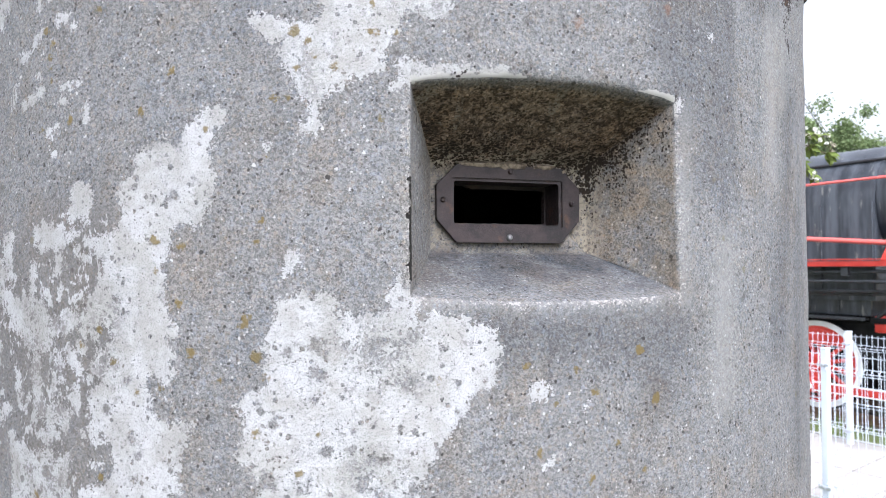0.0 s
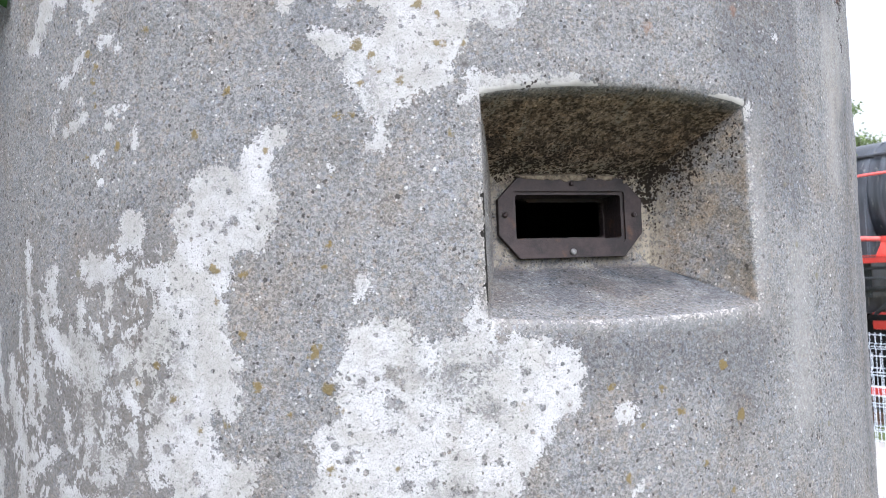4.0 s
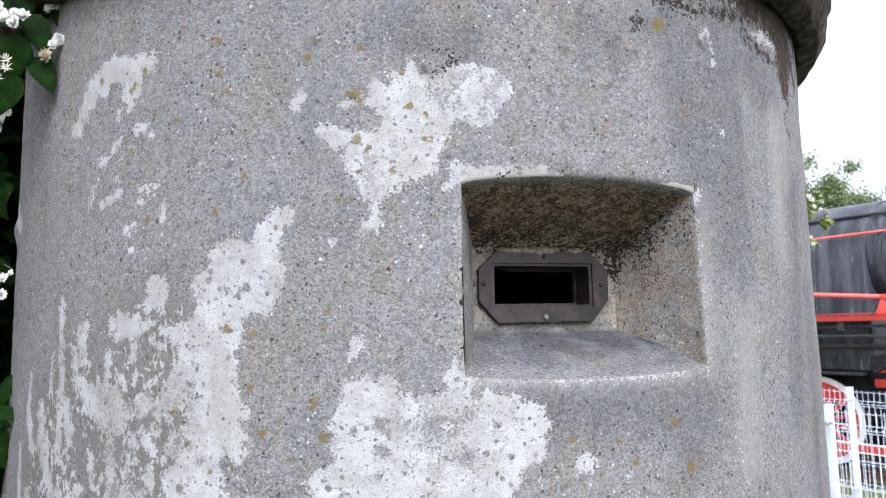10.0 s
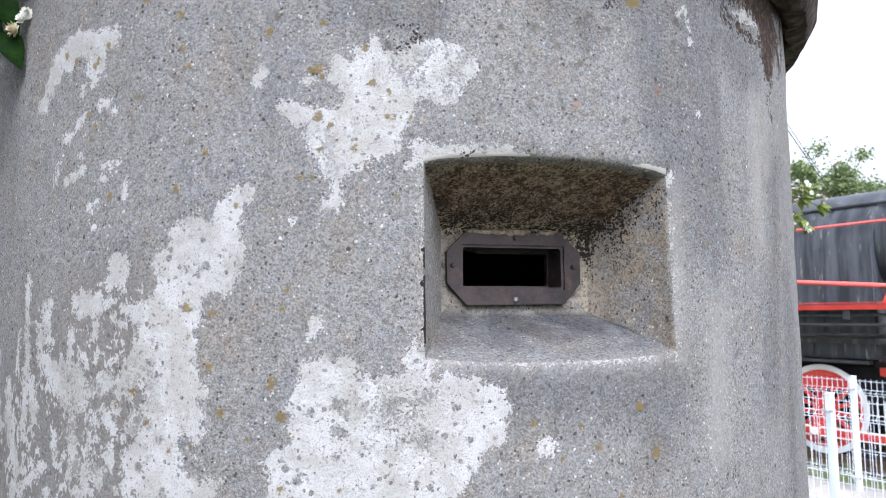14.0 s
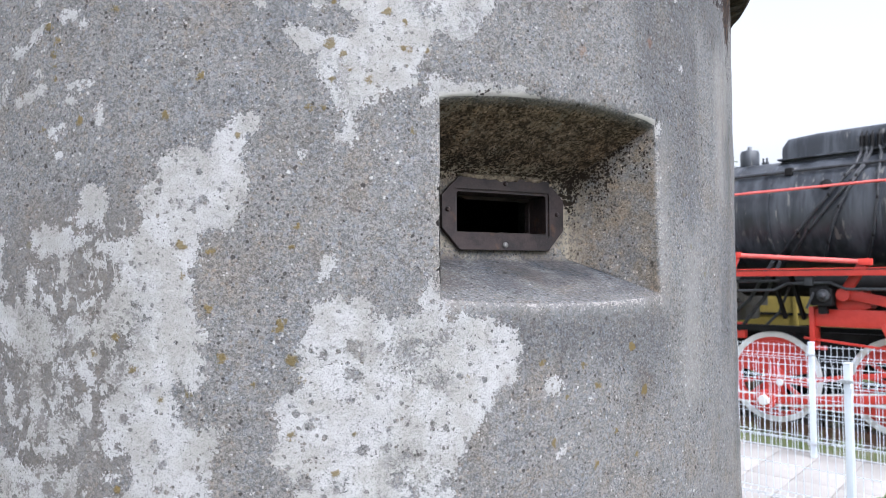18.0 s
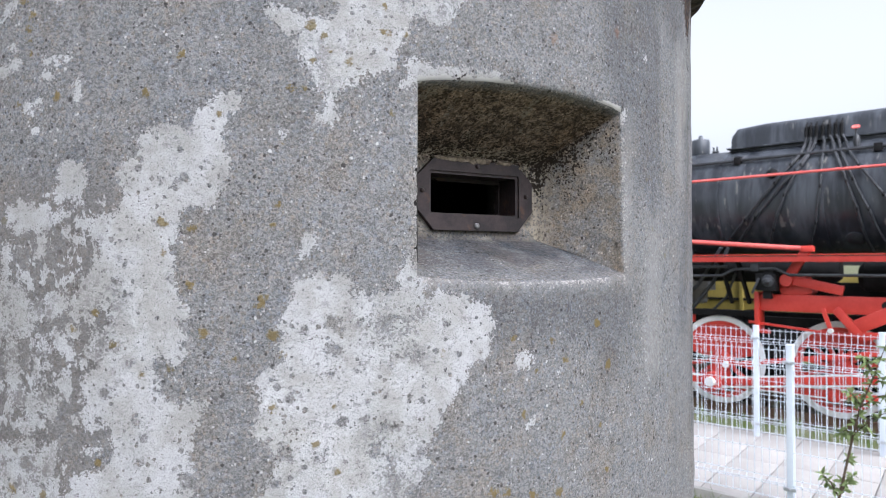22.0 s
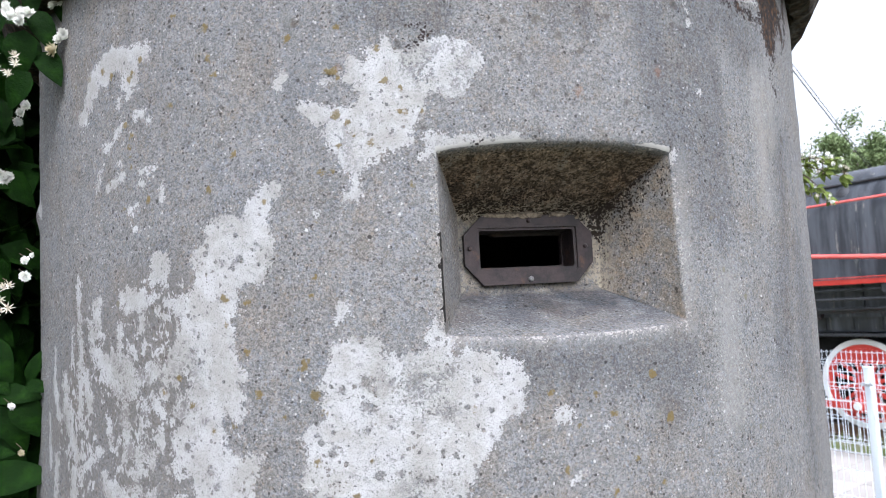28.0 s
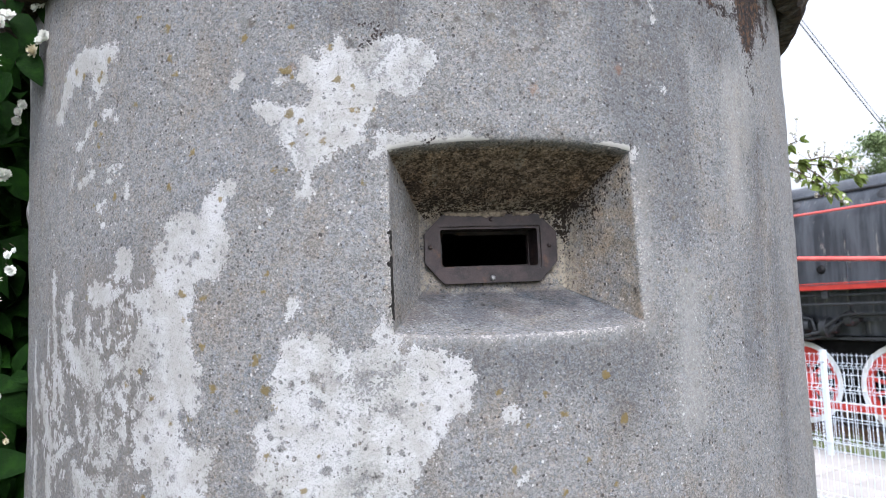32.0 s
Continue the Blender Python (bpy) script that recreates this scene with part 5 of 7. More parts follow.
def fence(y, xs, high, width, label):
    f = thing("wire_fence", YARD @ Matrix.Translation((0, y, 0)), label, "fence", "fences along the path")
    step = xs[1] - xs[0]
    panel_me = wire_panel(step - 0.06, high - 0.04)
    post_bm = box(B(), (0, 0, (high - 0.30) / 2), (0.044, 0.058, high + 0.30), 0.006)
    post_me = mesh_of("post", post_bm)
    cap_me = mesh_of("post_cap", box(B(), (0, 0, high + 0.003), (0.050, 0.064, 0.010), 0.004))
    clamp_bm = box(B(), (0, -0.034, 0), (0.085, 0.012, 0.024), 0.003)
    box(clamp_bm, (0, -0.043, 0), (0.016, 0.010, 0.016), 0.002)
    clamp_me = mesh_of("clamp", clamp_bm)
    for i, x in enumerate(xs):
        p = part("post", post_me, FENCE, f, m=Matrix.Translation((x, 0, 0)))
        part("post_cap", cap_me, FENCE, p)
        for z in (high - 0.115, 0.13):
            part("clamp", clamp_me, ZINC, p, m=Matrix.Translation((0, 0, z)))
        if i + 1 < len(xs):
            tagged(part("wire_panel", panel_me, FENCE, f, m=Matrix.Translation((x + step / 2, -0.030, 0.025))), kind="stuff")
    return f


fence(6.88, [-2.50 - 1.065 * 6 + 1.065 * i for i in range(10)], 1.075, 1.0, "far white welded-wire fence along the paved path")
fence(4.99, [-1.62 - 1.13 * 5 + 1.13 * i for i in range(8)], 1.115, 1.0, "near white welded-wire fence beside the paved path")

# ---- track ----
RAIL_Z, TRACK_Y = -0.56, 11.95
track = thing("railway_track", YARD @ Matrix.Translation((-4.5, TRACK_Y, RAIL_Z)), "rusty rails on dark oiled sleepers in ballast", "track")
for y in (-0.75, 0.75):
    bm = B()
    for c, s in (((0, y, -0.02), (16, 0.067, 0.04)), ((0, y, -0.085), (16, 0.018, 0.09)), ((0, y, -0.138), (16, 0.13, 0.016))):
        box(bm, c, s, 0.004)
    part("rail", bm, RAIL, track)
sleeper_me = mesh_of("sleeper", box(B(), (0, 0, -0.225), (0.24, 2.6, 0.155), 0.012))
for i in range(24):
    part("sleeper", sleeper_me, WOOD, track, m=Matrix.Translation((-7.5 + 0.63 * i, 0, 0)))

# ---- locomotive ----
loco = thing("steam_locomotive", YARD @ Matrix.Translation((-4.5, TRACK_Y, RAIL_Z)), "black steam locomotive with red rods and white-rimmed wheels", "locomotive")
BZ, BR = 3.27, 0.90
bm = lathe(B(), [(0.0, -2.3), (BR - 0.03, -2.3), (BR, -2.25), (BR, 4.9), (BR - 0.04, 4.95), (0.0, 4.95)], 64, Matrix.Translation((0, 0, BZ)) @ X_AXIS)
boiler = part("boiler", bm, BLACK, loco, "rain-streaked grey-black boiler")
for x in (-0.62, -0.05, 1.5, 2.9, 4.3):
    part("boiler_band", lathe(B(), [(BR - 0.002, -0.03), (BR + 0.008, -0.028), (BR + 0.008, 0.028), (BR - 0.002, 0.03)], 64, Matrix.Translation((x, 0, BZ)) @ X_AXIS, True), BLACK, boiler)


def on_boiler(x, deg, off=0.0):
    """A point on the boiler's near side; deg up from level."""
    a = radians(deg)
    return (x, -(BR + off) * math.cos(a), BZ + (BR + off) * math.sin(a))


# firebox: flat sides, round crown
bm = B()
shape = [(-0.93, 1.75)] + [(-(0.935) * math.cos(radians(a)), 3.24 + 0.945 * math.sin(radians(a))) for a in range(0, 181, 9)] + [(0.93, 1.75)]
ends = [[bm.verts.new((x, y, z)) for y, z in shape] for x in (-7.0, -0.80)]
for i in range(len(shape) - 1):
    bm.faces.new((ends[0][i], ends[0][i + 1], ends[1][i + 1], ends[1][i]))
bm.faces.new((ends[0][0], ends[1][0], ends[1][-1], ends[0][-1]))
bm.faces.new(ends[0])
bm.faces.new(ends[1][::-1])
bmesh.ops.recalc_face_normals(bm, faces=bm.faces)
firebox = part("firebox", bm, BLACK, loco, "streaked dark firebox casing")
for x in (-6.1, -4.9, -3.7, -2.45, -1.6, -0.83):
    bm = B()
    bar(bm, (x, -0.938, 1.8), (x, -0.938, 3.25), 0.03, 0.012)
    part("casing_strip", bm, BLACK, firebox)

# dome casing along the crown
bm = B()
ring_n, rows = 9, []
for x, w, h in ((-0.06, 0.10, 0.05), (-0.03, 0.27, 0.27), (0.06, 0.31, 0.37), (0.5, 0.34, 0.40), (2.4, 0.36, 0.40), (4.0, 0.36, 0.40), (4.4, 0.30, 0.32), (4.5, 0.15, 0.1)):
    rows.append([bm.verts.new((x, -w * math.copysign(abs(math.cos(math.pi * i / ring_n)) ** 0.45, math.cos(math.pi * i / ring_n)), BZ + BR - 0.07 + (h + 0.06) * math.sin(math.pi * i / ring_n) ** 0.45 if 0 < i < ring_n else BZ + BR - 0.12)) for i in range(ring_n + 1)])
for ra, rb in zip(rows, rows[1:]):
    for i in range(ring_n):
        bm.faces.new((ra[i], ra[i + 1], rb[i + 1], rb[i]))
bm.faces.new(rows[0][::-1])
bm.faces.new(rows[-1])
bmesh.ops.recalc_face_normals(bm, faces=bm.faces)
dome = part("dome_casing", bm, BLACK, loco, "long rounded dome and sandbox casing")
bm = B()
box(bm, (2.2, 0, BZ + BR - 0.01), (4.5, 0.86, 0.03), 0.008)
part("flange", bm, BLACK, dome)
VALVES = (1.18, 1.24, 1.32, 1.41, 1.50, 1.59, 1.67)
for x in VALVES:
    bm = tube(B(), [(x, -0.36, 4.44), (x, -0.395, 4.40), (x, -0.42, 4.36), (x, -0.425, 4.24), (x, -0.43, 4.14)], [0.012, 0.014, 0.030, 0.030, 0.020], 8)
    part("sand_valve", bm, SOOT, dome)
bm = lathe(B(), [(0.0, 0.0), (0.14, 0.0), (0.155, 0.04), (0.155, 0.24), (0.14, 0.29), (0.05, 0.30), (0.035, 0.34), (0.03, 0.37), (0.0, 0.37)], 20, Matrix.Translation((-0.65, -0.05, BZ + BR - 0.03)))
part("turret", bm, BLACK, loco)
for x, dx in ((-0.40, 0), (-0.34, 0.0)):
    part("safety_valve", lathe(B(), [(0.0, 0), (0.03, 0), (0.03, 0.05), (0.016, 0.06), (0.016, 0.12), (0, 0.125)], 10, Matrix.Translation((x, -0.1, BZ + BR - 0.02))), PIPE, loco)
# red handwheel on its valve
bm = lathe(B(), [(0.0, 0.006), (0.018, 0.006), (0.022, 0.002), (0.040, 0.002), (0.048, 0.010), (0.058, 0.006), (0.058, -0.006), (0.040, -0.004), (0.0, -0.004)], 18, Matrix.Translation((1.90, -0.62, 4.25)) @ pose(0, 0, 0, 35, 0, 0))
valve_post = part("steam_valve", tube(B(), [(1.90, -0.61, 4.24), (1.90, -0.60, 4.14), (1.905, -0.60, 4.10), (1.91, -0.60, 4.03), (1.92, -0.61, 3.92)], [0.012, 0.014, 0.045, 0.05, 0.03], 8), PIPE, loco)
part("handwheel", bm, PALE_RED, valve_post)

# rails, pipes and steps along the boiler
bm = B()
tube(bm, [(-6.9, -0.99, 3.56), (-2.3, -0.985, 3.58), (1.0, -0.98, 3.60), (4.8, -0.98, 3.62)], 0.021, 8)
rail = part("handrail", bm, PALE_RED, loco, "faded red tubular handrail")
for x in (-5.6, -3.9, -2.1, -0.62, 1.5, 2.9):
    part("stanchion", tube(B(), [(x, -0.84, 3.60), (x, -0.985, 3.59)], [0.02, 0.014], 8), PIPE, rail)
part("steam_pipe", tube(B(), [(-6.9, -0.70, 3.89), (-2.2, -0.70, 3.90), (1.0, -0.69, 3.915), (4.8, -0.69, 3.93)], 0.026, 8), PIPE, loco)
for x in (-4.4, 0.23, 2.2):
    part("pipe_bracket", box(B(), (x, -0.68, 3.91), (0.11, 0.10, 0.12), 0.012), SOOT, loco)
for i, (r, *way) in enumerate(((0.024, (1.16, 43), (1.06, 30.7), (0.86, 12.7), (0.40, -20.8), (-0.22, -64)),
                               (0.024, (1.26, 42), (1.14, 23.8), (0.56, -19), (0.02, -62)),
                               (0.022, (1.28, 40), (1.21, 29.5), (1.00, 1), (0.80, -31.5), (0.66, -56)),
                               (0.022, (1.48, 44), (1.50, 7), (1.41, -26), (1.22, -61)),
                               (0.024, (1.62, 46), (1.84, 9.6), (1.97, -15), (2.06, -62)),
                               (0.022, (1.71, 44), (1.92, 11.3), (2.11, -15.7), (2.28, -56)),
                               (0.019, (1.81, 44), (1.99, 23.8), (2.30, -3.6), (2.70, -45)))):
    top = VALVES[i]
    pts = [(top, -0.43, 4.20), on_boiler(top + (way[0][0] - top) * 0.4, 62, 0.05)]
    for (xa, da), (xb, db) in zip(way, way[1:]):
        pts += [on_boiler(xa + (xb - xa) * f / 4, da + (db - da) * f / 4, 0.035) for f in range(4)]
    pts.append(on_boiler(*way[-1], 0.035))
    pipe = part("sand_pipe", tube(B(), pts, r, 8), PIPE, loco)
    for xc, dc in way[1:-1]:
        part("pipe_clip", lathe(B(), [(0, 0.014), (0.032, 0.013), (0.034, -0.013), (0, -0.014)], 10, Matrix.Translation(on_boiler(xc, dc, 0.035)) @ X_AXIS), SOOT, pipe)
for x, d, r in ((0.80, 24, 0.085), (-1.85, 33, 0.11), (-3.4, 33, 0.10), (1.88, -47, 0.13)):
    part("washout_plug", lathe(B(), [(0, 0.05), (r * 0.6, 0.045), (r, 0.02), (r, -0.02)], 20, Matrix.Translation(on_boiler(x, d)) @ pose(0, 0, 0, 90 - d, 0, 0)), SOOT if r < 0.1 else PIPE, loco)
for x, z in ((-2.9, 2.62), (-4.0, 2.66)):
    part("washout_plug", lathe(B(), [(0, 0.06), (0.05, 0.055), (0.075, 0.02), (0.085, -0.02)], 16, Matrix.Translation((x, -0.935, z)) @ Y_AXIS), SOOT, loco)

# running board with its red edge
bm = box(B(), (-1.0, -1.20, 2.335), (12.0, 0.52, 0.03), 0.004)
board = part("running_board", bm, SOOT, loco)
bm = box(B(), (-1.0, -1.462, 2.31), (12.0, 0.018, 0.080), 0.004)
box(bm, (-1.0, -1.476, 2.372), (12.0, 0.05, 0.014), 0.003)
part("board_edge", bm, RED, board, "red-painted running board edge")
for x in (-4.2, -2.55, -1.0, 0.72, 2.55):
    part("board_bracket", box(B(), (x, -1.40, 2.20), (0.11, 0.05, 0.14), 0.008), PIPE, board)
rod_a, rod_b = Vector((-3.6, -1.35, 2.86)), Vector((1.44, -1.35, 2.455))
reach = part("reach_rod", tube(B(), [rod_a, rod_b], 0.036, 10), PALE_RED, loco, "red tubular reach rod")
for f in (0.0, 0.645, 1.0):
    p = rod_a.lerp(rod_b, f)
    part("rod_joint", box(B(), p, (0.17, 0.10, 0.095), 0.02), RED, reach)
bm = bar(B(), rod_a.lerp(rod_b, 0.645), (-0.44, -1.40, 2.33), 0.03, 0.13, 0.008)
part("rod_support", bm, RED, reach)
bm = bar(B(), (1.42, -1.30, 2.46), (1.10, -1.20, 1.98), 0.05, 0.14, 0.012)
part("reversing_lever", bm, RED, loco)
for pts, r in (([(-6.8, -1.36, 2.17), (-0.9, -1.36, 2.19), (0.30, -1.36, 2.20)], 0.022),
               ([(-6.8, -1.38, 2.02), (-0.3, -1.38, 2.05), (0.22, -1.38, 2.06), (0.42, -1.38, 2.16), (1.0, -1.38, 2.17), (1.2, -1.38, 2.08), (4.5, -1.38, 2.09)], 0.022),
               ([(-6.8, -1.26, 1.50), (-3.05, -1.26, 1.53), (-2.82, -1.26, 1.58), (-2.62, -1.26, 1.72), (-2.45, -1.26, 1.84), (-2.25, -1.26, 1.88), (-0.35, -1.26, 1.91)], 0.024),
               ([(-6.8, -1.20, 1.45), (-3.00, -1.20, 1.47), (-2.76, -1.20, 1.52), (-2.58, -1.20, 1.66), (-2.40, -1.20, 1.78), (-2.2, -1.20, 1.84), (-0.35, -1.20, 1.87)], 0.024),
               ([(-3.35, -1.22, 2.02), (-3.2, -1.22, 1.84), (-2.95, -1.22, 1.80), (-2.9, -1.22, 1.60)], 0.022),
               ([(0.05, -0.95, 2.5), (-0.35, -0.9, 1.9), (-0.9, -0.85, 1.42)], 0.03),
               ([(0.16, -0.95, 2.5), (-0.1, -0.9, 1.95), (-0.55, -0.85, 1.40)], 0.03),
               ([(0.30, -1.0, 2.1), (0.1, -0.9, 1.7), (-0.2, -0.85, 1.42)], 0.022)):
    part("service_pipe", tube(B(), pts, r, 8), PIPE, loco)

# frames, ash pan and what hangs between them
for y in (-0.60, 0.60):
    part("main_frame", box(B(), (-0.3, y, 1.10), (11.2, 0.09, 0.62), 0.01), SOOT, loco)
bm = box(B(), (-3.95, 0, 1.88), (6.1, 1.72, 0.76), 0.06)
pan = part("ash_pan", bm, BLACK, loco, "streaked grey-black ash pan under the firebox")
part("pan_ledge", box(B(), (-3.95, -0.90, 1.47), (6.0, 0.14, 0.05), 0.01), PIPE, pan)
for x in (-3.3, -2.75, -2.3, -1.85, -1.4):
    part("pan_rib", box(B(), (x, -0.872, 1.88), (0.05, 0.03, 0.66), 0.008), PIPE, pan)
part("brake_hanger", box(B(), (-0.66, -0.80, 1.40), (0.40, 0.14, 0.26), 0.03), RED, loco)
for x, z, s in ((-3.2, 1.70, 0.20), (-2.75, 1.66, 0.17), (-2.35, 1.80, 0.12)):
    part("injector", lathe(B(), [(0, 0.18), (s * 0.5, 0.17), (s * 0.6, 0.08), (s, 0.05), (s, -0.05), (s * 0.5, -0.12), (0, -0.15)], 16, Matrix.Translation((x, -1.12, z)) @ X_AXIS), PIPE, loco)
bm = bar(B(), (-0.9, -0.86, 1.45), (0.62, -0.86, 1.46), 0.08, 0.09, 0.01)
part("spring_beam", bm, SOOT, loco)
bm = box(B(), (0.86, -1.28, 1.97), (0.30, 0.20, 0.26), 0.035)
box(bm, (0.86, -1.28, 2.12), (0.22, 0.15, 0.06), 0.015)
box(bm, (0.86, -1.26, 1.79), (0.12, 0.12, 0.14), 0.02)
lub = part("lubricator", bm, SOOT, loco, "black cast lubricator box")
part("knob", lathe(B(), [(0, 0.09), (0.03, 0.085), (0.055, 0.03), (0.085, 0.02), (0.09, 0.0), (0.09, -0.02)], 14, Matrix.Translation((0.90, -1.385, 1.99)) @ Y_AXIS), PIPE, lub)
part("drive_lever", bar(B(), (0.78, -1.40, 2.03), (0.68, -1.40, 1.80), 0.02, 0.035, 0.005), PIPE, lub)

for x0, x1, r, y, z in ((1.95, 4.4, 0.22, -0.72, 2.06), (-0.6, 1.7, 0.19, -0.62, 2.14)):
    bm = lathe(B(), [(0, x0), (r * 0.7, x0 + 0.01), (r, x0 + 0.09), (r, x1 - 0.09), (r * 0.7, x1 - 0.01), (0, x1)], 20, Matrix.Translation((0, y, z)) @ X_AXIS)
    part("air_reservoir", bm, SOOT, loco)
part("cross_stay", box(B(), (1.9, -0.45, 1.75), (2.6, 0.10, 0.42), 0.01), SOOT, loco)
for x in (0.15, 0.42, 2.62):
    part("hanger_bracket", bar(B(), (x, -1.25, 2.28), (x + 0.05, -0.9, 1.62), 0.05, 0.06, 0.008), SOOT, loco)

# red bracket beam that carries the valve gear
bm = box(B(), (2.28, -1.12, 1.66), (3.20, 0.10, 0.25), 0.015)
gear = part("gear_beam", bm, RED, loco, "red bracket beam of the valve gear")
part("end_plate", box(B(), (0.68, -1.10, 1.52), (0.07, 0.24, 0.60), 0.01), RED, gear)
part("foot", box(B(), (0.72, -1.13, 1.22), (0.26, 0.05, 0.05), 0.008), RED, gear)
part("hole_ring", lathe(B(), [(0, 0.004), (0.055, 0.004), (0.062, -0.01)], 18, Matrix.Translation((2.36, -1.172, 1.67)) @ Y_AXIS), SOOT, gear)
bm = bar(B(), (1.12, -1.22, 2.02), (1.86, -1.22, 1.86), 0.06, 0.14, 0.02)
lathe(bm, [(0, 0.05), (0.09, 0.045), (0.10, -0.05), (0, -0.05)], 16, Matrix.Translation((1.12, -1.24, 2.0)) @ Y_AXIS)
part("lifting_arm", bm, RED, loco)
bm = bar(B(), (1.15, -1.0, 2.0), (1.25, -1.0, 1.74), 0.3, 0.42, 0.03)
part("link_hanger", bm, RED, loco)
bm = bar(B(), (1.74, -1.15, 1.60), (2.04, -1.15, 1.24), 0.07, 0.12, 0.015)
bar(bm, (2.00, -1.15, 1.36), (2.40, -1.15, 1.56), 0.06, 0.20, 0.01)
bar(bm, (1.90, -1.15, 1.26), (2.9, -1.15, 1.24), 0.05, 0.09, 0.01)
part("expansion_link", bm, RED, loco, "curved red expansion link")
hanger = part("hanger_rod", bar(B(), (1.58, -1.18, 1.60), (1.68, -1.18, 1.30), 0.03, 0.06, 0.006), RED, loco)
part("hanger_pin", lathe(B(), [(0, 0.03), (0.035, 0.026), (0.04, -0.02)], 12, Matrix.Translation((1.68, -1.20, 1.29)) @ Y_AXIS), WHITE, hanger, "white pin end")
part("radius_rod", bar(B(), (0.55, -1.16, 1.36), (2.2, -1.16, 1.20), 0.025, 0.035, 0.004), RED, loco)
bm = B()
box(bm, (2.95, -1.05, 1.36), (1.2, 0.06, 0.05), 0.008)
part("valve_rod", bm, WHITE, loco)


def crank(x):
    return Vector((x - 0.03, -1.0, 0.37))


def wheel(x, main):
    """A spoked wheel with its white tyre; the crank stands low, the counterweight high."""
    bm = lathe(B(), [(0.622, -0.065), (0.700, -0.065), (0.704, 0.05), (0.73, 0.065), (0.73, 0.075), (0.622, 0.075)], 56, Matrix.Translation((x, -0.74, 0.70)) @ Y_AXIS @ pose(0, 0, 0, 180), True)
    w = part("wheel", bm, SOOT, loco, "red spoked driving wheel with a white tyre")
    part("tyre", lathe(B(), [(0.615, 0.0), (0.622, 0.012), (0.698, 0.012), (0.704, 0.0)], 56, Matrix.Translation((x, -0.803, 0.70)) @ Y_AXIS), WHITE, w, "white-painted tyre face")
    part("rim", lathe(B(), [(0.545, -0.05), (0.555, 0.05), (0.618, 0.052), (0.622, -0.05)], 56, Matrix.Translation((x, -0.745, 0.70)) @ Y_AXIS, True), RED, w)
    hub = lathe(B(), [(0.0, 0.14), (0.10, 0.14), (0.125, 0.12), (0.16, 0.06), (0.19, -0.06)], 24, Matrix.Translation((x, -0.745, 0.70)) @ Y_AXIS)
    bar(hub, (x, -0.80, 0.70), crank(x) + Vector((0, 0.20, 0)), 0.14, 0.27, 0.03)
    lathe(hub, [(0.0, 0.07), (0.13, 0.06), (0.15, -0.05)], 20, Matrix.Translation(crank(x) + Vector((0, 0.17, 0))) @ Y_AXIS)
    part("hub", hub, RED, w)
    for i in range(14):
        a = 2 * math.pi * (i + 0.5) / 14
        d = Vector((math.cos(a), 0, math.sin(a)))
        c = Vector((x, -0.745, 0.70))
        part("spoke", bar(B(), c + d * 0.13, c + d * 0.56, 0.055, 0.06, 0.012), RED, w)
    bm = B()
    lo_a, hi_a = (10, 170) if main else (35, 145)
    front, rear = [], []
    for y, store in ((-0.80, front), (-0.70, rear)):
        arc = [(0.552 * math.cos(radians(a)), 0.552 * math.sin(radians(a))) for a in np.linspace(lo_a, hi_a, 25)]
        store.extend(bm.verts.new((x + p, y, 0.70 + q)) for p, q in arc)
    bm.faces.new(front)
    bm.faces.new(rear[::-1])
    for i in range(25):
        j = (i + 1) % 25
        bm.faces.new((front[i], rear[i], rear[j], front[j]))
    bmesh.ops.recalc_face_normals(bm, faces=bm.faces)
    part("counterweight", bm, RED, w)
    far = lathe(B(), [(0.0, -0.06), (0.700, -0.065), (0.704, 0.05), (0.73, 0.065), (0.73, 0.075), (0.0, 0.07)], 40, Matrix.Translation((x, 0.74, 0.70)) @ Y_AXIS)
    part("far_wheel", far, SOOT, w)
    part("axle", tube(B(), [(x, -0.66, 0.70), (x, 0.68, 0.70)], 0.09, 14), SOOT, w)
    pin = lathe(B(), [(0.0, 0.075), (0.055, 0.07), (0.062, 0.05), (0.062, -0.15)] if not main else [(0.0, 0.11), (0.075, 0.105), (0.085, 0.09), (0.085, -0.15)], 20, Matrix.Translation(crank(x)) @ Y_AXIS)
    part("crank_pin", pin, RED if x > 1 else WHITE, w, "" if x > 1 else "white crank pin cap")
    return w


WHEELS = (3.43, 1.70, -0.03, -1.77, -3.48)
for x in WHEELS:
    wheel(x, x == -0.03)
bm = bar(B(), crank(WHEELS[-1]), crank(WHEELS[0]), 0.05, 0.11, 0.008)
rods = part("coupling_rod", bm, RED, loco, "red coupling rod with white edges")
for dz in (-0.064, 0.064):
    part("rod_edge", bar(B(), crank(WHEELS[-1]) + Vector((0, -0.002, dz)), crank(WHEELS[0]) + Vector((0, -0.002, dz)), 0.052, 0.02), WHITE, rods)
for x in WHEELS:
    c = crank(x)
    part("rod_eye", lathe(B(), [(0.0, 0.035), (0.105, 0.034), (0.115, 0.025), (0.115, -0.035), (0, -0.035)], 20, Matrix.Translation(c) @ Y_AXIS), RED, rods)
end_a, end_b = crank(-0.03) + Vector((0, -0.085, 0)), Vector((4.3, -1.085, 0.90))
bm = bar(B(), end_a, end_b, 0.05, 0.13, 0.01)
lathe(bm, [(0.0, 0.04), (0.14, 0.038), (0.155, 0.025), (0.155, -0.04), (0, -0.04)], 22, Matrix.Translation(end_a) @ Y_AXIS)
big_end = lathe(B(), [(0.0, 0.09), (0.07, 0.085), (0.08, 0.07), (0.08, 0.0)], 18, Matrix.Translation(end_a + Vector((0, -0.03, 0))) @ Y_AXIS)
con = part("connecting_rod", bm, RED, loco, "long red connecting rod with white edges")
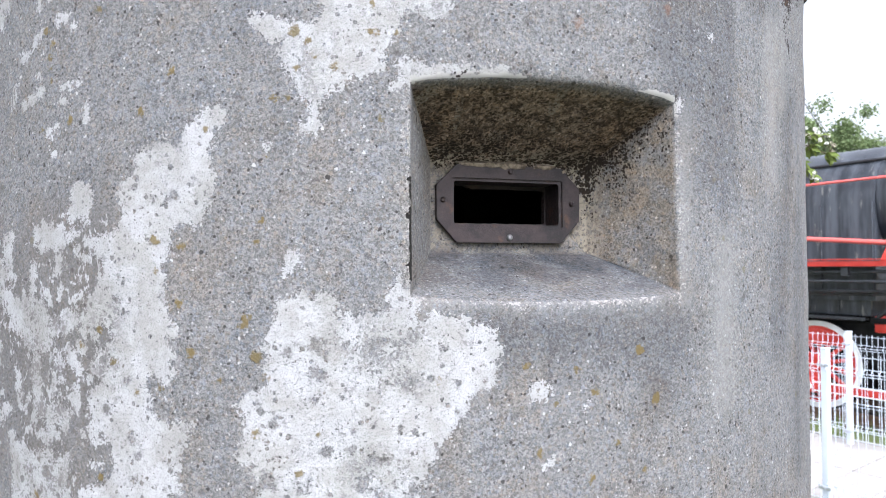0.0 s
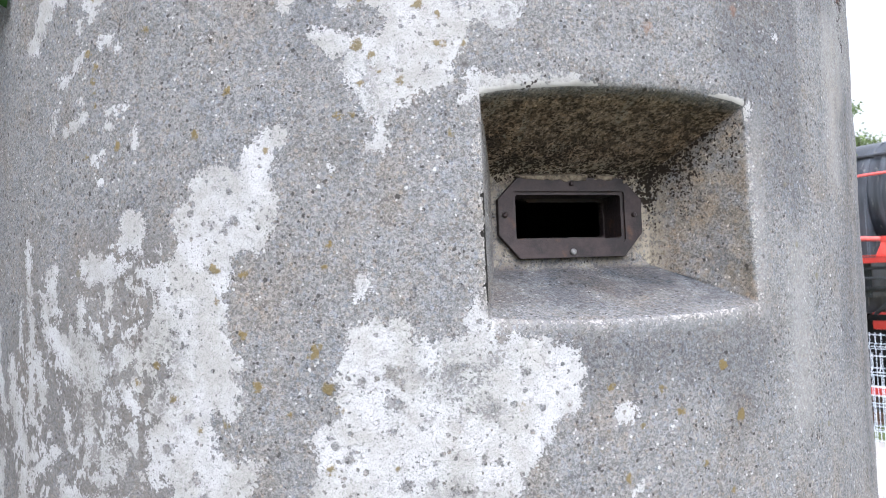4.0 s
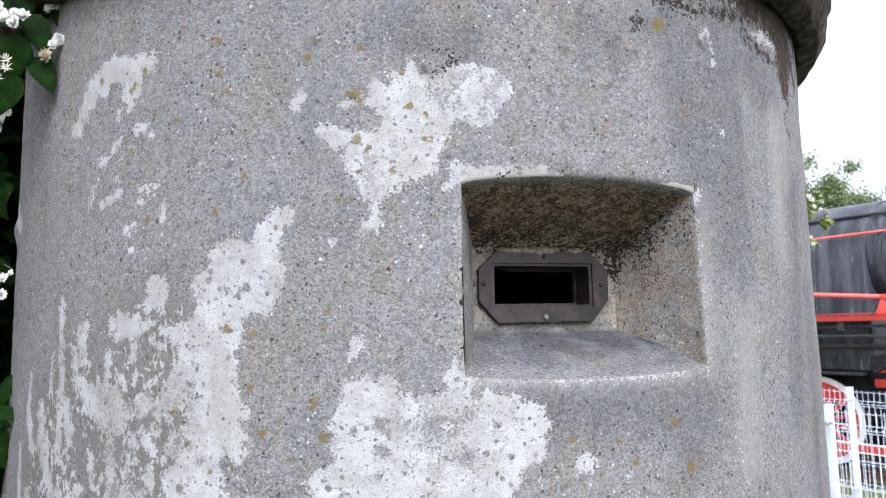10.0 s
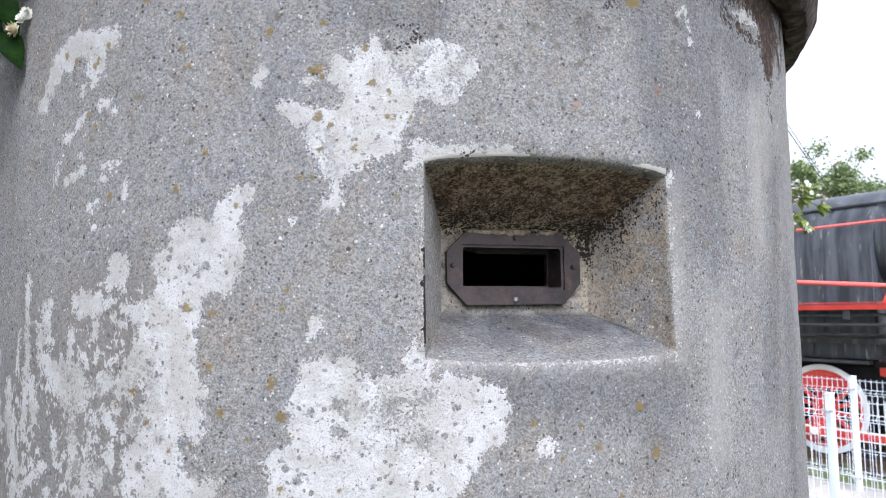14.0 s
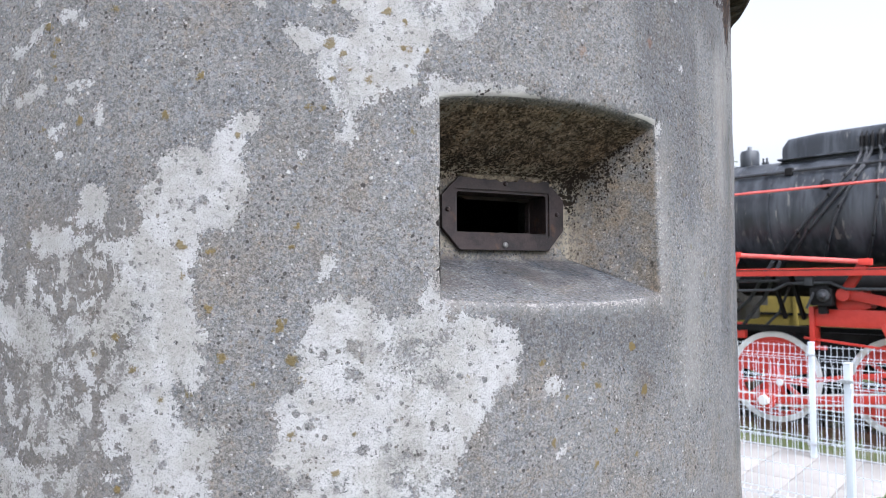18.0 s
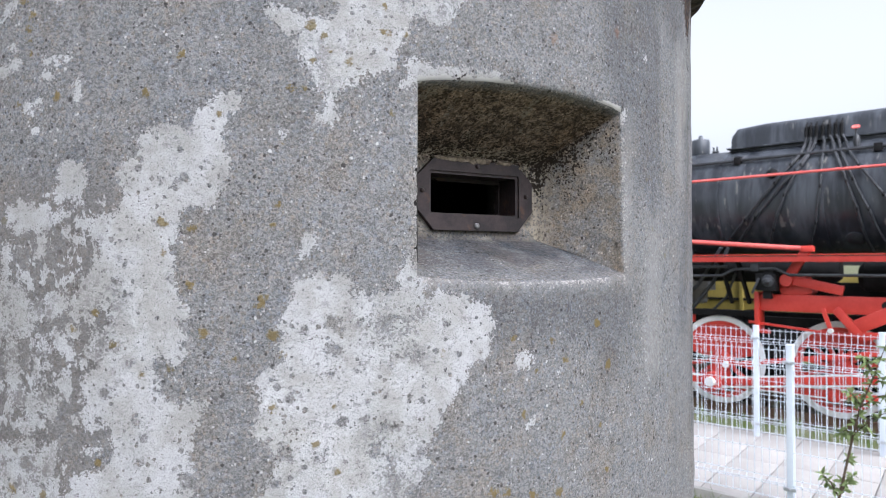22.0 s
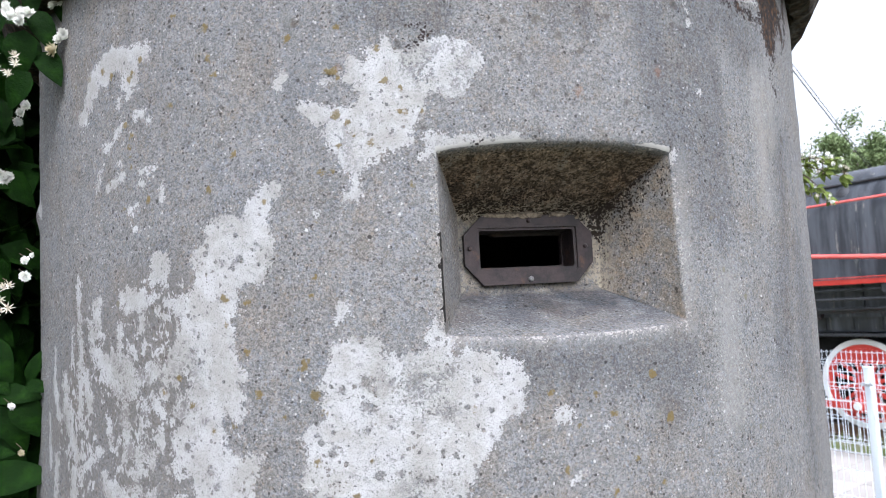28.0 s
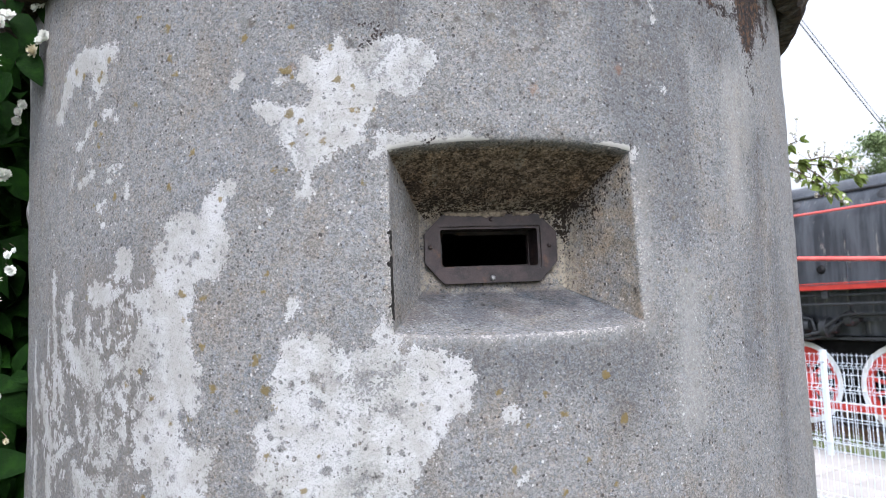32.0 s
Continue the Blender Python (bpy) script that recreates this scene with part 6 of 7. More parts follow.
part("big_end_cap", big_end, WHITE, con, "white big-end cap")
for dz in (-0.075, 0.075):
    part("rod_edge", bar(B(), end_a + Vector((0.16, -0.002, dz)), end_b + Vector((0, -0.002, dz)), 0.052, 0.02), WHITE, con)
bm = bar(B(), crank(-0.03) + Vector((0.02, -0.13, 0)), (0.18, -1.13, 0.66), 0.03, 0.08, 0.015)
ret = part("return_crank", bm, RED, loco)
part("return_pin", lathe(B(), [(0, 0.03), (0.05, 0.025), (0.055, -0.03)], 14, Matrix.Translation((0.18, -1.14, 0.66)) @ Y_AXIS), WHITE, ret)
part("eccentric_rod", bar(B(), (0.18, -1.12, 0.66), (2.3, -1.12, 1.02), 0.03, 0.07, 0.008), RED, loco)
part("guide_bar", box(B(), (3.9, -1.08, 1.12), (1.7, 0.12, 0.08), 0.01), WHITE, loco)

# yellow wagon on the track behind
wagon = thing("yellow_wagon", YARD @ Matrix.Translation((-7.0, 15.9, RAIL_Z)), "dull yellow rail wagon beyond the locomotive", "wagon")
bm = box(B(), (1.5, 0, 1.47), (13.0, 2.3, 1.09), 0.03)
body = part("body", bm, YELLOW, wagon)
for i in range(9):
    part("rib", box(B(), (-4.5 + 1.5 * i, -1.17, 1.55), (0.08, 0.06, 1.2), 0.01), YELLOW, body)
for z in (1.5, 1.05):
    part("stripe", box(B(), (1.5, -1.165, z), (13.0, 0.03, 0.05), 0.008), SOOT, body)
part("sign_panel", box(B(), (4.12, -1.17, 1.86), (0.55, 0.03, 0.30), 0.006), WHITE, body, "white panel on the wagon side")
part("underframe", box(B(), (1.5, 0, 0.78), (12.6, 2.0, 0.26), 0.02), SOOT, wagon)
for x in (-3.6, -1.8, 4.8, 6.6):
    for y in (-0.75, 0.75):
        part("wheel", lathe(B(), [(0, 0.05), (0.12, 0.05), (0.40, 0.03), (0.46, 0.05), (0.47, -0.06), (0, -0.06)], 24, Matrix.Translation((x, y, 0.47)) @ Y_AXIS), SOOT, wagon)
siding = thing("railway_track", YARD @ Matrix.Translation((-7.0, 15.9, RAIL_Z)), "rusty rails of the siding under the wagon", "track")
for y in (-0.75, 0.75):
    part("rail", box(B(), (1.5, y, -0.07), (16, 0.07, 0.14), 0.005), RAIL, siding)
for i in range(25):
    part("sleeper", sleeper_me, WOOD, siding, m=Matrix.Translation((-6.2 + 0.63 * i, 0, 0)))

# ---- plants ----
rng = random.Random(7)


def leaf_blade(length, width, fold=0.25, curl=0.3, n=4):
    """An ovate leaf from its stalk at the origin along +y, folded at the midrib and drooping."""
    vs, fs = [], []
    for i in range(n + 1):
        t = i / n
        w = width / 2 * (math.sin(math.pi * min(1, t * 0.93 + 0.07)) ** 0.8) * (1.15 - 0.45 * t) if 0 < i < n else 0.0
        y, z = length * t, -curl * length * t * t
        vs += [(-w, y, z + fold * w), (0, y, z), (w, y, z + fold * w)]
    for i in range(n):
        a, b = 3 * i, 3 * (i + 1)
        for k in (0, 1):
            fs.append((a + k, a + k + 1, b + k + 1, b + k))
    return vs, fs


def joined(name, pieces, material):
    """One mesh from many (verts, faces, matrix)."""
    V, F = [], []
    for vs, fs, m in pieces:
        o = len(V)
        V += [tuple(m @ Vector(v)) for v in vs]
        F += [tuple(i + o for i in f) for f in fs]
    me = bpy.data.meshes.new(name)
    me.from_pydata(V, [], F)
    me.shade_smooth()
    me.materials.append(material)
    return me


def aim(p, d, up=(0, 0, 1), roll=0.0):
    """A pose at p whose y runs along d and whose z leans to up."""
    d = Vector(d).normalized()
    x = d.cross(Vector(up))
    x = x.normalized() if x.length > 1e-4 else d.orthogonal().normalized()
    z = x.cross(d)
    m = Matrix((x, d, z)).transposed().to_4x4()
    return Matrix.Translation(p) @ m @ pose(0, 0, 0, 0, roll, 0)


LEAF_MESHES = []
for size, wid, fold, curl in ((0.060, 0.034, 0.30, 0.25), (0.070, 0.040, 0.22, 0.35), (0.050, 0.029, 0.35, 0.15), (0.064, 0.034, 0.15, 0.45)):
    vs, fs = leaf_blade(size, wid, fold, curl, 6)
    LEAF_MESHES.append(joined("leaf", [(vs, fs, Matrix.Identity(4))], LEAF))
vs, fs = leaf_blade(0.040, 0.019, 0.3, 0.3, 5)
PALE_LEAF = joined("leaf", [(vs, fs, Matrix.Identity(4))], LEAF_PALE)


def blossom_mesh(name, size, material, petals, broad=0.50):
    """A small double flower: three whorls of narrow petals."""
    pieces = []
    for ring, (n, tilt, ln) in enumerate(((petals, -18, 0.92), (petals, 8, 1.0), (petals, 32, 1.0), (petals, 54, 0.95), (petals - 2, 74, 0.85))):
        for i in range(n):
            v, f = leaf_blade(size * ln, size * broad, 0.35, -0.40, 3)
            pieces.append((v, f, pose(0, 0, 0, 0, 0, 360 * (i + ring * 0.5) / n + rng.uniform(-9, 9)) @ pose(0, 0, 0, tilt + rng.uniform(-8, 8), 0, 0)))
    return joined(name, pieces, material)


FLOWERS = [blossom_mesh("blossom", 0.0078, PETAL, 11, 0.62), blossom_mesh("blossom", 0.0084, PETAL, 10, 0.66)]
FADED_FLOWER = blossom_mesh("faded_blossom", 0.0090, FADED, 8)
WITHERED = blossom_mesh("withered_blossom", 0.0085, THREAD, 4, 0.20)


def clear_of_bunker(p, gap=0.03):
    return math.hypot(p.x - CX, p.y - CY) > RAD + gap


def cluster(parent, p, n, spread, faded=0.1):
    """A loose head of small flowers round p."""
    p = Vector(p)
    stalk = B()
    for i in range(n):
        q = p + Vector((rng.gauss(0, spread), rng.gauss(0, spread), rng.gauss(0, spread)))
        tube(stalk, [p - Vector((0, 0, 0.02)), q], 0.0007, 4)
        me = WITHERED if rng.random() < faded else rng.choice(FLOWERS)
        part("blossom", me, PETAL, parent, m=aim(q, (rng.gauss(0, 1), rng.gauss(0, 1), rng.gauss(0, 1)), (rng.gauss(0, 0.6), -1, 0.3)))
    part("flower_stalk", stalk, TWIG, parent)


shrub = thing("flowering_shrub", pose(0, 0, 0), "tall dark-green shrub with small white double flowers beside the bunker", "shrub")
# stems rising from the ground, bending over
tips = []
for i in range(16):
    bx, by = -1.35 + rng.uniform(-0.45, 0.42), 1.25 + rng.uniform(-0.3, 0.9)
    tx, ty, tz = bx + rng.uniform(-0.25, 0.35), by + rng.uniform(-0.45, 0.2), rng.uniform(1.7, 2.7)
    pts = []
    for k in range(9):
        f = k / 8
        p = Vector((bx + (tx - bx) * f ** 1.8, by + (ty - by) * f ** 1.8, tz * (f * 1.12 - 0.12 * f ** 3)))
        if not clear_of_bunker(p, 0.04):
            d = Vector((p.x - CX, p.y - CY, 0)).normalized() * (RAD + 0.05)
            p = Vector((CX + d.x, CY + d.y, p.z))
        pts.append(p)
    pts[0].z = -0.06
    part("stem", tube(B(), pts, [0.011 * (1 - 0.75 * k / 8) for k in range(9)], 6), TWIG, shrub)
    tips.append(pts)
# leaves seen one by one, next to the bunker's edge
hero = 0
while hero < 95:
    p = Vector((rng.uniform(-1.12, -0.70), rng.uniform(0.78, 1.45), rng.uniform(1.15, 2.45)))
    if not clear_of_bunker(p, 0.05) or not -0.05 < (math.hypot(p.x - CX, p.y - CY) - RAD) < 0.42:
        continue
    d = Vector((rng.gauss(0.1, 0.6), rng.gauss(-0.4, 0.5), rng.gauss(-0.55, 0.35)))
    e = p + d.normalized() * 0.08
    if not clear_of_bunker(e, 0.015):
        continue
    # none hangs across the bunker's outline
    if any(math.degrees(math.atan2(q.x - ex, q.y - ey)) > -34.0 for q in (p, e) for ex, ey in ((-0.08, 0.03), (0.0, -0.1))):
        continue
    part("leaf", rng.choice(LEAF_MESHES), LEAF, shrub, m=aim(p, d, (rng.gauss(0.3, 0.4), rng.gauss(-0.8, 0.3), 0.9), rng.uniform(-30, 30)))
    hero += 1


def hanging_leaf(x, y, z, dx, dy, dz, size, wide):
    """One leaf in plain view: its stalk end, the way it points, its length and breadth against the common leaf."""
    m = aim((x, y, z), (dx, dy, dz), (0.25, -0.9, 0.5)) @ Matrix.Diagonal((0.95 * size * wide, size * 0.86, size, 1))
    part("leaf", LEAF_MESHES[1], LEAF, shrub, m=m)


hanging_leaf(-0.597, 0.800, 2.117, -0.12, -0.19, -0.98, 1.08, 1.14)
hanging_leaf(-0.591, 0.810, 2.149, 0.53, -0.18, -0.83, 1.10, 0.82)
hanging_leaf(-0.582, 0.790, 2.052, -0.63, -0.21, -0.75, 0.94, 1.32)
hanging_leaf(-0.582, 0.815, 2.090, 0.57, -0.23, -0.79, 0.86, 1.08)
hanging_leaf(-0.670, 0.815, 2.142, 0.98, -0.20, 0.06, 1.02, 0.71)
hanging_leaf(-0.630, 0.805, 2.143, -0.64, -0.25, -0.72, 0.81, 1.25)
hanging_leaf(-0.565, 0.835, 2.177, 0.15, -0.31, -0.94, 0.64, 0.96)
hanging_leaf(-0.595, 0.825, 2.187, -0.28, -0.26, -0.92, 0.76, 1.02)
hanging_leaf(-0.663, 0.845, 2.188, 0.87, -0.21, -0.45, 0.97, 0.94)
hanging_leaf(-0.628, 0.845, 2.126, 0.61, -0.25, -0.75, 0.79, 0.98)
hanging_leaf(-0.745, 0.930, 1.692, 0.57, -0.17, -0.81, 1.20, 1.04)
hanging_leaf(-0.750, 0.935, 1.646, 0.77, -0.23, -0.60, 0.86, 0.95)
hanging_leaf(-0.745, 0.940, 1.607, 0.98, -0.16, 0.06, 1.23, 0.80)
hanging_leaf(-0.684, 0.930, 1.622, 0.96, -0.26, -0.10, 0.76, 0.77)
hanging_leaf(-0.697, 0.955, 1.623, 0.48, -0.19, 0.86, 1.07, 0.61)
hanging_leaf(-0.704, 0.945, 1.602, 0.49, -0.19, -0.85, 1.07, 1.15)
hanging_leaf(-0.729, 0.960, 1.581, 0.36, -0.17, -0.92, 1.16, 1.00)
hanging_leaf(-0.753, 0.930, 1.478, 0.98, -0.12, 0.19, 1.72, 0.87)
hanging_leaf(-0.759, 0.945, 1.434, 0.81, -0.16, 0.57, 1.25, 1.13)
hanging_leaf(-0.761, 0.955, 1.516, 0.94, -0.29, 0.15, 0.68, 0.98)
hanging_leaf(-0.771, 0.985, 1.537, 0.72, -0.16, -0.68, 1.27, 0.90)
hanging_leaf(-0.774, 0.975, 1.582, 0.71, -0.19, -0.68, 1.06, 1.07)


def flower(x, y, z, look_of, size):
    """One blossom on its stalk: 0 fresh, 1 faded, 2 withered to threads."""
    q = Vector((x, y, z))
    m = aim(q, (rng.gauss(0, 0.5), 0.3, rng.gauss(0, 0.5) - 0.2), (rng.gauss(0.3, 0.4), -1, 0.2)) @ Matrix.Scale(size, 4)
    part("blossom", (rng.choice(FLOWERS), FADED_FLOWER, WITHERED)[look_of], PETAL, shrub, m=m)
    part("flower_stalk", tube(B(), [q, q + Vector((-0.006, 0.006, 0.006)), q + Vector((-0.018, 0.012, 0.012))], 0.0006, 4), TWIG, shrub)


flower(-0.610, 0.785, 2.137, 0, 1.20)
flower(-0.600, 0.780, 2.128, 0, 1.10)
flower(-0.587, 0.777, 2.122, 0, 1.20)
flower(-0.591, 0.785, 2.136, 0, 1.00)
flower(-0.581, 0.785, 2.132, 0, 1.20)
flower(-0.618, 0.795, 2.151, 0, 1.00)
flower(-0.571, 0.825, 2.160, 0, 1.00)
flower(-0.567, 0.830, 2.169, 0, 1.00)
flower(-0.552, 0.817, 2.115, 0, 1.15)
flower(-0.557, 0.815, 2.105, 0, 1.10)
flower(-0.562, 0.810, 2.090, 1, 1.25)
flower(-0.597, 0.780, 2.073, 2, 1.00)
flower(-0.595, 0.777, 2.061, 2, 1.00)
flower(-0.620, 0.777, 2.054, 2, 1.00)
flower(-0.605, 0.777, 2.048, 2, 0.90)
flower(-0.629, 0.785, 2.078, 2, 1.00)
flower(-0.787, 1.090, 2.110, 0, 1.30)
flower(-0.808, 1.110, 2.102, 0, 1.40)
flower(-0.825, 1.120, 2.089, 0, 1.30)
flower(-0.850, 1.110, 1.988, 0, 1.50)
flower(-0.842, 1.110, 1.980, 0, 1.40)
flower(-0.833, 1.110, 1.986, 0, 1.30)
flower(-0.629, 0.850, 1.802, 0, 0.90)
flower(-0.619, 0.850, 1.809, 0, 0.60)
flower(-0.664, 0.900, 1.784, 0, 1.10)
flower(-0.710, 0.920, 1.769, 2, 1.30)
flower(-0.714, 0.915, 1.752, 2, 1.20)
flower(-0.702, 0.915, 1.738, 2, 1.30)
flower(-0.717, 0.915, 1.735, 2, 1.20)
flower(-0.703, 0.920, 1.773, 2, 1.00)
flower(-0.698, 0.915, 1.591, 0, 0.90)
flower(-0.683, 0.920, 1.523, 1, 0.70)

# the dense inside of the shrub
pieces = []
shapes = [leaf_blade(0.095, 0.060, 0.25, 0.3, 3), leaf_blade(0.080, 0.048, 0.3, 0.2, 3)]
# rounded masses of leaves: centre and half-axes
masses = [((-1.25, 1.50, 1.45), (0.55, 0.75, 1.30)), ((-1.95, 1.30, 1.15), (0.65, 0.85, 1.10)), ((-1.50, 2.35, 1.45), (0.75, 0.80, 1.25)), ((-2.25, 2.10, 1.10), (0.60, 0.80, 1.00)),
          ((-1.22, 1.15, 1.20), (0.38, 0.45, 1.15)), ((-1.65, 0.80, 0.85), (0.50, 0.50, 0.80)), ((-0.98, 1.90, 2.00), (0.42, 0.60, 0.75)), ((-1.65, 1.70, 2.25), (0.60, 0.70, 0.60)),
          # unseen extra mass, added to keep sky light off the bunker's left side
          ((-1.60, 0.45, 1.35), (0.50, 0.65, 1.25))]
while len(pieces) < 36000:
    centre, half = masses[rng.choice((0, 0, 0, 1, 2, 3, 4, 4, 5, 6, 6, 7, 8, 8, 8))]
    g = Vector((rng.gauss(0, 1), rng.gauss(0, 1), rng.gauss(0, 1))).normalized() * rng.uniform(0.35, 1.08) ** 0.5
    p = Vector(centre) + Vector((g.x * half[0], g.y * half[1], g.z * half[2]))
    if p.z < 0.25 or not clear_of_bunker(p, 0.10) or (p.y < 1.15 and p.x > -0.95) or (p.y < 0.9 and p.x > -1.35 + 0.3 * p.y):
        continue
    d = Vector((rng.gauss(0, 0.7), rng.gauss(-0.4, 0.6), rng.gauss(-0.4, 0.4)))
    v, f = shapes[len(pieces) % 2]
    pieces.append((v, f, aim(p, d, (rng.gauss(0, 0.5), rng.gauss(-0.5, 0.5), 0.9), rng.uniform(-40, 40))))
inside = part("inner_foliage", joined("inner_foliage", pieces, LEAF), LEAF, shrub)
tagged(inside, kind="stuff")

# a spray of the same shrub that shows past the bunker's other side
spray = thing("flowering_branch", pose(0, 0, 0), "thin leafy branch with pale flowers reaching past the bunker", "branch")
S0, S1, S2 = Vector((0.50, 2.28, 1.92)), Vector((0.88, 2.15, 2.21)), Vector((1.13, 2.04, 2.035))
curve = []
for k in range(13):
    f = k / 12
    curve.append(S0 * (1 - f) ** 2 + S1 * 2 * f * (1 - f) + S2 * f * f)
part("twig", tube(B(), [Vector((0.30, 2.30, -0.05)), Vector((0.33, 2.26, 1.0)), *curve], [0.008, 0.007] + [0.006 - 0.0004 * k for k in range(13)], 6), TWIG, spray)
for k in range(3, 13):
    for side_sign in (-1, 1, -1, 1, -1, 0, 0, 1):
        p = curve[k]
        d = (curve[k] - curve[k - 1]).normalized() + Vector((rng.gauss(0, 0.5), rng.gauss(-0.3, 0.5), side_sign * 0.6 - 0.35 + rng.gauss(0, 0.25)))
        part("leaf", PALE_LEAF, LEAF_PALE, spray, m=aim(p, d, (rng.gauss(0, 0.5), -0.9, 0.5), rng.uniform(-40, 40)))
side_twigs = [(6, Vector((1.00, 2.08, 2.16))), (8, Vector((1.06, 2.06, 1.99))), (9, Vector((1.12, 2.05, 2.09))), (9, Vector((1.09, 2.03, 1.97))), (7, Vector((1.04, 2.10, 2.04)))]
for k, end in side_twigs:
    way = [curve[k], curve[k].lerp(end, 0.5) + Vector((0, 0, 0.012)), end]
    part("twig", tube(B(), way, [0.003, 0.002, 0.001], 5), TWIG, spray)
    for f in (0.4, 0.55, 0.7, 0.85, 1.0):
        for _ in range(4):
            d = (end - curve[k]).normalized() * 0.6 + Vector((rng.gauss(0, 0.6), rng.gauss(-0.2, 0.5), rng.gauss(-0.3, 0.5)))
            part("leaf", PALE_LEAF, LEAF_PALE, spray, m=aim(curve[k].lerp(end, f), d, (rng.gauss(0, 0.5), -0.9, 0.5), rng.uniform(-40, 40)) @ Matrix.Scale(rng.uniform(0.55, 0.9), 4))
    cluster(spray, end + Vector((-0.01, 0, 0.012)), 4, 0.016, 0.3)
    cluster(spray, way[1], 4, 0.018, 0.3)
for k in (5, 7, 8, 9, 10, 11, 12):
    cluster(spray, curve[k] + Vector((rng.uniform(-0.02, 0.03), rng.uniform(-0.03, 0.03), rng.uniform(-0.05, 0.03))), 5, 0.014, 0.45)

# sapling before the near fence
sapling = thing("sapling", YARD @ Matrix.Translation((-1.043, 3.58, -0.03)), "thin wild sapling with small pinnate leaves in the grass", "plant")
stem = [Vector((0.0, 0.0, 0.0)), Vector((0.063, 0.0, 0.585)), Vector((0.127, 0.0, 0.899)), Vector((0.159, 0.0, 1.038)), Vector((0.212, 0.0, 1.177)), Vector((0.266, 0.0, 1.340))]
part("stem", tube(B(), stem, [0.0080, 0.0066, 0.0054, 0.0044, 0.0032, 0.0016], 7), TWIG, sapling)
twig_ends = [(1, (-0.007, 0.0, 0.685)), (1, (0.123, 0.0, 0.705)), (2, (0.287, 0.0, 1.039)), (2, (0.067, 0.0, 0.899)), (3, (0.309, 0.0, 1.118)), (3, (0.109, 0.0, 1.098)), (4, (0.312, 0.0, 1.157)), (4, (0.172, 0.0, 1.277))]
vs_s, fs_s = leaf_blade(0.042, 0.017, 0.3, 0.3, 3)
LEAFLET = joined("leaflet", [(vs_s, fs_s, Matrix.Identity(4))], WILD_LEAF)
def leaf_tuft(p, n):
    """A few leaflets from one bud."""
    for _ in range(n):
        d = Vector((rng.gauss(0, 1), rng.gauss(0, 0.7), rng.gauss(0.1, 0.6)))
        part("leaflet", LEAFLET, WILD_LEAF, sapling, m=aim(p, d, (0, -0.5, 1), rng.uniform(-50, 50)))


for i, e in twig_ends:
    e = Vector(e)
    part("twig", tube(B(), [stem[i], stem[i].lerp(e, 0.5) + Vector((0, 0, 0.02)), e], [0.004, 0.003, 0.0015], 5), TWIG, sapling)
    for f in (0.35, 0.7, 1.0):
        leaf_tuft(stem[i].lerp(e, f), 8)
for k in range(12):
    f = 0.9 + 4.0 * k / 11
    leaf_tuft(stem[int(f)].lerp(stem[int(f) + 1], f - int(f)), 7)

# ---- cables ----
def cable(a, b, sag, r):
    a, b = Vector(a), Vector(b)
    pts = [a.lerp(b, i / 40) - Vector((0, 0, sag * 4 * (i / 40) * (1 - i / 40))) for i in range(41)]
    return tube(B(), pts, r, 6)


wire = new("overhead_cable", mesh_of("overhead_cable", cable((3.51, 11.48, 8.63), (13.58, 22.17, 3.88), 0.10, 0.013)))
wire.data.materials.append(RUBBER)
tagged(wire, "thin dark overhead cable against the sky", "cable", "overhead cables")
wire = new("overhead_cable", mesh_of("overhead_cable", cable((3.56, 11.46, 8.63), (13.61, 22.15, 3.88), 0.04, 0.008)))
wire.data.materials.append(RUBBER)
tagged(wire, "thin dark overhead cable against the sky", "cable", "overhead cables")

# ---- trees behind the locomotive ----
def tree(x, y, high, spread, seed, label):
    r = random.Random(seed)
    t = thing("tree", Matrix.Translation((x, y, -0.80)), label, "tree", "trees beyond the track")
    trunk = [Vector((r.gauss(0, 0.06) * k, r.gauss(0, 0.06) * k, high * 0.80 * k / 6)) for k in range(7)]
    part("trunk", tube(B(), trunk, [0.20 - 0.025 * k for k in range(7)], 10), BARK, t)
    limbs, heads = B(), []
    for i in range(26):
        k = r.uniform(0.30, 1.0)
        s = trunk[0].lerp(trunk[-1], k)
        a = r.uniform(0, 2 * math.pi)
        ln = spread * r.uniform(0.55, 1.0) * (1.15 - 0.62 * k)
        e = s + Vector((math.cos(a) * ln, math.sin(a) * ln, ln * r.uniform(0.4, 1.1)))
        tube(limbs, [s, s.lerp(e, 0.5) + Vector((0, 0, 0.12)), e], [0.05, 0.03, 0.01], 5)
        heads += [(e, 0.50), (s.lerp(e, 0.6), 0.42), (s.lerp(e, 0.8) + Vector((r.gauss(0, 0.2), r.gauss(0, 0.2), 0.2)), 0.40)]
    heads.append((trunk[-1] + Vector((0, 0, high * 0.12)), 0.45))
    part("limbs", limbs, BARK, t)
    pieces = []
    v, f = leaf_blade(0.15, 0.085, 0.3, 0.3, 2)
    for c, rad in heads:
        for _ in range(190):
            p = c + Vector((r.gauss(0, rad * 0.46), r.gauss(0, rad * 0.46), r.gauss(0, rad * 0.38)))
            pieces.append((v, f, aim(p, (r.gauss(0, 1), r.gauss(0, 1), r.gauss(-0.3, 0.6)), (r.gauss(0, 1), r.gauss(0, 1), 1))))
    tagged(part("crown", joined("crown", pieces, TREE_LEAF), TREE_LEAF, t), kind="stuff")
    return t


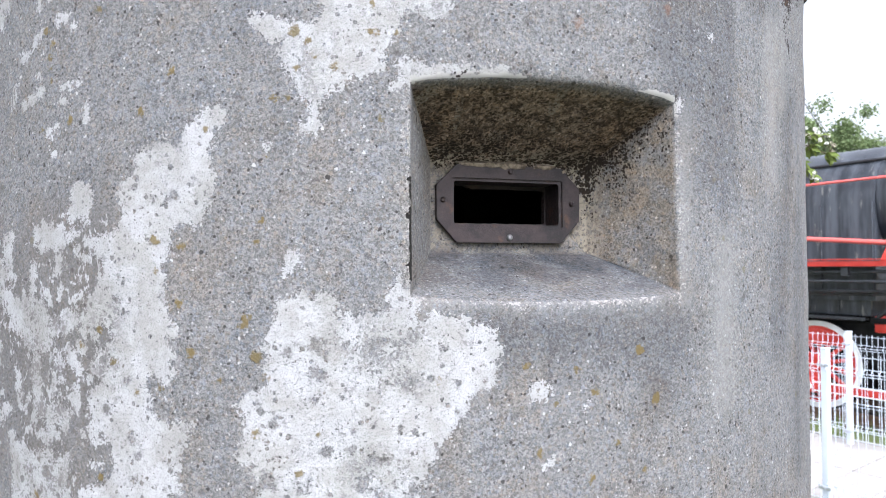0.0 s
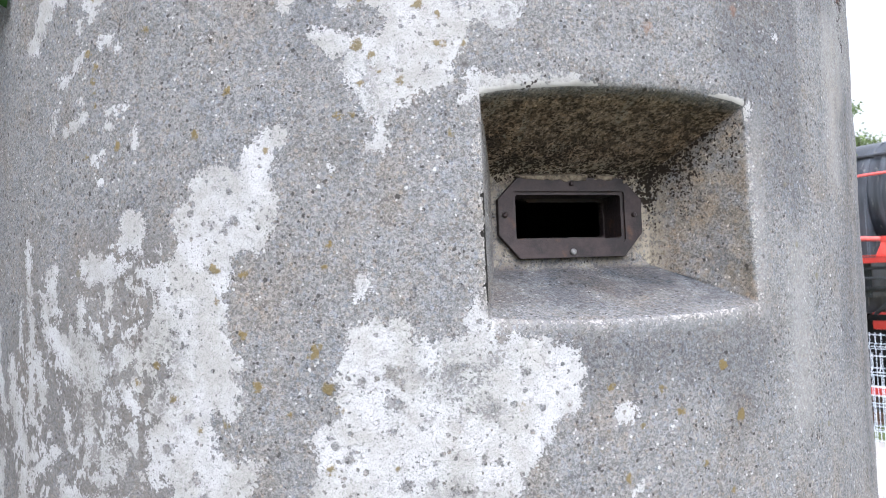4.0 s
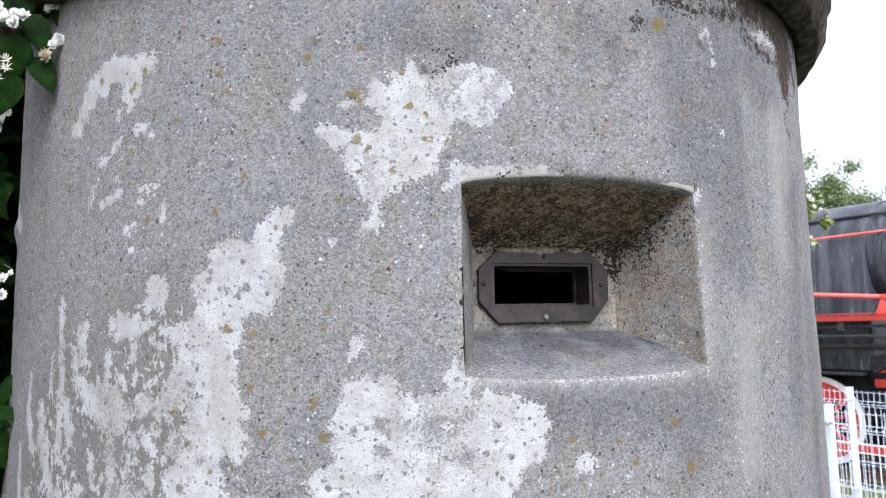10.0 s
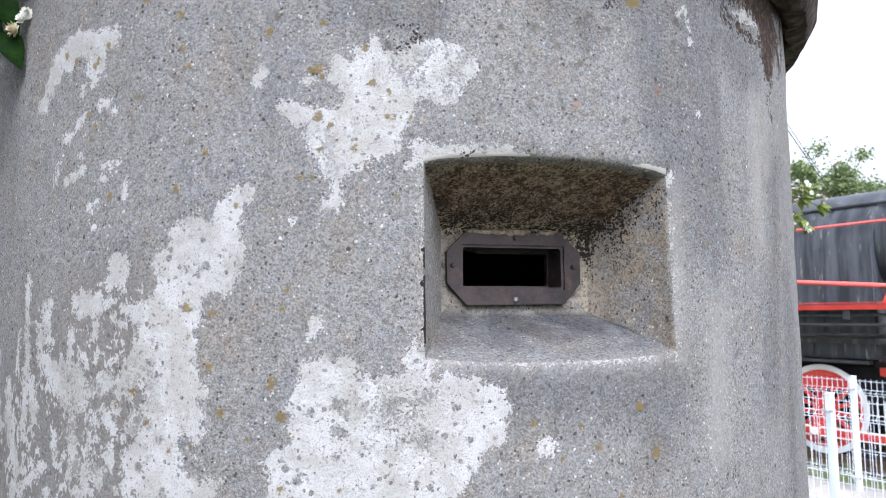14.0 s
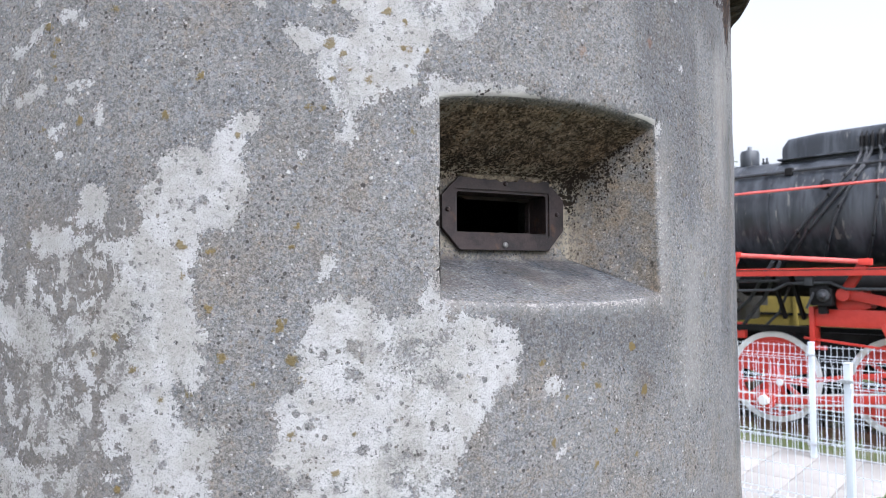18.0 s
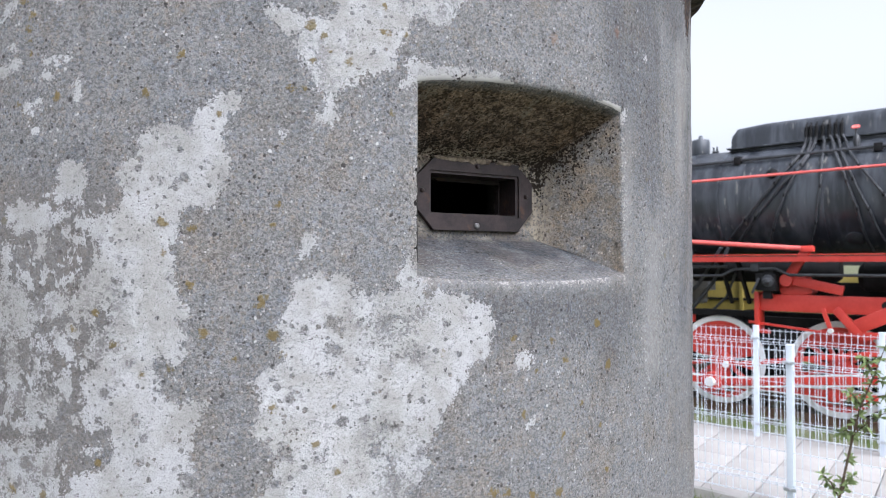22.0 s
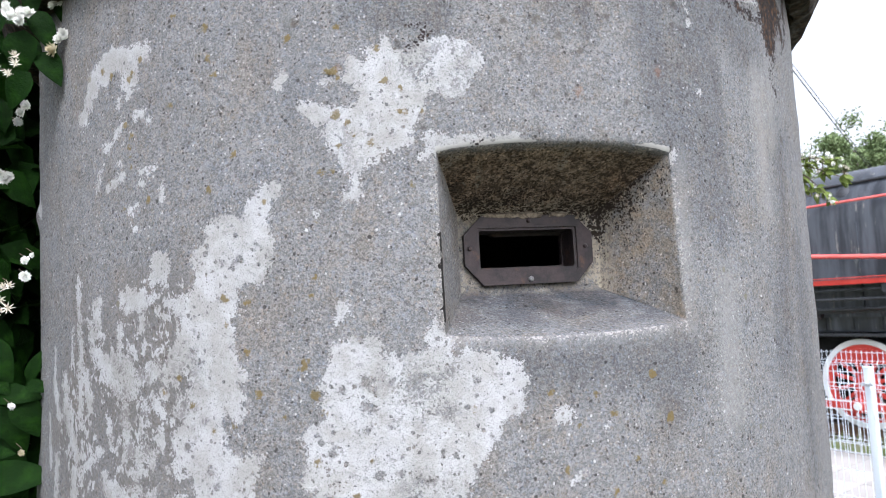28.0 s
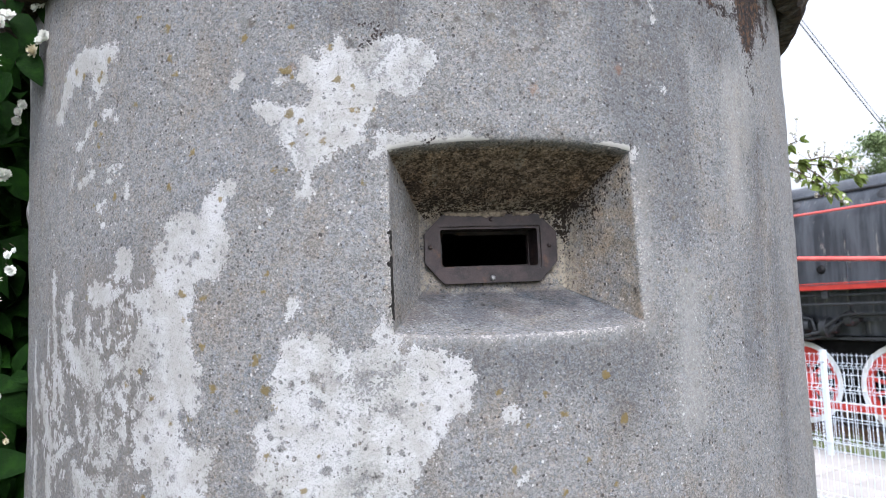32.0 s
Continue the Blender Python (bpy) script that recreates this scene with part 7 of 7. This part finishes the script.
for az, dist, el, spread, seed in ((28.2, 31.0, 12.0, 1.9, 3), (32.0, 33.0, 11.3, 1.8, 5), (25.6, 34.0, 9.6, 1.4, 9)):
    tree(dist * math.sin(radians(az)), dist * math.cos(radians(az)), 3.0 + dist * math.tan(radians(el)), spread, seed, "broad-leaved tree with an airy green crown beyond the track")

# ---- grass, ballast ----
pieces = []
for i in range(2600):
    x = rng.uniform(-7.5, 1.5)
    y = rng.choice((rng.uniform(7.10, 8.6), rng.uniform(4.35, 4.88), rng.uniform(7.08, 7.35)))
    h = rng.uniform(0.05, 0.17)
    a = rng.uniform(0, 6.28)
    dx, dy = math.cos(a) * 0.004, math.sin(a) * 0.004
    lx, ly = rng.gauss(0, 0.03), rng.gauss(0, 0.03)
    base = -0.05 if y < 7.6 else -0.05 - (y - 7.6) * 0.16
    vsg = [(-dx, -dy, 0), (dx, dy, 0), (dx * 0.7 + lx * 0.4, dy * 0.7 + ly * 0.4, h * 0.6), (-dx * 0.7 + lx * 0.4, -dy * 0.7 + ly * 0.4, h * 0.6), (lx, ly, h)]
    pieces.append((vsg, [(0, 1, 2, 3), (3, 2, 4)], Matrix.Translation((x, y, base))))
grass = new("grass", joined("grass", pieces, GRASS))
grass.matrix_basis = YARD
tagged(grass, "rough uneven grass along the fences", "grass", kind="stuff")

pieces = []
ico = bmesh.new()
bmesh.ops.create_icosphere(ico, subdivisions=1, radius=1.0)
iv, jf = [tuple(v.co) for v in ico.verts], [tuple(v.index for v in f.verts) for f in ico.faces]
ico.free()
for i in range(3800):
    x, y = rng.uniform(-9.5, 1.0), rng.uniform(9.9, 13.3)
    s = rng.uniform(0.02, 0.04)
    m = Matrix.Translation((x, y, -0.80 + rng.uniform(0, 0.10))) @ pose(0, 0, 0, rng.uniform(0, 360), rng.uniform(0, 360), 0) @ Matrix.Diagonal((s, s * rng.uniform(0.6, 1), s * rng.uniform(0.5, 0.9), 1))
    pieces.append((iv, jf, m))
ballast = new("ballast", joined("ballast", pieces, STONE))
ballast.data.shade_flat()
ballast.matrix_basis = YARD
tagged(ballast, "coarse grey ballast stones round the track", "ballast", kind="stuff")

# ---- paving slabs, last ----
slab_bm = box(B(), (0, 0, -0.012), (0.352, 1.026, 0.034), 0.004)
for v in slab_bm.verts:
    v.co.x -= 0.11 * v.co.y
slab_me = mesh_of("slab", slab_bm)
slab_me.materials.append(PAVING)
for i in range(34):
    for y in (5.475, 6.505):
        part("slab", slab_me, PAVING, pavement, m=Matrix.Translation((-9.39 - 0.11 * (y - 6.0) + 0.36 * i, y, rng.uniform(-0.0015, 0.0015))) @ pose(0, 0, 0, rng.uniform(-0.1, 0.1), rng.uniform(-0.2, 0.2), 0))
